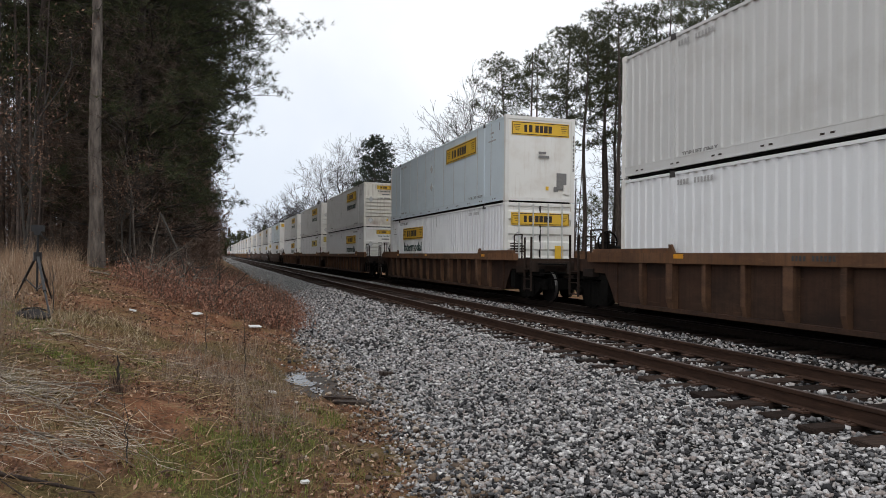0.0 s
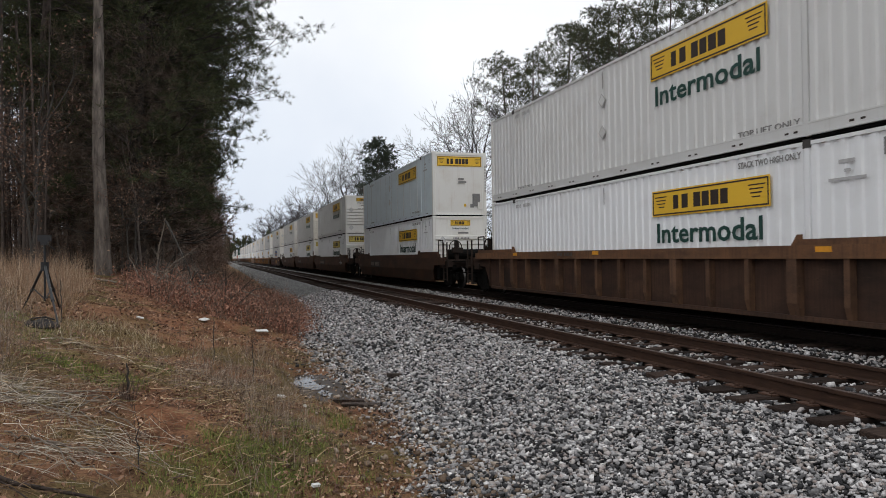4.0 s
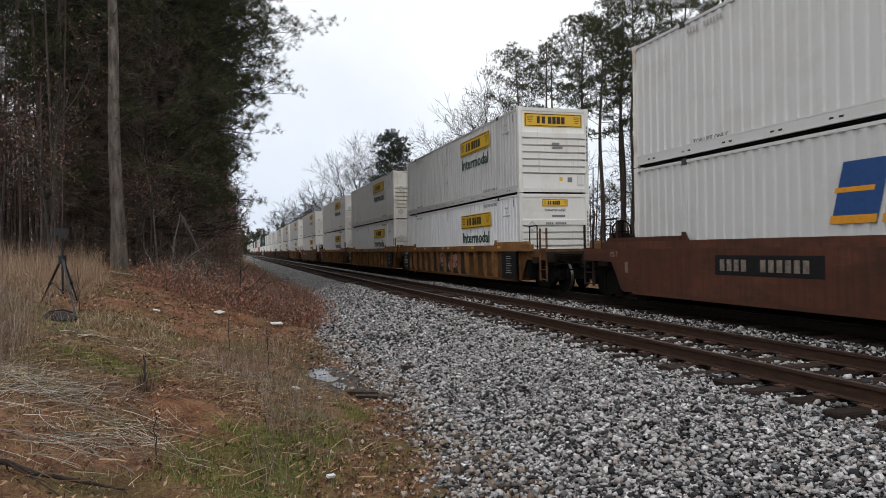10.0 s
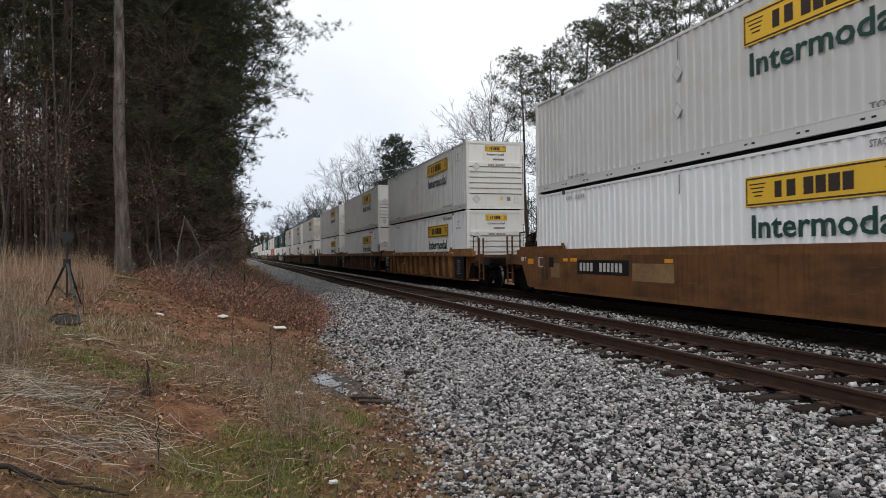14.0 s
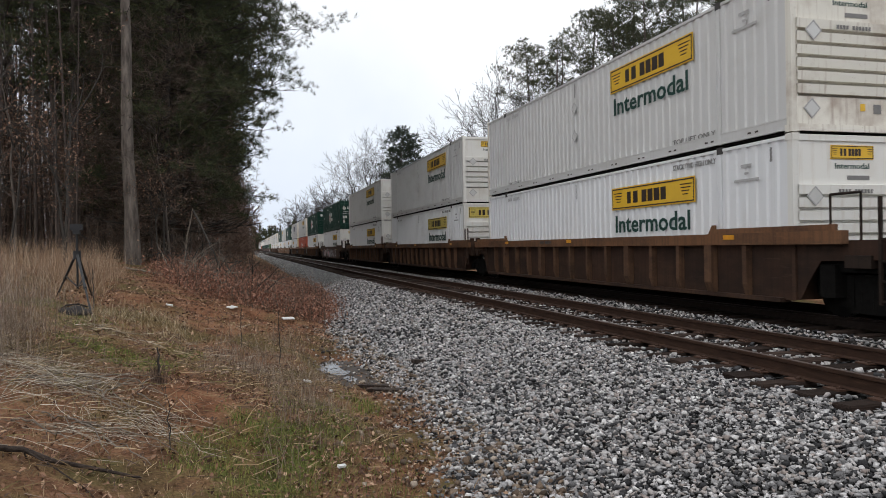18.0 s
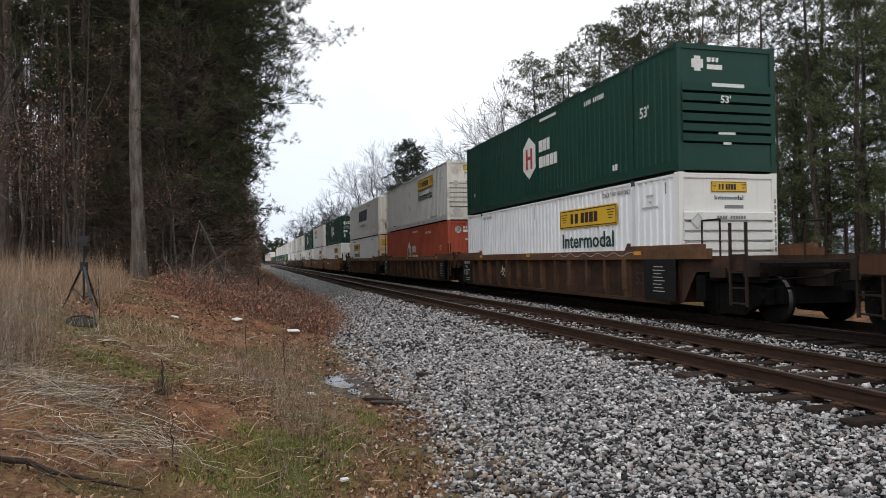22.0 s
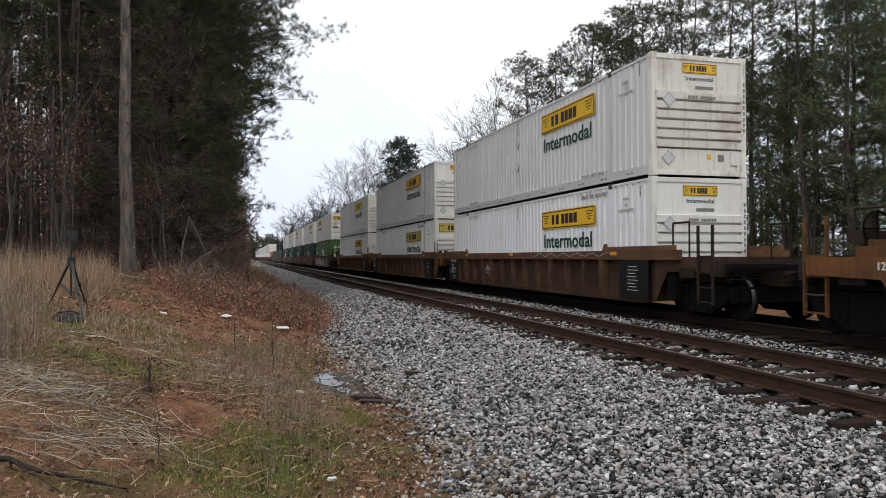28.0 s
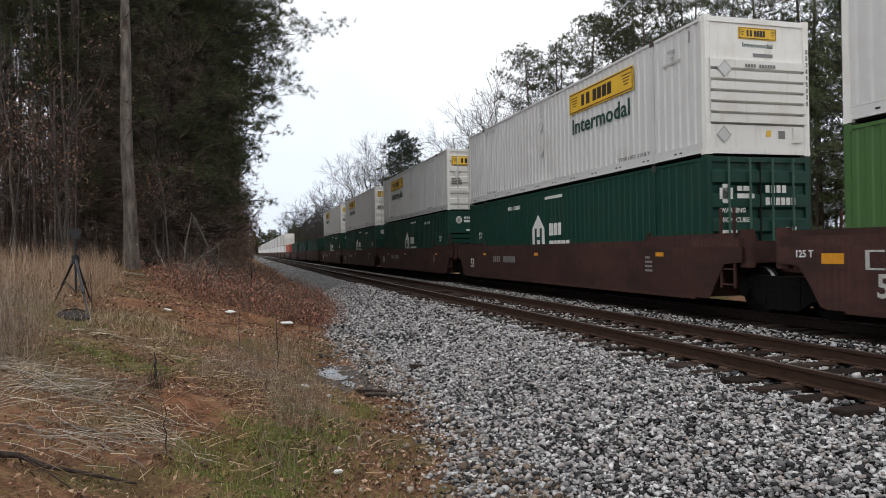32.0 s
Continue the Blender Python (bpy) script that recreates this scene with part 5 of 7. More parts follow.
            bars(box, "hubbar", [(0, 1.3, 0, 0.09)], WHITEINK, facing(s, s * (HW + 0.001), -0.2, HC - 0.33), "stripe_bar")
            bars(box, "hubia", [(0, 0.1, 0, 0.16), (0.14, 0.26, 0, 0.16)], WHITEINK, facing(s, s * (HW + 0.001), -HL + 3.0, 0.35))
        yf = yn - 0.07
        if not turned:
            hub_nose(box, yn, yf)
            return box
        yb = yd + 0.072
        bars(box, "hubd1", [(-0.16, 0.16, -0.12, 0.12), (-0.09, 0.09, -0.2, 0.2)], WHITEINK, facing(2, 0.85, yb, 2.1), "emblem")
        bars(box, "hubd2", [(0, 0.12, 0.06, 0.16), (0.15, 0.35, 0.06, 0.16), (0, 0.42, -0.1, 0)], WHITEINK, facing(2, 0.58, yb, 2.1), "name_blocks")
        bars(box, "hubd3", number_bars(4, 0.1, 0.16, 0.04) + [(a, b, c - 0.26, d - 0.26) for a, b, c, d in number_bars(6, 0.1, 0.16, 0.03)], WHITEINK, facing(2, -0.12, yb, 2.12))
        written(box, "warn", "WARNING", 0.14, WHITEINK, facing(2, 1.0, yb, 1.7), 0.62)
        written(box, "cube", "HIGH CUBE", 0.14, WHITEINK, facing(2, 1.0, yb, 1.5), 0.72)
        written(box, "d53", "53'", 0.26, WHITEINK, facing(2, -0.6, yb, 1.2))
        bars(box, "hubd4", [(0, 0.42, 0, 0.24), (0.05, 0.25, -0.5, -0.08)], WHITEINK, facing(2, 1.02, yb, 1.1), "sticker")
        bars(box, "hubd5", [(0, 0.2, 0, 0.24)], WHITEINK, facing(2, 0.4, yb, 0.85), "sticker")
        bars(box, "hubd6", [(0, 0.32, 0, 0.24)], WHITEINK, facing(2, -0.12, yb, 0.85), "sticker")
        bars(box, "hubd7", [(0, 0.32, 0, 0.26)], REFLECT, facing(2, -0.6, yb, 0.82), "sticker")
    return box


CONTAINER_LABELS = {
    "white": "white corrugated 53-foot container with yellow sign board",
    "flush": "flat-sided white container with yellow sign board",
    "plate": "bluish-white flat-sided container with yellow sign boards",
    "cream": "white container with rust-stained cream doors",
    "slanted": "dirty white corrugated container with slanted navy name",
    "green": "dark green corrugated container with white emblem",
    "lime": "bright green corrugated container with white emblem",
    "orange": "orange-red corrugated container with white house emblem",
}
BUILT = {}


def placed_container(kind, turned, plain):
    """Lower boxes sit in the well, upper ones on the lower; turned: doors ahead."""
    kind = (*kind, turned, plain)
    if kind in BUILT:
        ob = copy_thing(BUILT[kind], Matrix())
    else:
        ob = BUILT[kind] = container(kind)
        tagged(ob, CONTAINER_LABELS[kind[0]], "container", "containers on the train")
    return ob


# ---------------------------------------------------------------- well cars
ART, CPL = 9.785, 11.66        # from a well's middle to an articulation and to a coupler face


def sill_outline(ribbed, ahead, behind):
    """The side seen square on: a deep belly between the trucks, a shallow beam over them."""
    a, b = (10.3 if ahead else 9.35), (10.3 if behind else 9.35)
    k = 0.22 if ribbed else 0.35
    return [(-a, 1.3), (-a, 1.0), (-8.5 - k, 0.96), (-8.25 - k, 0.62), (-8.05 - k, 0.3), (-7.9 - k, 0.26), (7.9 + k, 0.26), (8.05 + k, 0.3), (8.25 + k, 0.62), (8.5 + k, 0.96), (b, 1.0), (b, 1.3)]


def truck(owner, y, light):
    """A three-piece freight truck with two wheelsets."""
    def frame_mesh(s):
        bm = bmesh.new()
        a, b = sorted((s * 0.94, s * 1.07))
        bm_poly(bm, [(-1.12, 0.36), (-1.12, 0.66), (-0.7, 0.74), (0.7, 0.74), (1.12, 0.66), (1.12, 0.36), (0.8, 0.34), (0.42, 0.12), (-0.42, 0.12), (-0.8, 0.34)], 0, a, b)
        bm_box(bm, a - 0.02, b + 0.02, -0.5, -0.36, 0.2, 0.7), bm_box(bm, a - 0.02, b + 0.02, 0.36, 0.5, 0.2, 0.7)
        return mesh_of(bm, "side_frame", IRON)
    t = part("truck", cached("bolster", lambda: mesh_of(B((-1.0, 1.0, -0.2, 0.2, 0.42, 0.72), (-0.3, 0.3, -0.3, 0.3, 0.7, 0.95)), "truck", IRON)), IRON, owner, "greasy truck, darkened for the shade under the car", pose(0, y, 0))
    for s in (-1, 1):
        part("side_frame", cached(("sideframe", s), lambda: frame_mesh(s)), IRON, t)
        def springs():
            bm = bmesh.new()
            for k in (-0.22, 0, 0.22):
                bm_tube(bm, (s * 1.0, k, 0.2), (s * 1.0, k, 0.5), 0.075, None, 8)
            return mesh_of(bm, "spring_nest", IRON)
        part("spring_nest", cached(("springs", s), springs), IRON, t)
    def wheelset():
        bm = bmesh.new()
        bm_tube(bm, (-1.1, 0, 0), (1.1, 0, 0), 0.085, None, 10)
        for s in (-1, 1):
            bm_tube(bm, (s * 0.685, 0, 0), (s * 0.72, 0, 0), 0.485, None, 28)
            bm_tube(bm, (s * 0.72, 0, 0), (s * 0.81, 0, 0), 0.457, None, 28)
            bm.faces.ensure_lookup_table()
            for f in bm.faces[-30:-2]:
                f.material_index = 1
            bm_tube(bm, (s * 1.05, 0, 0), (s * 1.16, 0, 0), 0.13, None, 12)
        me = mesh_of(bm, "wheelset", IRON)
        me.materials.append(TREAD)
        return me
    for k in (-0.89, 0.89):
        part("wheelset", cached("wheelset", wheelset), IRON, t, "", pose(0, k, 0.458))


def coupled_end(owner, e, paintm, brake):
    """The end platform over a truck of its own: draft sill, decking, ladder, rails, coupler."""
    tag = (e, paintm.name)
    def P(y0, y1):
        return sorted((e * y0, e * y1))
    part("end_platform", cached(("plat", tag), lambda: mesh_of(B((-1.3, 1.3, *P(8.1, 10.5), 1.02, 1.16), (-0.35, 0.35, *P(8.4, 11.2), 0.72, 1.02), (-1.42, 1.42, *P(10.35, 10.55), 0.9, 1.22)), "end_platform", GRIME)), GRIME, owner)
    # plain boxes standing for gear, coloured as dark as the space below the platform
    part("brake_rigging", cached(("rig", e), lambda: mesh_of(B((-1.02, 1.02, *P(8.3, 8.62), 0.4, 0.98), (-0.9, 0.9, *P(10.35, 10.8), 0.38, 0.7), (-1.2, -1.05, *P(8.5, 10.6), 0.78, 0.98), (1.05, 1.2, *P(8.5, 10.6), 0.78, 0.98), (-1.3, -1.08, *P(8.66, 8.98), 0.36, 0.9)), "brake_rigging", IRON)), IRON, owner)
    part("bolster", cached(("ebol", tag), lambda: mesh_of(B((-1.38, 1.38, *P(9.25, 9.75), 0.86, 1.06)), "bolster", GRIME)), GRIME, owner)
    def knuckle():
        bm = B((-0.13, 0.13, *P(11.1, 11.5), 0.72, 0.98), (-0.22, 0.16, *P(11.45, 11.72), 0.66, 1.02))
        return mesh_of(bm, "coupler", IRON)
    part("coupler", cached(("coupler", e), knuckle), IRON, owner)
    for s in (-1, 1):
        def ladder():
            bm = bmesh.new()
            for y in (9.95, 10.42):
                bm_box(bm, *sorted((s * 1.38, s * 1.43)), *P(y - 0.022, y + 0.022), 0.32, 1.95)
            for z in (0.36, 0.66, 0.96, 1.3):
                bm_box(bm, *sorted((s * 1.385, s * 1.42)), *P(9.95, 10.42), z, z + 0.03)
            return mesh_of(bm, "ladder", rungm)
        rungm = paintm if paintm in (OCHRE, FLATOCHRE) else GRIME
        part("ladder", cached(("ladder", s, tag), ladder), rungm, owner)
        def rail():
            bm = bmesh.new()
            bm_path(bm, [(s * 1.3, e * 8.9, 1.16), (s * 1.3, e * 8.9, 2.05), (s * 1.3, e * 9.5, 2.05), (s * 1.3, e * 9.5, 1.16)], 0.022)
            return mesh_of(bm, "grab_rail", GRIME)
        part("grab_rail", cached(("grail", s, tag), rail), GRIME, owner)
    if brake:
        def wheel():
            bm = bmesh.new()
            c = Vector((-0.75, e * 9.6, 1.75))
            ring = [c + Vector((0.28 * math.cos(a), 0, 0.28 * math.sin(a))) for a in (math.tau * k / 16 for k in range(17))]
            bm_path(bm, ring, 0.022, 5)
            for k in range(0, 16, 4):
                bm_tube(bm, c, ring[k], 0.016, None, 5)
            return mesh_of(bm, "brake_wheel", IRON)
        part("brake_wheel", cached(("bwheel", e), wheel), IRON, owner)
        part("brake_stand", cached(("bstand", tag), lambda: mesh_of(B((-0.82, -0.66, *P(9.64, 9.8), 1.16, 2.0), (-0.95, -0.5, *P(9.66, 9.9), 1.5, 1.72)), "brake_stand", GRIME)), GRIME, owner)
        def tank():
            return mesh_of(bm_tube(bmesh.new(), (-0.9, e * 9.05, 1.42), (0.7, e * 9.05, 1.42), 0.24, None, 14), "air_reservoir", IRON)
        part("air_reservoir", cached(("tank", e), tank), IRON, owner)
    def walkway():
        bm = bmesh.new()
        for k in range(6):
            bm_box(bm, -1.25, 1.25, *P(10.6 + 0.1 * k, 10.66 + 0.1 * k), 1.12, 1.16)
        return mesh_of(bm, "walkway_grating", IRON)
    part("walkway_grating", cached(("grate", e), walkway), IRON, owner)
    def lever():
        return mesh_of(bm_path(bmesh.new(), [(-1.35, e * 10.9, 0.85), (-0.4, e * 11.2, 0.9), (0.0, e * 11.35, 1.05)], 0.018, 5), "uncoupling_lever", IRON)
    part("uncoupling_lever", cached(("lever", e), lever), IRON, owner)
    truck(owner, e * 9.5, paintm)


def joint_end(owner, e, paintm):
    """The end over a shared truck: a short neck, side arms, guard plates and a hoop."""
    tag = (e, paintm.name)
    def P(y0, y1):
        return sorted((e * y0, e * y1))
    part("end_platform", cached(("jplat", tag), lambda: mesh_of(B((-1.3, 1.3, *P(8.1, 9.1), 1.0, 1.18), (-0.3, 0.3, *P(8.5, 9.7), 0.78, 1.06), (-1.36, 1.36, *P(9.0, 9.2), 0.98, 1.4)), "end_platform", paintm)), paintm, owner)
    for s in (-1, 1):
        part("side_arm", cached(("sarm", s, tag), lambda: mesh_of(B((*sorted((s * 1.22, s * 1.4)), *P(8.6, 9.45), 1.12, 1.5), (*sorted((s * 1.3, s * 1.4)), *P(9.2, 9.5), 0.9, 1.62)), "side_arm", paintm)), paintm, owner)
        def rungs():
            bm = bmesh.new()
            for y in (8.72, 9.12):
                bm_box(bm, *sorted((s * 1.44, s * 1.48)), *P(y - 0.025, y + 0.025), 0.5, 2.05)
            for z in (0.55, 0.85, 1.15):
                bm_box(bm, *sorted((s * 1.445, s * 1.47)), *P(8.72, 9.12), z, z + 0.03)
            return mesh_of(bm, "ladder", paintm)
        if e < 0:
            part("ladder", cached(("jlad", s, tag), rungs), paintm, owner)


def all_ribs(spots):
    bm = bmesh.new()
    for y, wide in spots:
        w = 0.11 if wide else 0.055
        bm_box(bm, 1.33, 1.48, y - w, y + w, 0.28, 1.3)
    return bm


def rib_mesh(s, wide):
    bm = bmesh.new()
    w = 0.11 if wide else 0.055
    xs = [s * 1.33, s * (1.49 if wide else 1.47)]
    v = []
    for z, out in ((0.28, 0.55), (0.5, 1.0), (1.3, 1.0)):
        for y in (-w, w):
            v.append((xs[0], y, z)), v.append((xs[0] + (xs[1] - xs[0]) * out, y, z))
    vs = [bm.verts.new(p) for p in v]
    for f in ((0, 1, 3, 2), (0, 4, 5, 1), (4, 8, 9, 5), (2, 3, 7, 6), (6, 7, 11, 10), (1, 5, 7, 3), (5, 9, 11, 7), (8, 10, 11, 9), (0, 2, 6, 4), (4, 6, 10, 8)):
        bm.faces.new([vs[i] for i in f])
    return bm


def well_car(kind):
    """kind: (ribbed, colour, ahead, behind, marks). ahead and behind: True for a coupled end."""
    ribbed, colour, ahead, behind, marks, plain = kind
    paintm = {"rust": RUST if ribbed else EARTH, "ochre": OCHRE if ribbed else FLATOCHRE, "red": REDBROWN, "dull": DULL}[colour]
    if marks == "patched":
        paintm = REDRUST
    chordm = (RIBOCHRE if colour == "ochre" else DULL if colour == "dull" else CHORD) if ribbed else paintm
    grimy = colour == "rust" and not ribbed and marks != "tag"
    folded = grimy and marks != "patched"      # side sheets bent inwards below the middle
    car = new("well_car")
    for s in (-1, 1):
        lo, hi = (1.315, 1.335) if ribbed else (1.46, 1.5)
        def web():
            bm = bm_poly(bmesh.new(), sill_outline(ribbed, ahead, behind), 0, *sorted((s * lo, s * hi)))
            if folded:
                bmesh.ops.bisect_plane(bm, geom=bm.verts[:] + bm.edges[:] + bm.faces[:], plane_co=(0, 0, 0.76), plane_no=(0, 0, 1))
                for v in bm.verts:
                    v.co.x -= s * 0.25 * max(0.0, 0.76 - v.co.z)
            return mesh_of(bm, "side_sill", paintm)
        part("side_sill", cached(("sill", s, ribbed, paintm.name, ahead, behind, folded), web), paintm, car)
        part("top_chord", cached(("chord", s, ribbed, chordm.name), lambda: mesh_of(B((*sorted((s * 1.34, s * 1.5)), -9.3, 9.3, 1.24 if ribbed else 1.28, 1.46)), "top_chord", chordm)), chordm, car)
        part("bottom_chord", cached(("bchord", s, ribbed, paintm.name, folded), lambda: mesh_of(B((*sorted((s * 1.2, s * (1.44 if ribbed else 1.36 if folded else 1.5))), -7.9, 7.9, 0.22, 0.3)), "bottom_chord", paintm)), paintm, car)
        for e in (-1, 1):
            def guide():
                y = sorted((e * 6.05, e * 9.1))
                bm = B((*sorted((s * 1.35, s * 1.47)), *y, 1.46, 1.56))
                bm_poly(bm, [(e * 5.85, 1.46), (e * 6.05, 1.46), (e * 6.05, 1.64), (e * 5.98, 1.64)], 0, *sorted((s * 1.36, s * 1.42)))
                return mesh_of(bm, "end_coaming", chordm)
            part("end_coaming", cached(("coam", s, e, chordm.name), guide), chordm, car)
        if ribbed:
            spots = [(-7.0 + k * 1.0769, k in (1, 4, 9, 12)) for k in range(14)]
            if s > 0:
                tagged(part("far_ribs", cached(("fribs", colour), lambda: mesh_of(all_ribs(spots), "far_ribs", paintm)), paintm, car), "", "", "", "stuff")
            # near ribs take the lighter paint, as if lit against the shaded web
            for y, wide in spots if s < 0 and not plain else ():
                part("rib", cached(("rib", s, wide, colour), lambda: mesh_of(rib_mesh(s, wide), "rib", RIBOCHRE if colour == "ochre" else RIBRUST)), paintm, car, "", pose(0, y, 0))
        for k in range(6 if colour == "ochre" and ribbed else 3) if s < 0 and not plain and not grimy else ():
            part("reflector", cached(("refl", s), lambda: mesh_of(B((*sorted((s * 1.5, s * 1.503)), -0.16, 0.16, 0, 0.09)), "reflector", REFLECT)), REFLECT, car, "", pose(0, (-6.6, 0.5, 5.6, -0.4, -3.7, 3.6)[k], 1.345 if ribbed else 1.1))
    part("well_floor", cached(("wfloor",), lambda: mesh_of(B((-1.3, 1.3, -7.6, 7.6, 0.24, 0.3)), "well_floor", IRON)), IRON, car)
    for e in (-1, 1):
        part("well_bulkhead", cached(("bulk", e, colour), lambda: mesh_of(B((-1.38, 1.38, *sorted((e * 8.12, e * 8.2)), 0.28, 1.3)), "well_bulkhead", paintm)), paintm, car)
    if plain:
        truck(car, ART, paintm)
        return car
    coupled_end(car, -1, paintm, not ribbed) if ahead else joint_end(car, -1, paintm)
    coupled_end(car, 1, paintm, True) if behind else joint_end(car, 1, paintm)
    if not behind:
        truck(car, ART, paintm)
    for s in (-1,):
        x = s * (1.432 if ribbed else 1.503)
        if marks in ("panel", "dark"):
            for e in (-1, 1):
                y = e * 7.55
                part("stencil_panel", cached(("span", s), lambda: mesh_of(plates([(-0.16, 1.16, -0.06, 0.9)], 0.006), "stencil_panel", BLACK)), BLACK, car, "black stencil panel", facing(s, x - 0.06, y + 0.5, 0.36))
                if e > 0:
                    written(car, "125T", "125T", 0.32, STENCIL, facing(s, x - 0.068, y + 0.42, 0.62), 0.78)
                    bars(car, "panelA", [(0, 0.16, 0.5, 0.6), (0.6, 0.76, 0.5, 0.6), (0.3, 0.45, 0.48, 0.62), (0.1, 0.45, 0.38, 0.41), (0.1, 0.45, 0.33, 0.36), (0.25, 0.75, -0.12, -0.1), (0.25, 0.75, -0.2, -0.18)], STENCIL, facing(s, x - 0.067, y + 0.4, 0.6))
                else:
                    bars(car, "panelB", [(0.1 + 0.05 * (k % 2), 0.6 - 0.07 * (k % 3), 0.08 * k, 0.08 * k + 0.018) for k in range(8)], STENCIL, facing(s, x - 0.067, y + 0.38, 0.5))
            written(car, "c53", "53", 0.42, INK, facing(s, x + 0.09, -6.25, 0.62))
            if colour == "ochre" and marks != "dark":
                logo = part("logo_plate", cached(("logo", s), lambda: mesh_of(plates([(0, 0.92, 0, 0.86)], 0.006), "logo_plate", FADED)), FADED, car, "faded yellow plate", facing(s, x + 0.09, -0.62, 0.33))
                part("logo_blocks", cached("logob", lambda: mesh_of(plates([(0.1, 0.34, 0.34, 0.7), (0.4, 0.64, 0.34, 0.7), (0.68, 0.9, 0.34, 0.7)], 0.003), "logo_blocks", GRAFB)), GRAFB, logo, "dark red blocks", Matrix.Translation((0, 0, 0.007)))
            if marks == "dark":
                graffiti(car, 1.337, 11, 2.3)
            else:
                scrawl(car, 1.5, 21)
        elif marks == "white":
            written(car, "w53", "53", 0.5, WHITEINK, facing(s, x, 7.4, 0.6))
            bars(car, "road", number_bars(4, 0.13, 0.22, 0.07) + [(a + 1.1, b + 1.1, c, d) for a, b, c, d in number_bars(6, 0.13, 0.22, 0.07)], GREYINK, facing(s, x, 4.6, 0.85))
            bars(car, "road2", [(0, 0.3, 0, 0.05), (0, 0.3, 0.1, 0.15), (0, 0.3, 0.2, 0.25), (0, 0.2, 0.3, 0.35)], GREYINK, facing(s, x, -6.0, 0.75))
        else:
            if not ribbed:
                backm = DARKPLATE if folded else BLACK
                part("backing_plate", cached(("nplate", s, backm.name), lambda: mesh_of(plates([(-0.15, 2.55, -0.08, 0.3)], 0.002), "backing_plate", backm)), backm, car, "dark plate behind the number", facing(s, x, 4.7, 0.85))
                if not grimy:
                    written(car, "i53" + colour, "53", 0.5, STENCIL if colour == "red" else INK, facing(s, x, 7.3, 0.5))
                written(car, "t125" + colour, "125 T", 0.17, DIMINK if grimy else WHITEINK, facing(s, x, 8.9, 1.1))
            if ribbed:
                bars(car, "chordnum", number_bars(4, 0.05, 0.09, 0.03) + [(a + 0.42, b + 0.42, c, d) for a, b, c, d in number_bars(6, 0.05, 0.09, 0.03)], CASTING, facing(s, x - 0.07, 2.6, 1.32))
            else:
                bars(car, "road" + colour + marks, number_bars(4, 0.13, 0.22, 0.07) + [(a + 1.1, b + 1.1, c, d) for a, b, c, d in number_bars(6, 0.13, 0.22, 0.07)], DIMINK if grimy else STENCIL, facing(s, x - 0.004, 4.7, 0.85))
                if colour == "ochre":
                    for at, z, w, h in ((6.6, 0.62, 0.62, 0.42), (2.0, 0.66, 1.7, 0.42)):
                        part("paint_patch", cached(("patch", w), lambda: mesh_of(plates([(0, w, 0, h)], 0.002), "paint_patch", PATCH)), PATCH, car, "tan repainted patch", facing(s, x, at, z))
                for at, z, w, h, ink in ((8.2, 0.72, 0.13, 0.26, DIMINK),) if grimy else ((8.35, 1.0, 0.45, 0.17, REFLECT), (7.5, 0.92, 0.34, 0.3, STENCIL), (7.42, 0.95, 0.26, 0.24, paintm), (6.7, 0.92, 0.3, 0.3, BLACK), (5.3, 1.1, 0.42, 0.1, REFLECT)):
                    part("placard", cached(("carplac", w, h, ink.name), lambda: mesh_of(plates([(0, w, 0, h)], 0.005 if ink is paintm else 0.003), "placard", ink)), ink, car, "", facing(s, x, at, z))
    if not ribbed and marks == "tag":
        graffiti(car, 1.503)
    if marks == "patched":
        old_paint(car)
    if marks == "scribble":
        scribble(car)
    return car


def old_paint(car):
    """A faded emblem, overpainted graffiti in earth colours and repainted patches towards one end."""
    part("logo_blocks", plates([(0, 0.95, 0.1, 0.6), (1.25, 2.2, 0.1, 0.6), (2.45, 3.4, 0.1, 0.6)], 0.002), FADED, car, "faded yellow blocks of an emblem", facing(-1, -1.502, -1.7, 0.45))
    q = random.Random(77)
    for k, ink in enumerate((DARKPLATE, DULLGREEN, PATCH, DARKPLATE, DIMINK)):
        rects = []
        for _ in range((9, 8, 7, 8, 9)[k]):
            a, z, w, h = q.uniform(0, 2.4), q.uniform(0.0, 0.85), q.uniform(0.08, 0.34), q.uniform(0.1, 0.42)
            rects.append((a, a + w * (0.5 if k > 2 else 1), z, min(z + h, 0.98), q.uniform(-0.3, 0.3)))
        tagged(part("graffiti", plates(rects, 0.002), ink, car, "", facing(-1, -1.502 - 0.0015 * k, -5.15, 0.36)), "", "", "", "stuff")
    for y, z, w, h, ink in ((-7.75, 0.98, 0.85, 0.13, REFLECT), (-7.0, 0.98, 0.5, 0.16, PATCH), (-8.45, 1.08, 0.2, 0.3, DIMINK)):
        part("paint_patch", plates([(0, w, 0, h)], 0.002), ink, car, "", facing(-1, -1.511, y, z))


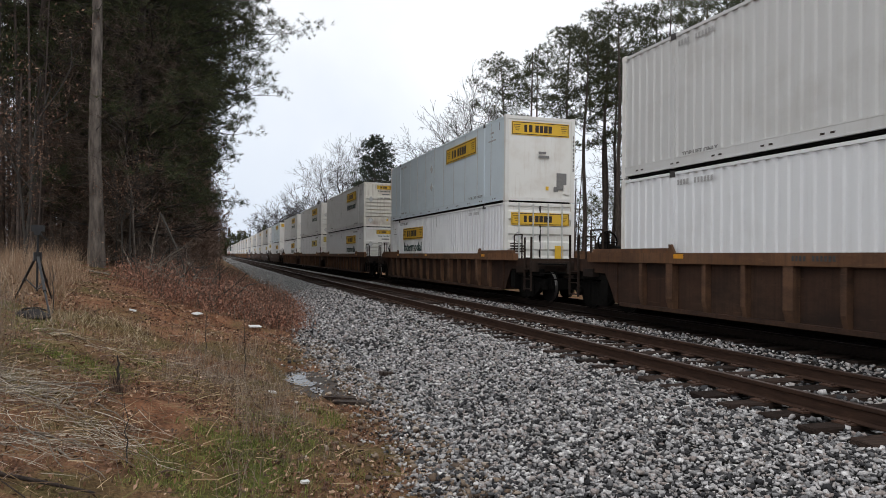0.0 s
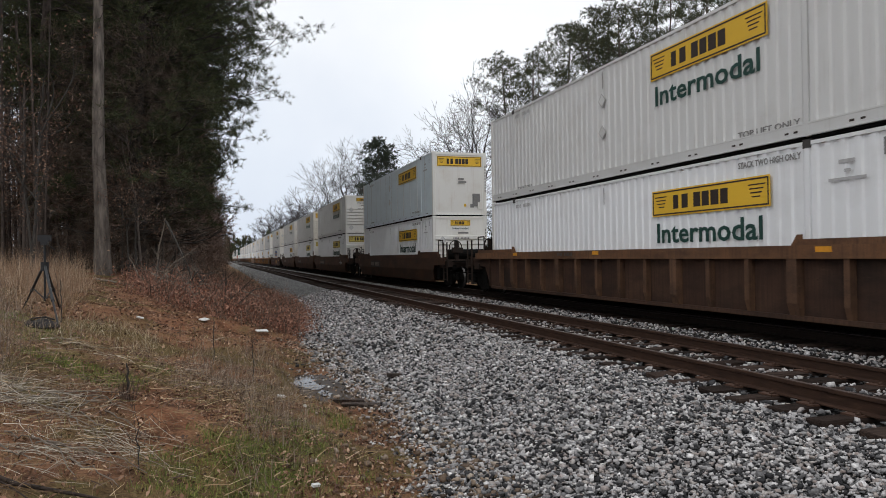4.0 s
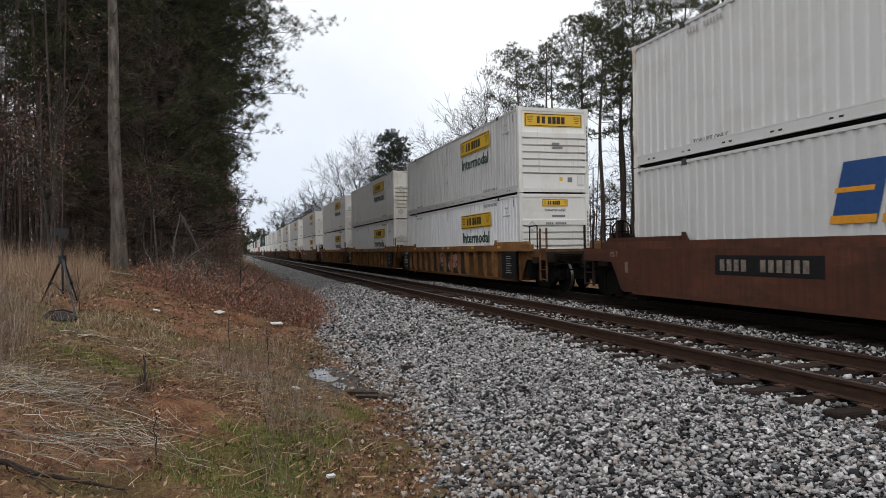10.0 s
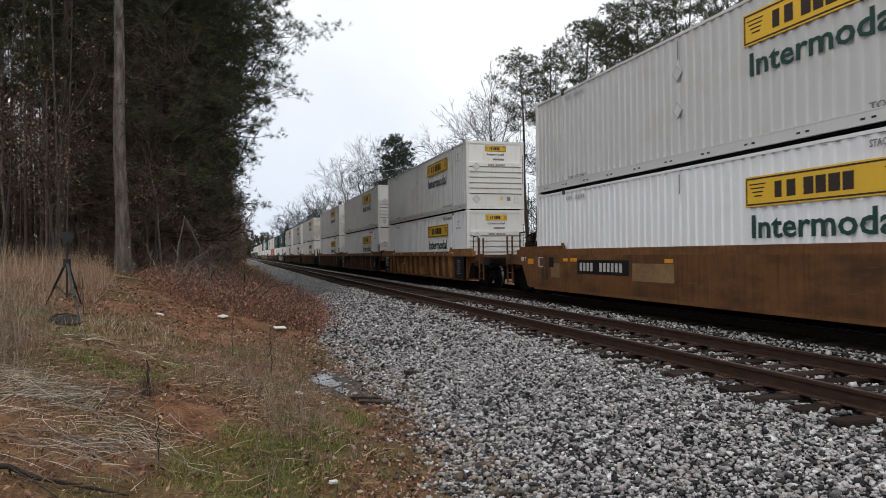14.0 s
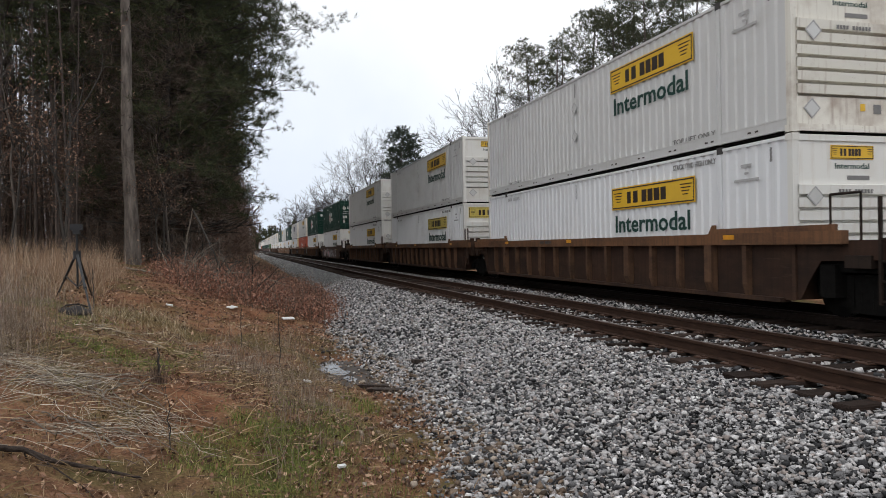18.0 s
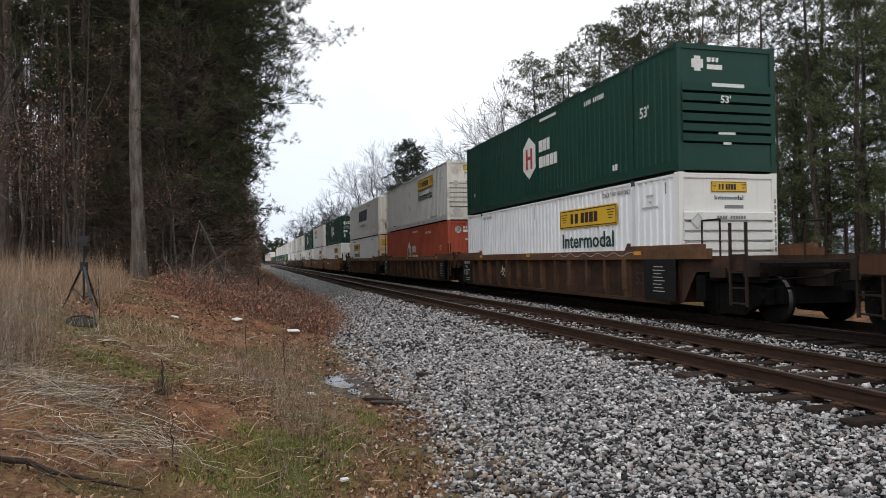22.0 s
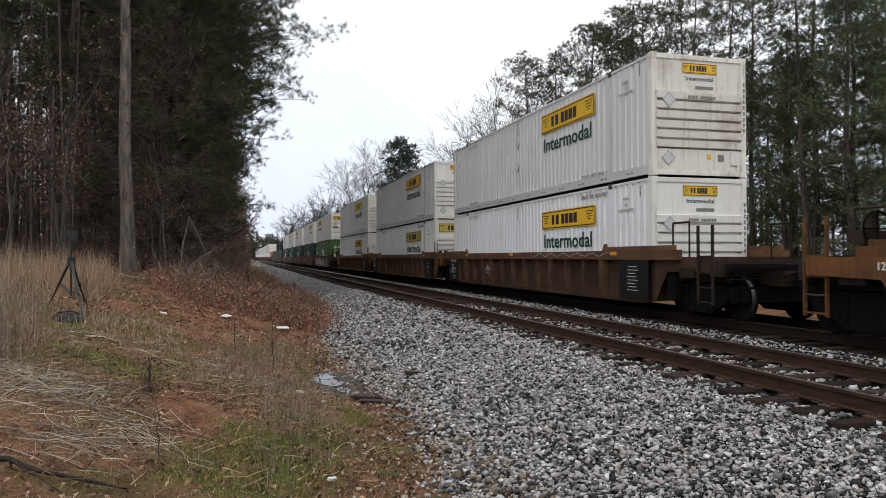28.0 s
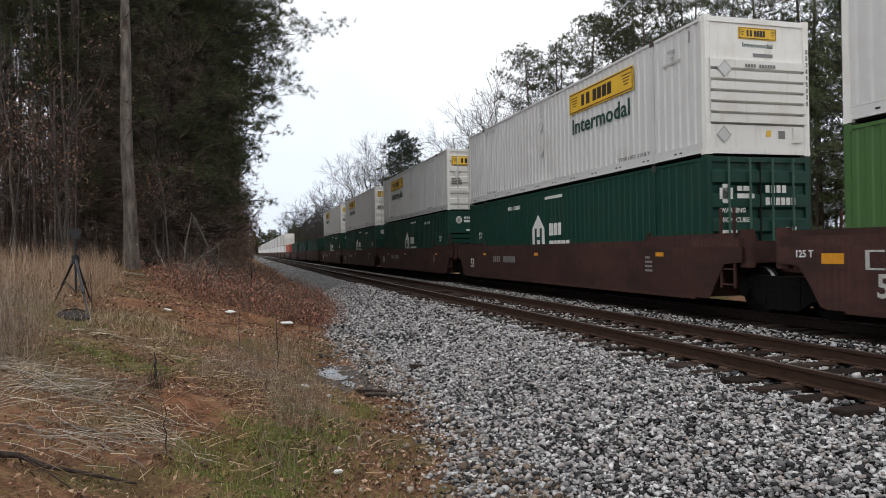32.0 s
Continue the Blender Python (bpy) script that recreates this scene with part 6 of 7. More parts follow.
def scribble(car):
    """A looping white tag sprayed on the sill."""
    bm = bmesh.new()
    for cy, cz, a, b, turns in ((-6.5, 1.12, 0.16, 0.15, 1.3), (-6.75, 0.93, 0.2, 0.08, 2.2), (-7.15, 0.95, 0.3, 0.05, 2.8), (-6.4, 0.87, 0.12, 0.1, 1.0)):
        prev = None
        for j in range(40):
            w = j / 39 * turns * math.tau
            y, z = cy - 0.35 * (j / 39 - 0.5) + a * math.cos(w), cz + b * math.sin(w * 1.5)
            cur = [bm.verts.new((-1.504, y, z + d)) for d in (-0.009, 0.009)]
            if prev:
                bm.faces.new((prev[0], prev[1], cur[1], cur[0]))
            prev = cur
    part("paint_line", bm, GRAFA, car, "white sprayed tag")


def scrawl(car, x, seed):
    """A thin sprayed line wandering along the top chord, and a small tag."""
    r = random.Random(seed)
    bm = bmesh.new()
    prev = None
    for k in range(60):
        y, z = -6.5 + k * 0.085, 1.37 + 0.045 * math.sin(k * 0.62) + r.uniform(-0.008, 0.008)
        cur = [bm.verts.new((-1.504, y, z + d)) for d in (-0.009, 0.009)]
        if prev:
            bm.faces.new((prev[0], prev[1], cur[1], cur[0]))
        prev = cur
    part("paint_line", bm, GRAFA, car)
    bm = bmesh.new()
    for _ in range(7):
        cy, cz, r0 = r.uniform(3.1, 3.9), r.uniform(0.6, 1.0), r.uniform(0.06, 0.16)
        a0, sweep, prev = r.uniform(0, 6), r.uniform(2, 5), None
        for j in range(10):
            a = a0 + sweep * j / 9
            cur = [bm.verts.new((-1.339, cy + (r0 + d) * math.cos(a), cz + (r0 + d) * math.sin(a))) for d in (-0.018, 0.018)]
            if prev:
                bm.faces.new((prev[0], prev[1], cur[1], cur[0]))
            prev = cur
    tagged(part("graffiti_stroke", bm, WHITEINK, car), "", "", "", "stuff")


def graffiti(car, x, seed=5, half=3.4):
    """Sprayed letters as overlapping rounded strokes."""
    rng = random.Random(seed)
    dark = seed != 5
    layers = ((GRAFC, 22, "graffiti_fill"), (PINK, 3, "graffiti_fill"), (CASTING, 14, "graffiti_stroke")) if dark else ((GRAFC, 16, "graffiti_fill"), (GRAFB, 5, "graffiti_fill"), (PINK, 5, "graffiti_fill"), (GRAFA, 9, "graffiti_fill"), (GRAFA, 34, "graffiti_stroke"))
    for layer, (mat, count, name) in enumerate(layers):
        bm = bmesh.new()
        for k in range(count):
            cx, cy = rng.uniform(-half, half) if dark else rng.uniform(-6.3, 2.6), rng.uniform(0.5, 0.95)
            if name == "graffiti_fill":
                wide, sides = (0.7, 9) if dark or layer == 0 else (0.32, 6)
                pts = [(cx + rng.uniform(0.4, 1.0) * wide * math.cos(a) * 1.1, min(1.2, max(0.34, cy + 0.44 * math.sin(a) * rng.uniform(0.6, 1.0)))) for a in (math.tau * j / sides for j in range(sides))]
                bm_poly(bm, [(-u, v) for u, v in pts], 0, -x - 0.003 - 0.0012 * layer - 0.00005 * k, -x)
            else:
                a0, sweep, r = rng.uniform(0, 6.28), rng.uniform(1.2, 3.6), rng.uniform(0.2, 0.52)
                w = rng.uniform(0.025, 0.055)
                prev = None
                for j in range(9):
                    a = a0 + sweep * j / 8
                    q = [(cx + (r + d) * math.cos(a), min(1.24, max(0.3, cy + (r + d) * 0.9 * math.sin(a)))) for d in (-w, w)]
                    cur = [bm.verts.new((-x - 0.010, u, v)) for u, v in q]
                    if prev:
                        bm.faces.new((prev[0], prev[1], cur[1], cur[0]))
                    prev = cur
        tagged(part(name, bm, mat, car), "", "", "", "stuff")


CAR_LABELS = {(True, "rust"): "rust-brown double-stack well car with ribbed sides", (True, "dull"): "dull tan double-stack well car with ribbed sides", (True, "ochre"): "faded ochre double-stack well car with ribbed sides",
              (False, "rust"): "smooth-sided dark brown double-stack well car", (False, "ochre"): "smooth-sided faded ochre double-stack well car", (False, "red"): "smooth-sided red-brown well car with white stencils"}
WR, WBR = ("white", "rust", False), ("white", "bigrust", False)
W, WB, WL, WLB = ("white", "small", False), ("white", "big", False), ("white", "small", True), ("white", "big", True)
# place of each well's front container edge at 0 s, upper box, lower box ("-" before a kind: doors ahead), car
TRAIN = [
    (-20.6, W, WL, "rib rust"), (-1.26, W, WL, "rib rust single"), (22.04, ("plate", "big", False), ("-", WL), "rib rust single"),
    (45.56, WR, WL, "rib rust first"), (64.91, W, ("flush", "big", True), "rib rust"), (84.55, W, WL, "rib rust last"),
    (108.0, ("plate", "big", False), WL, "flat rust single"),
    (131.27, W, WLB, "flat rust first scribble"), (150.73, WBR, WLB, "flat rust"), (170.23, W, WL, "flat rust last"),
    (193.71, WR, ("slanted", "", True), "flat rust single patched"),
    (217.01, WB, WL, "rib ochre first dark panel"), (236.58, WR, WL, "rib ochre panel"), (256.0, W, WL, "rib ochre last panel"),
    (279.41, W, WL, "flat ochre single"), (302.81, W, WL, "rib ochre first panel"), (322.33, W, WL, "rib rust panel"), (341.86, W, WL, "rib rust last panel"),
    (365.41, WR, WL, "rib rust first"), (384.87, W, WLB, "rib rust"), (404.48, W, WL, "rib rust last"),
    (427.27, ("-", ("green", "", False)), WL, "flat rust single tag"),
    (450.7, ("green", "", False), WL, "rib rust first panel"), (470.2, WR, ("orange", "", True), "rib rust panel"), (489.83, ("slanted", "", False), ("-", ("cream", "", True)), "rib rust last panel"),
    (513.4, ("-", ("green", "", False)), WL, "flat ochre first"), (532.88, ("-", W), WL, "flat ochre"), (552.52, ("green", "", False), WL, "flat ochre last"),
    (575.8, WR, WL, "rib rust first panel"), (595.38, W, WLB, "rib dull panel"), (614.97, WR, WL, "rib dull last panel"),
    (638.38, ("-", W), ("-", ("lime", "", True)), "flat red first tag"), (658.03, W, ("-", ("green", "", True)), "flat red white"), (677.57, ("-", W), ("green", "", True), "flat red white"),
    (697.1, ("-", W), ("green", "", True), "flat red white"), (716.6, ("-", W), ("green", "", True), "flat red last white"),
    (740.0, None, ("green", "", True), "flat red first white"), (759.5, None, ("green", "", True), "flat red white"), (779.0, None, ("green", "", True), "flat red last white"),
    (802.5, None, ("orange", "", True), "flat rust single"), (825.8, W, WL, "rib rust first"), (845.4, W, WL, "rib rust"), (865.0, W, WL, "rib rust last"),
    *((888.4 + 62.7 * k + 19.6 * j, W, WL, "rib rust") for k in range(1, 6) for j in range(3)),
    (888.4, W, WL, "rib rust first"), (908.0, W, WL, "rib rust"), (927.6, W, WL, "rib rust last"),
]
MOVERS = []
CARS = {}
for front, upper, lower, spec in TRAIN:
    words = spec.split()
    single = "single" in words
    marks = next((w for w in words if w in ("dark", "panel", "white", "tag", "patched", "scribble")), "")
    key = (words[0] == "rib", words[1], single or "first" in words, single or "last" in words, marks, front > 735)
    if key in CARS:
        car = copy_thing(CARS[key], Matrix())
    else:
        car = CARS[key] = tagged(well_car(key), CAR_LABELS[key[:2]] + (", sprayed with graffiti" if marks == "tag" and not key[0] else ""), "railcar", "well cars of the train")
    mid = front + HL
    MOVERS.append((car, mid, 0.0, 0))
    for level, box in ((0, lower), (1, upper)):
        if box is None:
            continue
        turned = box[0] == "-"
        ob = placed_container(box[1] if turned else box, turned, front > 735)
        MOVERS.append((ob, mid, 0.305 + level * (HC + 0.022), 180 if turned else 0))


# ---------------------------------------------------------------- trees
def tube_mesh(segs, sides):
    """Tapered tubes (p, q, r0, r1) as arrays of points and quads."""
    P, Q = np.array([s[0] for s in segs]), np.array([s[1] for s in segs])
    R0, R1 = np.array([s[2] for s in segs]), np.array([s[3] for s in segs])
    d = Q - P
    d /= np.linalg.norm(d, axis=1, keepdims=True) + 1e-9
    ref = np.where(np.abs(d[:, 2:3]) > 0.9, np.array([[1.0, 0, 0]]), np.array([[0, 0, 1.0]]))
    u = np.cross(d, ref)
    u /= np.linalg.norm(u, axis=1, keepdims=True)
    w = np.cross(d, u)
    a = np.arange(sides) * math.tau / sides
    ring = u[:, None, :] * np.cos(a)[None, :, None] + w[:, None, :] * np.sin(a)[None, :, None]
    v = np.concatenate([P[:, None] + ring * R0[:, None, None], Q[:, None] + ring * R1[:, None, None]], 1).reshape(-1, 3)
    k = np.arange(sides)
    q = np.stack([k, (k + 1) % sides, (k + 1) % sides + sides, k + sides], 1)
    f = (q[None] + (np.arange(len(segs)) * 2 * sides)[:, None, None]).reshape(-1, 4)
    return v, f


def needles(c, dirs, r, per, length, width):
    """Tufts of needles round the points c, fanned about dirs."""
    n = len(c)
    d = dirs[:, None, :] * 0.6 + r.normal(0, 0.62, (n, per, 3))
    d /= np.linalg.norm(d, axis=2, keepdims=True)
    s = np.cross(d, r.normal(0, 1, (n, per, 3)))
    s /= np.linalg.norm(s, axis=2, keepdims=True) + 1e-9
    ln = length * r.uniform(0.6, 1.2, (n, per, 1))
    p = c[:, None, :] + r.normal(0, 0.035, (n, per, 3))
    v = np.stack([p - s * width, p + s * width, p + d * ln], 2).reshape(-1, 3)
    return v, np.arange(len(v)).reshape(-1, 3)


def chain_mesh(pts, radii, sides):
    """One closed-up tapering tube through the points: arrays of points and quads."""
    pts, radii = np.array(pts, float), np.array(radii, float)
    d = np.gradient(pts, axis=0)
    d /= np.linalg.norm(d, axis=1, keepdims=True)
    ref = np.array([0.31, 0.95, 0.05]) if abs(d[0, 2]) > 0.6 else np.array([0.05, 0.1, 1.0])
    u = np.cross(d, ref)
    u /= np.linalg.norm(u, axis=1, keepdims=True)
    w = np.cross(d, u)
    a = np.arange(sides) * math.tau / sides
    v = (pts[:, None] + (u[:, None] * np.cos(a)[None, :, None] + w[:, None] * np.sin(a)[None, :, None]) * radii[:, None, None]).reshape(-1, 3)
    k = np.arange(sides)
    q = np.stack([k, (k + 1) % sides, (k + 1) % sides + sides, k + sides], 1)
    f = (q[None] + (np.arange(len(pts) - 1) * sides)[:, None, None]).reshape(-1, 4)
    return v, f


def unit(v):
    return v / (np.linalg.norm(v) + 1e-9)


def pine(seed, height, base, reach, limbs, radius, barkm, tufts=7, per=10, up=0.15, droop=0.0, leafm=None, girth=((0.0, 0.12, 0.4, 0.7, 0.9, 1.0), (0.45, 0.75, 1.0, 0.85, 0.5, 0.18)), fine=0.013, bald=0.0, puff=0.3, gaps=0.15, branchlets=2, stubs=0.6):
    """A pine: bent trunk, limbs that turn up at the end, and needles gathered in separate puffs with air between them.
    girth: the limb's share of reach, from the crown's base to its top."""
    r = np.random.default_rng(seed)
    tree = new("pine_tree")
    pts = [np.array([0, 0, -0.4])]
    lean = r.normal(0, 0.012, 2)
    for k in range(1, 13):
        z = height * k / 12
        pts.append(np.array([lean[0] * z + 0.07 * math.sin(z * 0.7 + seed), lean[1] * z + 0.07 * math.cos(z * 0.6 + seed), z]))
    rad = lambda z: radius * (1 - 0.86 * max(0, z) / height) * (1 + 0.35 * math.exp(-max(0, z) / 0.5))
    part("trunk", np_mesh("trunk", *chain_mesh(pts, [rad(p[2]) for p in pts], 10), barkm, True), barkm, tree)
    lsegs, tc, td = [], [], []
    px, py, pz = [p[0] for p in pts], [p[1] for p in pts], [p[2] for p in pts]
    at = lambda z: np.array([np.interp(z, pz, px), np.interp(z, pz, py), z])

    def gather(c, d, size):
        """One puff of needles round c."""
        m = max(3, int(tufts * size / 0.3))
        o = r.normal(0, 1, (m, 3)) * [size, size, size * 0.5]
        tc.append(c + o)
        td.append(o / (np.linalg.norm(o, axis=1, keepdims=True) + 1e-6) * 0.7 + d * 0.5 + [0, 0, 0.35])

    a = r.uniform(0, 6.28)
    for k in range(limbs):
        f = (k + r.uniform(0, 1)) / limbs
        z = height * (base + (0.985 - base) * f)
        a += 2.4 + r.normal(0, 0.5)
        if r.random() < gaps:
            continue
        span = reach * np.interp(f, *girth) * r.uniform(0.6, 1.08) + 0.15
        d = unit(np.array([math.cos(a), math.sin(a), up + 0.55 * f - droop * (1 - f) + r.normal(0, 0.12)]))
        p, w = at(z), max(0.012, rad(z) * 0.30)
        steps = 5
        leafy = z > height * bald or r.random() < 0.12
        for j in range(steps):
            q = p + d * span / steps
            lsegs.append((p, q, w * (1 - j / steps * 0.8), w * (1 - (j + 1) / steps * 0.8)))
            for _ in range(branchlets) if j >= 1 else ():
                side = unit(np.cross(d, [0, 0, 1.0])) * r.choice([-1, 1])
                e = unit(d * r.uniform(0.2, 0.8) + side * r.uniform(0.5, 1.0) + np.array([0, 0, r.normal(0.12, 0.2)]))
                t = p + e * (0.25 + span * r.uniform(0.10, 0.26))
                lsegs.append((p, t, w * 0.4, w * 0.12))
                if leafy:
                    gather(t, e, puff * r.uniform(0.55, 1.1))
            p, d = q, unit(d + np.array([0, 0, 0.05 + 0.05 * j]) + r.normal(0, 0.09, 3))
        if leafy:
            gather(p, d, puff * r.uniform(0.8, 1.25))
    gather(at(height * 0.995), np.array([0, 0, 1.0]), puff)
    for k in range(int(limbs * stubs)):
        z = height * r.uniform(0.12, max(0.2, base + 0.1))
        b = r.uniform(0, 6.28)
        p = at(z)
        q = p + np.array([math.cos(b), math.sin(b), r.uniform(-0.25, 0.25)]) * r.uniform(0.2, reach * 0.4)
        lsegs.append((p, q, 0.018, 0.004))
    tc, td = np.concatenate(tc), np.concatenate(td)
    tagged(part("limb_spray", np_mesh("limb_spray", *tube_mesh(lsegs, 3), DARKBARK), DARKBARK, tree), "", "", "", "stuff")
    part("crown", np_mesh("crown", *needles(tc, td, r, per, 0.21, fine), leafm or NEEDLE), NEEDLE, tree)
    return tree


def bare_tree(seed, height, spread, depth, radius, name="bare_tree", barkm=None, leafy=0, clear=0.26, thin=0.004):
    """A leafless tree: a clear stem, ascending limbs that fork again and again into a rounded crown of fine twigs."""
    r = np.random.default_rng(seed)
    barkm = barkm or GREYBARK
    tree = new(name)
    stem, twigs, ends = [], [], []

    def fork(d, angle):
        side = unit(np.cross(d, r.normal(0, 1, 3)))
        return unit(d * math.cos(angle) + side * math.sin(angle) + np.array([0, 0, 0.03]))

    def grow(p, d, ln, w, level):
        for j in range(3):
            q = p + d * ln / 3
            w2 = max(thin, w * 0.88)
            twigs.append((p, q, w, w2))
            w = w2
            d = unit(d + r.normal(0, 0.17, 3) + np.array([0, 0, 0.03]))
            p = q
            if level >= 1 and level < depth and r.random() < 0.62:
                grow(p, fork(d, spread * r.uniform(0.9, 1.7)), ln * r.uniform(0.4, 0.65), max(thin, w * 0.45), level + 1)
        if level < depth:
            for k in range(2):
                grow(p, fork(d, spread * (r.uniform(0.2, 0.7) if k == 0 else r.uniform(0.7, 1.3))), ln * r.uniform(0.66, 0.86), max(thin, w * (0.75 if k == 0 else 0.55)), level + 1)
        else:
            ends.append(p)

    p, d = np.array([0, 0, -0.3]), unit(np.array([r.normal(0, 0.05), r.normal(0, 0.05), 1.0]))
    n = 7
    for j in range(n + 1):
        stem.append(p)
        if j == n:
            break
        d = unit(d + r.normal(0, 0.05, 3) + np.array([0, 0, 0.05]))
        p = p + d * height * (clear + 0.24) / n
        if j >= 3 and r.random() < 0.8:
            grow(p, fork(d, spread * r.uniform(1.1, 1.7)), height * 0.17 * r.uniform(0.8, 1.1), radius * 0.4, 1)
    for k in range(3):
        grow(p, fork(d, spread * r.uniform(0.3, 1.0)), height * 0.18 * r.uniform(0.85, 1.1), radius * 0.5, 1)
    k = height / max(e[2] for e in ends)
    stem, ends = [q * k for q in stem], np.array(ends) * k
    twigs = [(a * k, b * k, u, w) for a, b, u, w in twigs]
    part("trunk", np_mesh("trunk", *chain_mesh(stem, [radius * (1 - 0.5 * j / n) * (1.25 if j == 0 else 1) for j in range(n + 1)], 8), barkm, True), barkm, tree)
    tagged(part("branchwork", np_mesh("branchwork", *tube_mesh(twigs, 3), barkm), barkm, tree), "", "", "", "stuff")
    if leafy:
        e = ends[r.integers(0, len(ends), leafy)] + r.normal(0, 0.16, (leafy, 3))
        m = len(e)
        u, w = r.normal(0, 1, (m, 3)), r.normal(0, 1, (m, 3))
        u, w = u / np.linalg.norm(u, axis=1, keepdims=True) * 0.048, w / np.linalg.norm(w, axis=1, keepdims=True) * 0.027
        v = np.stack([e - u, e - w, e + u, e + w], 1).reshape(-1, 3)
        f = (np.array([(0, 1, 2, 3)])[None] + (np.arange(m) * 4)[:, None, None]).reshape(-1, 4)
        part("dead_leaves", np_mesh("dead_leaves", v, f, OAKLEAF), OAKLEAF, tree)
    return tree


def wood_mass(name, area, n, zr, per, length, width, mat, label, seed):
    """The depth of a wood, where no tree can be told from the next: sprays of needles and twigs between the trunks."""
    r = np.random.default_rng(seed)
    x, y = r.uniform(area[0], area[1], n), r.uniform(area[2], area[3], n)
    m = 10
    c = np.stack([np.repeat(x, m) + r.normal(0, 0.9, n * m), np.repeat(y, m) + r.normal(0, 0.9, n * m), np.repeat(soil_z(x, y) + zr[0] + (zr[1] - zr[0]) * r.random(n), m) + r.normal(0, 0.7, n * m)], 1)
    d = r.normal(0, 1, (n * m, 3)) * [1, 1, 0.5]
    tagged(new(name, np_mesh(name, *needles(c, d / np.linalg.norm(d, axis=1, keepdims=True), r, per, length, width), mat)), label, "woods", "", "stuff")


def poles(name, area, n, hr, rr2, mat, label, seed):
    """Crowded thin trunks, too many to count."""
    r = np.random.default_rng(seed)
    x, y = r.uniform(area[0], area[1], n), r.uniform(area[2], area[3], n)
    z, h, w = soil_z(x, y), r.uniform(hr[0], hr[1], n), r.uniform(rr2[0], rr2[1], n)
    segs = []
    for a, b, c, k, q in zip(x, y, z, h, w):
        p = np.array([a, b, c - 0.2])
        e = np.array([a + r.normal(0, 0.03) * k, b + r.normal(0, 0.03) * k, c + k])
        segs.append((p, e, q, q * 0.5))
        for _ in range(5):
            f = r.uniform(0.25, 1.0)
            s = p + (e - p) * f
            segs.append((s, s + np.array([r.normal(0, 1), r.normal(0, 1), r.uniform(-0.1, 0.6)]) * r.uniform(0.3, 1.1), q * 0.35, 0.004))
    tagged(new(name, np_mesh(name, *tube_mesh(segs, 5), mat)), label, "woods", "", "stuff")


TALL = [pine(11, 21, 0.40, 3.6, 40, 0.22, PINEBARK, tufts=9, puff=0.26), pine(12, 19, 0.34, 3.9, 40, 0.2, PINEBARK, tufts=9, puff=0.26, up=0.05)]
EDGE = [pine(14, 20, 0.06, 7.1, 150, 0.20, DARKBARK, tufts=14, per=17, up=-0.05, droop=0.10, bald=0.16, fine=0.008, puff=0.23, gaps=0.05, girth=((0.0, 0.18, 0.29, 0.40, 0.53, 0.70, 1.0), (0.43, 0.53, 0.63, 0.80, 1.0, 0.86, 0.1)))]
FAR = [pine(13, 20, 0.15, 4.9, 44, 0.22, PINEBARK, tufts=8, per=7, fine=0.035, puff=0.34)]
PALE = pine(15, 23, 0.5, 4.0, 46, 0.25, PALEBARK, stubs=1.1)
SCRUB = [pine(16, 17, 0.60, 3.1, 26, 0.19, PINEBARK, tufts=15, fine=0.016, puff=0.24, branchlets=1), pine(17, 16, 0.54, 3.3, 27, 0.18, PINEBARK, tufts=15, fine=0.016, puff=0.24, up=0.0, branchlets=1), pine(18, 17, 0.66, 2.9, 22, 0.19, PINEBARK, tufts=15, fine=0.016, puff=0.26, up=0.1, branchlets=1), pine(31, 17, 0.52, 2.7, 24, 0.17, PINEBARK, tufts=14, fine=0.016, puff=0.2, gaps=0.3, branchlets=1)]
BUSHY = [pine(19, 15, 0.12, 3.6, 44, 0.16, PINEBARK, tufts=15, fine=0.014, puff=0.2, leafm=YOUNG, up=0.1, girth=((0, 0.15, 0.5, 1.0), (0.7, 1.0, 0.75, 0.12))), pine(20, 14, 0.2, 3.2, 38, 0.15, PINEBARK, tufts=15, fine=0.014, puff=0.2, leafm=YOUNG, up=0.1, girth=((0, 0.15, 0.5, 1.0), (0.7, 1.0, 0.75, 0.12)))]
CEDARS = pine(30, 14, 0.12, 3.7, 80, 0.16, PINEBARK, tufts=11, fine=0.026, puff=0.25, leafm=CEDAR, up=0.3, gaps=0.1, branchlets=1, girth=((0, 0.2, 0.5, 0.8, 1.0), (0.6, 0.95, 1.0, 0.7, 0.2)))
BARE = [bare_tree(21, 16, 0.60, 5, 0.19, barkm=TWIGBARK, thin=0.0105), bare_tree(22, 15, 0.64, 5, 0.16, barkm=TWIGBARK, thin=0.0105), bare_tree(23, 17, 0.58, 5, 0.2, barkm=TWIGBARK, thin=0.0105)]
FARBARE = [bare_tree(28, 16, 0.6, 4, 0.2, barkm=TWIGBARK, thin=0.03), bare_tree(29, 17, 0.6, 4, 0.2, barkm=TWIGBARK, thin=0.03)]
LEAFY = [bare_tree(24, 5.5, 0.7, 3, 0.05, "young_oak", None, 620), bare_tree(25, 7, 0.7, 3, 0.06, "young_oak", None, 460)]
SPINDLY = [bare_tree(26, 9, 0.6, 3, 0.06, "bare_sapling"), bare_tree(27, 7, 0.7, 3, 0.05, "bare_sapling", PALEBARK)]
SEEN = {}
tr = random.Random(9)


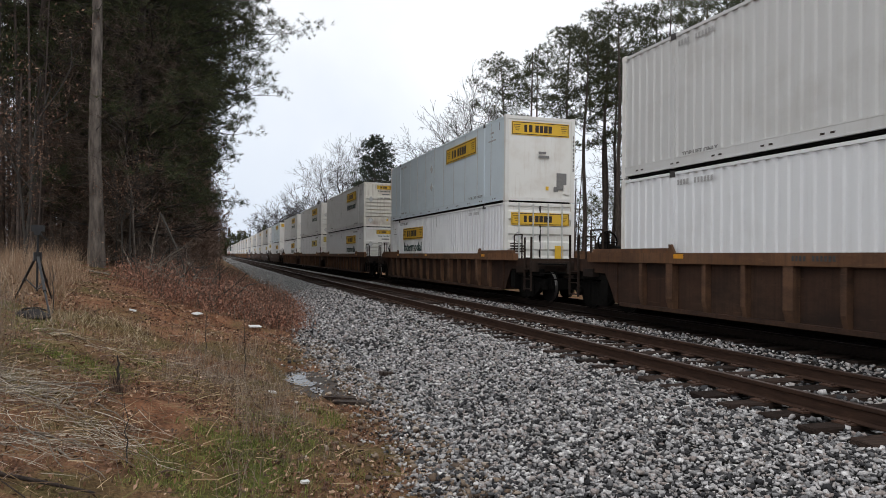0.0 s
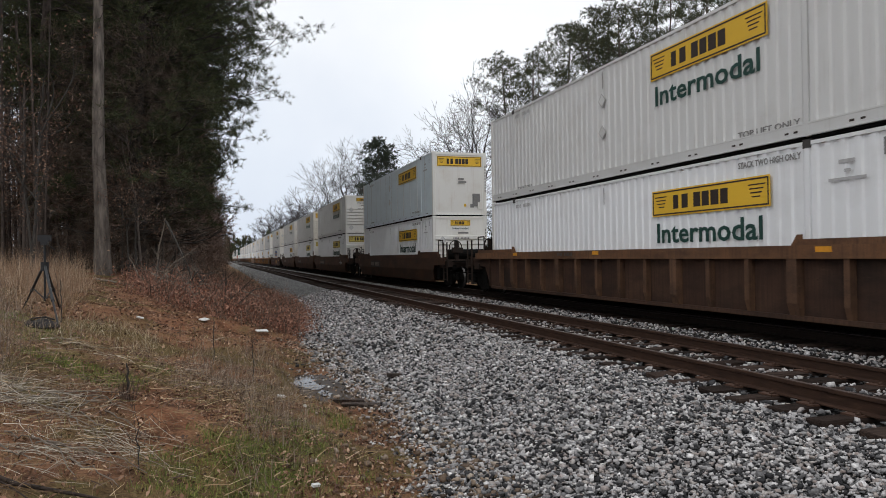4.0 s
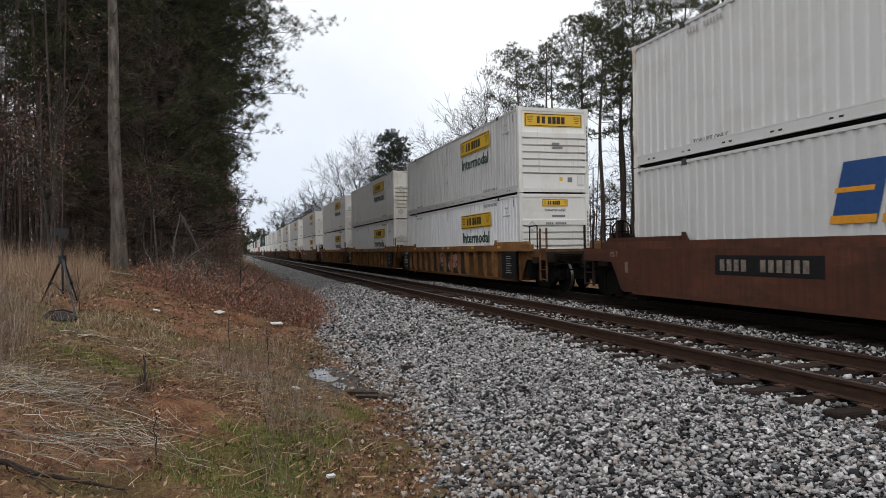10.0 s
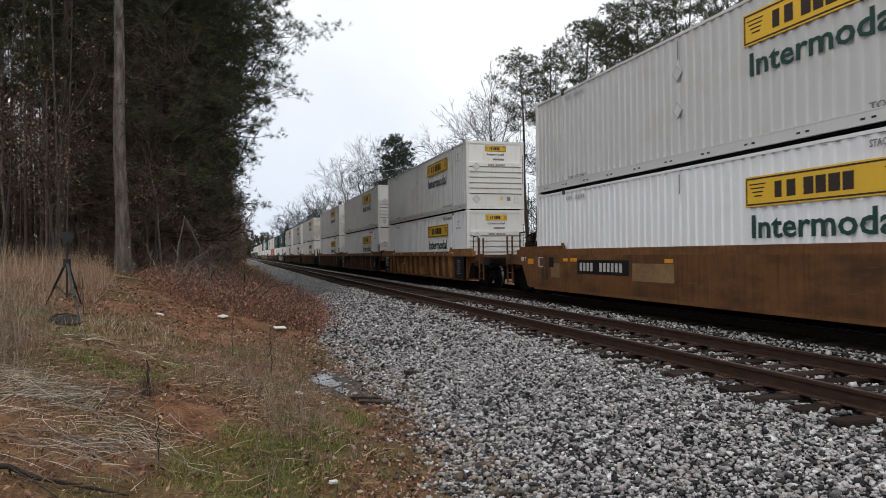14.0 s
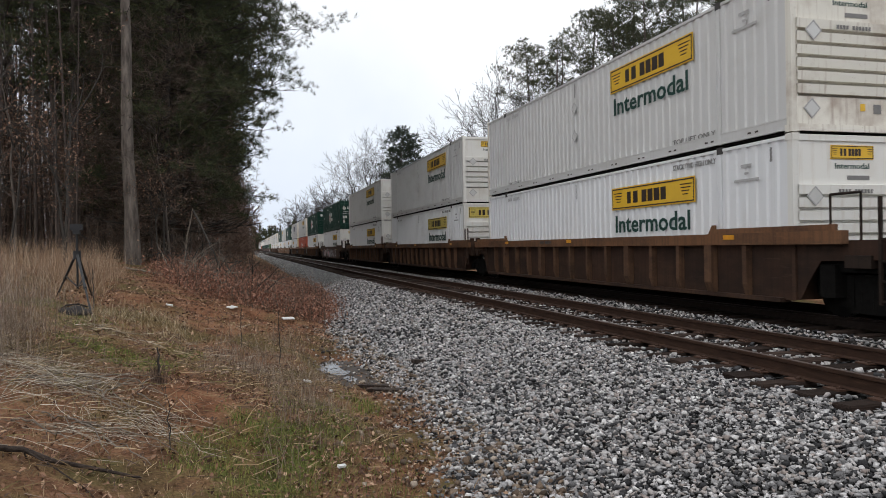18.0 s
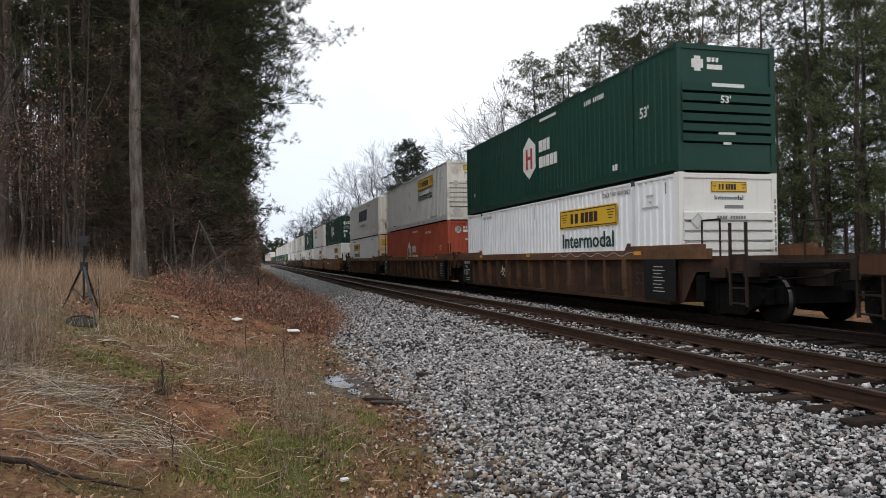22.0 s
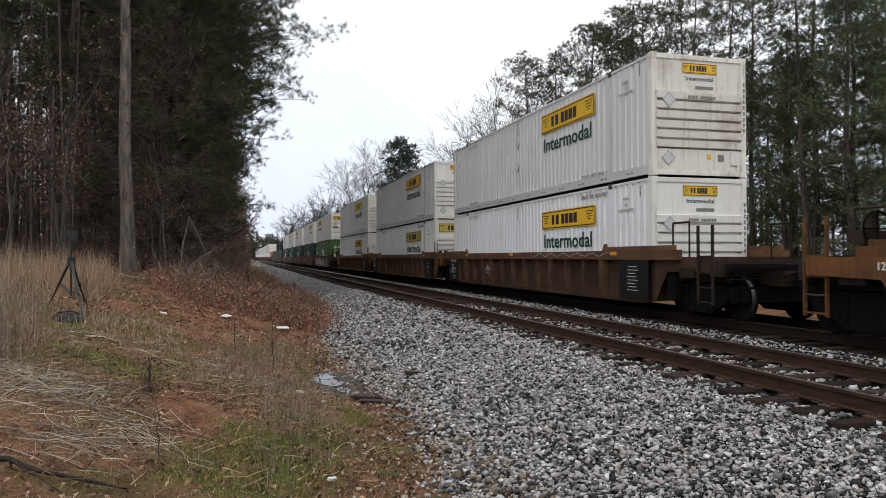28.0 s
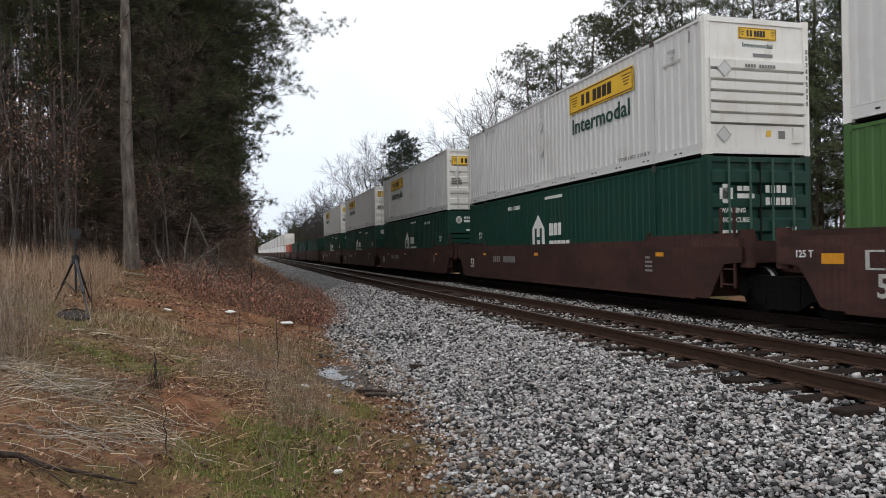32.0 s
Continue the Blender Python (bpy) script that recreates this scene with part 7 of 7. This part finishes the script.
def plant(proto, x, y, scale, label, category, group, turn=None, z=None):
    m = pose(x, y, float(soil_z(x, y)) if z is None else z, tr.uniform(-1.5, 1.5), tr.uniform(-1.5, 1.5), tr.uniform(0, 360) if turn is None else turn) @ Matrix.Diagonal((scale * tr.uniform(0.92, 1.08), scale * tr.uniform(0.92, 1.08), scale, 1))
    if proto.name in SEEN:
        first = SEEN[proto.name]
        ob = copy_thing(first, m @ Matrix.Diagonal((*(1 / v for v in first.scale), 1)))
    else:
        ob = SEEN[proto.name] = proto
        ob.matrix_basis = m
    return tagged(ob, label, category, group)


LEFT, RIGHT = "pines of the near wood", "trees beyond the train"
plant(PALE, -3.8, 26.7, 1.0, "tall pine with a pale straight bare trunk", "tree", LEFT, 40)
for x, y, s, k in ((-6.2, 29, 1.0, 0), (-7.9, 26.5, 0.95, 1), (-9.3, 31, 1.05, 0), (-10.5, 27, 1.0, 1), (-11.6, 33, 1.1, 0), (-5.4, 34, 0.9, 1), (-7.4, 36, 1.0, 0), (-13.5, 36, 1.0, 1), (-9.0, 40, 1.05, 0), (-4.6, 40, 1.0, 1), (-12, 44, 1.0, 0), (-15, 31, 1.0, 1)):
    plant(TALL[k], x, y, s, "tall dark pine with brown bark", "tree", LEFT)
for x, y, s, a in ((-3.0, 30.0, 1.15, 0), (-3.3, 33.5, 1.05, 120), (-3.2, 37, 1.12, 80), (-4.2, 35, 1.1, 230), (-4.3, 39.5, 1.1, 330), (-4.4, 46, 1.15, 60), (-3.7, 42, 1.1, 200), (-4.2, 50, 1.15, 300), (-4.5, 60, 1.15, 20), (-4.6, 72, 1.1, 140), (-4.6, 86, 1.05, 250), (-4.6, 102, 1.0, 70), (-4.4, 120, 1.05, 10), (-4.2, 142, 1.0, 100), (-4.2, 168, 1.0, 190)):
    plant(EDGE[0] if y < 75 else FAR[0], x, y, s, "pine with boughs hanging over the bank", "tree", LEFT, a)
for _ in range(46):
    y = 42 + 130 * tr.random() ** 1.3
    x = -4.5 - tr.random() ** 1.2 * (10 + y * 0.12)
    plant(tr.choice(TALL) if x < -7 - 0.02 * y else FAR[0], x, y, tr.uniform(0.85, 1.12), "dark pine inside the wood", "tree", LEFT)
for _ in range(16):
    plant(tr.choice(TALL), -12 - 16 * tr.random(), 36 + 30 * tr.random(), tr.uniform(0.85, 1.1), "dark pine deep in the wood", "tree", LEFT)
for x, y, s, k in ((-5.0, 22.5, 0.9, 0), (-6.6, 23.5, 0.8, 1), (-3.4, 28.5, 0.8, 0), (-2.2, 30, 0.7, 1), (-8.5, 24.5, 1.0, 0), (-4.6, 31, 1.0, 1), (-2.0, 36, 0.9, 0), (-7.4, 22.0, 1.1, 1), (-9.6, 23.0, 1.2, 1), (-5.6, 25.0, 1.15, 1), (-2.9, 26.0, 0.62, 0)):
    plant(LEAFY[k], x, y, s, "young oak holding brown dead leaves", "tree", "saplings at the wood's edge")
for x, y, sc in ((-2.6, 27.5, 0.95), (-3.1, 31.5, 1.1), (-2.3, 33, 0.9), (-6.9, 24.5, 1.0)):
    plant(SPINDLY[1], x, y, sc, "pale bare sapling at the wood's edge", "tree", "saplings at the wood's edge")
for _ in range(34):
    y = 24 + 50 * tr.random()
    plant(tr.choice(SPINDLY + LEAFY), -2.2 - tr.random() * 9, y, tr.uniform(0.7, 1.2), "thin bare sapling in the wood's edge", "tree", "saplings at the wood's edge")

wood_mass("wood_depth", (-45, -7, 46, 150), 170, (6, 19), 8, 0.8, 0.035, NEEDLE, "dark crowded pine boughs deep in the wood", 41)
wood_mass("wood_depth", (-40, -6.5, 32, 48), 110, (6, 21), 8, 0.6, 0.025, NEEDLE, "dark crowded pine boughs deep in the wood", 42)
wood_mass("wood_depth", (-9, -1.6, 44, 160), 1300, (5, 15), 8, 0.6, 0.025, NEEDLE, "dark boughs along the wood's edge", 43)
wood_mass("wood_understory", (-26, -3.0, 28, 60), 900, (0.2, 6), 7, 0.7, 0.012, DARKTWIG, "tangled dark brown twigs inside the wood", 44)
wood_mass("wood_understory", (-5, -1.5, 33, 150), 1700, (0.2, 7.5), 8, 0.5, 0.016, DARKTWIG, "tangled dark twigs along the wood's edge", 49)
wood_mass("wood_understory", (-5.5, -2.0, 27.5, 34), 330, (0.3, 9), 9, 0.6, 0.007, TWIG, "bare brown twigs crowding the wood's edge", 52)
wood_mass("wood_understory", (-4, 0.1, 62, 170), 800, (0.2, 8), 8, 0.6, 0.02, DARKTWIG, "dark twigs along the wood's edge", 51)
wood_mass("wood_understory", (-40, -6, 55, 130), 220, (0.2, 7), 7, 1.2, 0.06, DARKTWIG, "dark brown depth of the wood", 50)
poles("wood_saplings", (-30, -3.4, 26, 90), 420, (4, 14), (0.025, 0.09), PINEBARK, "crowded thin trunks inside the wood", 45)
wood_mass("wood_depth", (36, 60, 2, 110), 600, (0.3, 10), 8, 0.7, 0.03, NEEDLE, "dark pine boughs deep in the far wood", 46)
wood_mass("wood_depth", (25, 36, 4, 42), 420, (0.3, 6), 8, 0.5, 0.022, YOUNG, "green low boughs of the far wood", 47)
poles("wood_saplings", (22, 45, 6, 90), 90, (5, 11), (0.03, 0.10), PINEBARK, "crowded thin trunks of the far wood", 48)
for x, y, s, k in ((21.5, 47, 0.98, 0), (23.5, 50, 1.05, 1), (22.5, 43, 1.0, 2), (21.8, 39.5, 0.98, 1), (24.2, 41, 1.05, 0), (22.2, 36, 0.95, 2), (25.2, 37, 1.05, 1), (23.0, 33, 0.92, 3), (26.0, 34, 1.0, 2), (24.0, 29.5, 0.95, 1), (25.5, 27, 1.0, 0), (23.2, 25, 0.9, 3), (26.5, 23, 1.0, 1), (22.8, 54, 1.05, 2), (26.4, 45, 1.1, 1)):
    plant(SCRUB[k], x, y, s, "slender pine with a dark ragged crown", "tree", RIGHT)
def below(x, y, tall, share):
    """The scale that lets a tree at x, y stand about as high over the skyline as its neighbours."""
    return (2.1 + math.hypot(x, y) * (0.335 if x < 0.7 * y else 0.30) * share) / tall


for _ in range(16):
    y = 8 + 50 * tr.random()
    x, k = 26.5 + tr.random() * 13 + 0.02 * y, tr.randrange(4)
    plant(SCRUB[k], x, y, min(1.1, below(x, y, 17, tr.uniform(0.8, 1.03))), "slender pine with a dark ragged crown", "tree", RIGHT)
for x, y, sc, k in ((23.5, 23.0, 0.98, 0), (25.5, 25.0, 1.0, 1), (22.6, 19.5, 0.92, 1), (27.5, 22.5, 1.05, 1), (24.0, 16.5, 0.95, 0), (26.8, 19.0, 1.0, 1), (24.8, 27.5, 0.8, 0), (27.2, 29.5, 0.85, 1), (29.0, 26.0, 0.9, 0), (29.5, 32.5, 0.85, 1)):
    plant(BUSHY[k], x, y, sc, "bushy green pine with boughs to the ground", "tree", RIGHT)
for _ in range(16):
    y = 7 + 26 * tr.random()
    x, k = 22.5 + tr.random() * 9, tr.randrange(2)
    plant(BUSHY[k], x, y, min(1.0, below(x, y, 15, tr.uniform(0.5, 0.95))), "green pine with low boughs", "tree", RIGHT)
for _ in range(10):
    y = 32 + 40 * tr.random()
    plant(tr.choice(BARE), 24 + tr.random() * 9, y, tr.uniform(0.6, 0.85), "leafless grey hardwood tree", "tree", RIGHT)
for x, y, top, k in ((18.3, 50.5, 17.0, 2), (19.5, 55, 15.6, 0), (18, 64.7, 15.0, 1), (20.5, 70, 13.5, 0), (18.5, 76, 11.5, 2), (20, 104, 19.5, 1), (18, 111.6, 21.3, 0), (18.5, 118, 19.5, 2), (18, 133.7, 18.5, 1), (17.5, 148, 16.8, 2), (17.8, 163, 16.5, 0), (17, 180, 17.6, 1), (18, 205, 18, 2), (17, 232, 19, 0), (17.5, 268, 21, 1), (18, 300, 20, 2)):
    proto, tall = (BARE[k], (16, 15, 17)[k]) if y < 140 else (FARBARE[k % 2], (16, 17)[k % 2])
    plant(proto, x, y, top / tall, "leafless grey hardwood tree with a rounded crown", "tree", RIGHT)
plant(CEDARS, 18.2, 85.5, 1.16, "dark bushy evergreen among bare trees", "tree", RIGHT)
plant(CEDARS, 19.6, 89, 1.05, "dark bushy evergreen among bare trees", "tree", RIGHT)
for _ in range(30):
    y = 190 + 290 * tr.random()
    plant(tr.choice(FARBARE), 18.5 + tr.random() * 10, y, tr.uniform(0.7, 1.0), "distant leafless tree along the line", "tree", RIGHT)


def far_wood(name, x0, x1, y, n, h, label):
    """A far treeline, too far to tell its trees apart."""
    r = np.random.default_rng(31)
    c, d = [], []
    for _ in range(n):
        x, hh = r.uniform(x0, x1), h * r.uniform(0.6, 1.1)
        m = 40
        f = r.uniform(0.05, 1, m)
        c.append(np.stack([x + r.normal(0, 1.6, m) * (1.1 - f), y + r.normal(0, 6, m), f * hh], 1))
        d.append(np.repeat(np.array([[0, 0, 1.0]]), m, 0))
    tagged(new(name, np_mesh(name, *needles(np.concatenate(c), np.concatenate(d), r, 8, 2.4, 0.28), NEEDLE)), label, "woods", "", "stuff")


far_wood("far_woods", -60, 90, 560, 170, 17, "distant dark treeline across the railway")
far_wood("far_woods", 18, 60, 300, 60, 13, "distant trees beside the railway")


# ---------------------------------------------------------------- loose things on the bank
def on_soil(x, y):
    return float(soil_z(x, y))


def water_material():
    m, n, l, p = material("muddy_water", 0.04)
    p.inputs["Base Color"].default_value = (0.03, 0.022, 0.016, 1)
    f = noise_tex(n, l, 9, 4, None, False)
    bump(n, l, p, f, 0.25, 0.02)
    return m


def pool(cx, cy, rx, ry, seed, z, mat, name, label):
    """A shallow pool with a ragged edge."""
    q = random.Random(seed)
    pts = [(cx + rx * math.cos(a) * q.uniform(0.55, 1.15), cy + ry * math.sin(a) * q.uniform(0.6, 1.1)) for a in (math.tau * k / 22 for k in range(22))]
    bm = bm_poly(bmesh.new(), pts, 2, z - 0.08, z)
    tagged(new(name, mesh_of(bm, name, mat)), label, "puddle" if name == "puddle" else "mud", "", "structure")


MUD = flat("wet_dark_mud", (0.04, 0.028, 0.02), 0.65, 0.4, 0.0, 14.0)
WATER = water_material()
pool(1.42, 11.0, 0.5, 1.5, 4, WATER_Z - 0.010, MUD, "mud_patch", "dark wet mud round the puddle")
pool(1.27, 11.75, 0.2, 0.5, 5, WATER_Z, WATER, "puddle", "shallow muddy puddle beside the ballast")
pool(1.32, 11.0, 0.19, 0.36, 6, WATER_Z, WATER, "puddle", "shallow muddy puddle beside the ballast")
pool(1.14, 11.3, 0.08, 0.3, 7, WATER_Z, WATER, "puddle", "small muddy puddle beside the ballast")
pool(1.42, 10.35, 0.11, 0.26, 8, WATER_Z, WATER, "puddle", "small muddy puddle beside the ballast")

DARKWOOD = bark("dark_rotten_wood", (0.020, 0.014, 0.012), (0.085, 0.060, 0.046), 8)
PALEWOOD = bark("pale_dead_wood", (0.12, 0.095, 0.075), (0.32, 0.27, 0.22), 9)
PAPER = flat("white_litter", (0.7, 0.7, 0.68), 0.6, 0.1)
TRIPODM = flat("black_tripod_metal", (0.015, 0.015, 0.017), 0.45, 0.2)


def tripod(x, y, hub, feet):
    z = on_soil(x, y)
    t = tagged(new("tripod"), "black camera tripod standing splayed in the grass", "tripod")
    t.matrix_basis = pose(x, y, z)
    part("centre_column", bm_tube(bmesh.new(), (0, 0, hub - 0.55), (0, 0, hub + 0.34), 0.017, None, 8), TRIPODM, t)
    part("hub", bm_tube(bmesh.new(), (0, 0, hub - 0.07), (0, 0, hub + 0.07), 0.06, None, 10), TRIPODM, t)
    for fx, fy in feet:
        top, low = Vector((0, 0, hub)), Vector((fx - x, fy - y, on_soil(fx, fy) - z - 0.04))
        out = Vector((low.x, low.y, 0)).normalized() * 0.045
        knee = (top + out).lerp(low, 0.52)
        leg = part("leg", bm_tube(bmesh.new(), top + out, knee, 0.021, 0.019, 8), TRIPODM, t)
        part("lower_leg", bm_tube(bmesh.new(), (top + out).lerp(low, 0.47), low, 0.014, None, 8), TRIPODM, leg)
        part("leg_lock", bm_tube(bmesh.new(), (top + out).lerp(low, 0.49), (top + out).lerp(low, 0.545), 0.026, None, 8), TRIPODM, leg)
        part("spreader", bm_tube(bmesh.new(), (0, 0, hub - 0.52), (top + out).lerp(low, 0.47), 0.01, None, 6), TRIPODM, t)
    part("head", B((-0.05, 0.05, -0.05, 0.05, hub + 0.34, hub + 0.40), (-0.09, 0.09, -0.05, 0.05, hub + 0.40, hub + 0.50)), TRIPODM, t)
    part("pan_handle", bm_tube(bmesh.new(), (0, 0.03, hub + 0.37), (0.09, 0.28, hub + 0.27), 0.01, None, 6), TRIPODM, t)


tripod(-2.66, 12.75, 0.80, ((-3.12, 13.3), (-2.16, 11.25), (-2.62, 13.7)))


def stick(name, pts, r, mat, label, category="branch", twigs=0, seed=1):
    """A crooked tapering branch through the given points, with side twigs."""
    q = np.random.default_rng(seed)
    fine = []
    for a, b in zip(pts[:-1], pts[1:]):
        a, b = np.array(a, float), np.array(b, float)
        for j in range(4):
            fine.append(a + (b - a) * j / 4 + q.normal(0, 0.012, 3))
    fine.append(np.array(pts[-1], float))
    n = len(fine) - 1
    radii = [r * (1 - 0.7 * j / n) for j in range(n + 1)]
    v, f = chain_mesh(fine, radii, 6)
    v, f = [tuple(p) for p in v], [tuple(int(k) for k in q) for q in f]
    for _ in range(twigs):
        j = int(q.integers(n // 4, n))
        d = unit(fine[j + 1] - fine[j]) + q.normal(0, 0.5, 3)
        root, path = 6 * j + int(q.integers(0, 6)), [fine[j]]
        ln = q.uniform(0.15, 0.5)
        for k in range(3):
            path.append(path[-1] + d * ln / 3)
            d = d + q.normal(0, 0.2, 3)
        tv, tf = chain_mesh(path, [radii[j] * 0.4, radii[j] * 0.33, radii[j] * 0.22, radii[j] * 0.1], 4)
        at = len(v)
        v += [tuple(p) for p in tv]
        f += [tuple(int(k) + at for k in g) for g in tf]
        f.append((root, at, at + 1))
    me = raw_mesh(name, v, f, mat)
    me.polygons.foreach_set("use_smooth", [True] * len(me.polygons))
    tagged(new(name, me), label, category)


def lay(x, y, dz=0.03):
    return (x, y, on_soil(x, y) + dz)


stick("fallen_branch", [lay(-1.75, 4.74, 0.05), lay(-1.32, 4.80, 0.05), lay(-0.68, 4.90, 0.03)], 0.028, DARKWOOD, "dark dead branch lying in the grass", "branch", 3, 5)
stick("fallen_branch", [lay(-3.48, 22.7, 0.08), lay(-2.86, 22.2, 0.1), lay(-1.57, 21.2, 0.08)], 0.04, PALEWOOD, "pale dead branch lying on the bank", "branch", 5, 3)
stick("fallen_branch", [lay(-1.9, 22.5, 0.5), lay(-0.8, 21.4, 0.35), lay(0.3, 20.6, 0.15)], 0.03, PALEWOOD, "pale dead branch on the brush pile", "branch", 8, 4)
stick("broken_sapling", [lay(-1.95, 24.4, 0), (-1.85, 24.2, 1.5), (-1.62, 24.0, 2.65)], 0.045, PALEWOOD, "broken pale sapling standing askew", "branch", 6, 5)
stick("broken_sapling", [(-1.62, 24.0, 2.6), (-1.1, 23.6, 1.5), lay(-0.6, 23.2, 0)], 0.04, GREYBARK, "snapped brown sapling leaning to the ground", "branch", 14, 6)
for k in range(28):
    q = random.Random(60 + k)
    a, b = q.uniform(-2.2, 0.4), q.uniform(19.5, 26)
    d = q.uniform(-1.2, 1.4)
    stick("brush_branch", [lay(a, b, 0.05), (a + d * 0.5, b + q.uniform(-0.6, 0.6), on_soil(a, b) + q.uniform(0.4, 1.0)), (a + d, b + q.uniform(-1, 1), on_soil(a, b) + q.uniform(0.3, 1.5))], 0.022, PALEWOOD if k % 3 == 0 else GREYBARK, "dead branch in the brush pile", "branch", 9, 70 + k)
for x, y, h, r in ((-0.82, 7.13, 0.34, 0.021), (-0.59, 5.58, 0.48, 0.006), (-2.35, 12.3, 0.75, 0.012), (0.42, 10.4, 0.9, 0.008), (-0.1, 11.2, 0.7, 0.008), (-2.55, 7.4, 1.3, 0.009), (-2.75, 7.9, 1.1, 0.008)):
    stick("dead_stalk", [lay(x, y, -0.05), (x + 0.012, y, on_soil(x, y) + h * 0.5), (x - 0.008, y + 0.01, on_soil(x, y) + h)], r, GREYBARK, "dry dead stalk standing in the grass", "weed", 0 if r > 0.02 else 5, int(h * 100))
for k in range(18):
    q = random.Random(200 + k)
    a, b, head = ((-1.55, 6.7, 0.55), (-1.05, 5.5, -0.85), (-0.95, 6.5, -0.95))[k % 3]
    a, b, head, ln = a + q.gauss(0, 0.24), b + q.gauss(0, 0.22), head + q.gauss(0, 0.3), q.uniform(0.25, 0.5)
    c, e = ln * math.cos(head), ln * math.sin(head)
    stick("dead_cane", [lay(a - c, b - e, q.uniform(0.02, 0.06)), lay(a, b, q.uniform(0.06, 0.14)), lay(a + c, b + e, q.uniform(0.02, 0.10))], q.uniform(0.006, 0.010), PALEWOOD, "pale dry cane lying across the grass", "weed", q.randrange(3), 210 + k)
CLOTH = flat("dark_grey_cloth", (0.05, 0.046, 0.046), 0.85, 0.35, 0.0, 9.0, 0.15)


def slack_bag(x, y, turn):
    """A half-empty soft bag, slumped and creased."""
    bm = bmesh.new()
    bmesh.ops.create_icosphere(bm, subdivisions=3, radius=1.0)
    for v in bm.verts:
        p = v.co.copy()
        crease = 1 + 0.10 * math.sin(7 * p.x + 3 * p.y) + 0.07 * math.sin(11 * p.y + 5 * p.z)
        v.co = Vector((p.x * 0.22, p.y * 0.12, max(-0.2, p.z) * 0.11)) * crease
    bag = tagged(new("bag"), "slumped dark grey cloth bag lying beside the tripod", "bag")
    bag.matrix_basis = pose(x, y, on_soil(x, y) + 0.01, 0, 0, turn)
    part("body", mesh_of(bm, "body", CLOTH, True), CLOTH, bag)
    part("strap", bm_path(bmesh.new(), [(-0.2, 0.02, 0.06), (-0.1, -0.06, 0.13), (0.05, -0.08, 0.14), (0.17, 0.0, 0.09)], 0.012, 6), CLOTH, bag)


slack_bag(-2.4, 11.25, 15)
for x, y, s, a in ((0.86, 16.0, 0.13, 20), (-0.33, 16.35, 0.15, 70), (-1.36, 13.75, 0.06, 10), (0.72, 9.2, 0.06, 40), (0.95, 8.6, 0.05, 80), (0.69, 5.59, 0.035, 30)):
    bm = B((-s, s, -s * 0.45, s * 0.45, 0, 0.02))
    for v in bm.verts:
        v.co.z += 0.25 * s * math.sin(v.co.x * 9 + a)
    tagged(new("litter", mesh_of(bm, "litter", PAPER)), "crumpled scrap of white litter on the bank", "litter").matrix_basis = pose(x, y, on_soil(x, y) + 0.05, 14, 8, a)
for x, y, w, a in ((1.62, 9.45, 0.2, -8), (1.7, 9.15, 0.19, -14)):
    bm = B((-w, w, -0.04, 0.04, -0.02, 0.03))
    q = random.Random(int(w * 100))
    for v in bm.verts:
        v.co += Vector((q.uniform(-0.04, 0.04), q.uniform(-0.02, 0.02), q.uniform(-0.01, 0.01)))
    tagged(new("rotten_plank", mesh_of(bm, "rotten_plank", DARKWOOD)), "dark rotten wood scrap beside the ballast", "wood scrap").matrix_basis = pose(x, y, max(on_soil(x, y), float(bed_z(x, y))) + 0.03, 3, 2, a)

bm = B((-0.11, 0.11, -0.035, 0.035, -0.02, 0.03))
for v in bm.verts:
    v.co += Vector((0.03 * math.sin(v.co.y * 90), 0, 0.02 * math.sin(v.co.x * 30)))
tagged(new("rotten_plank", mesh_of(bm, "rotten_plank", DARKWOOD)), "black chip of wood lying on the ballast", "wood scrap").matrix_basis = pose(2.53, 10.68, float(bed_z(2.53, 10.68)) + 0.06, 8, 4, 15)


def travelled(t):
    """How far the train has come by t: it gains a little speed."""
    return 19.159 * t + 0.0315 * t * t


# ballast beside the standpoint
stones("ballast_stones", 9000, (1.6, 5.3, -3.0, 3.6), (0.03, 0.05), lambda x, y: x > toe(y), "loose angular grey granite ballast stones")
stones("ballast_stones", 7000, (5.2, 9.2, -3.0, 4.0), (0.03, 0.05), lambda x, y: ((x > 7.75) | ((y + 0.27) % 0.54 > 0.25)) & (np.abs(x - 5.735) > 0.1) & (np.abs(x - 7.245) > 0.1), "loose ballast stones between the ties")


def motions():
    for ob, y, z, turn in MOVERS:
        walk(ob, [(t, pose(XT, y - travelled(t), z, 0, 0, turn)) for t in (0, 4, 8, 12, 16, 20, 24, 28, 32)])


motions()
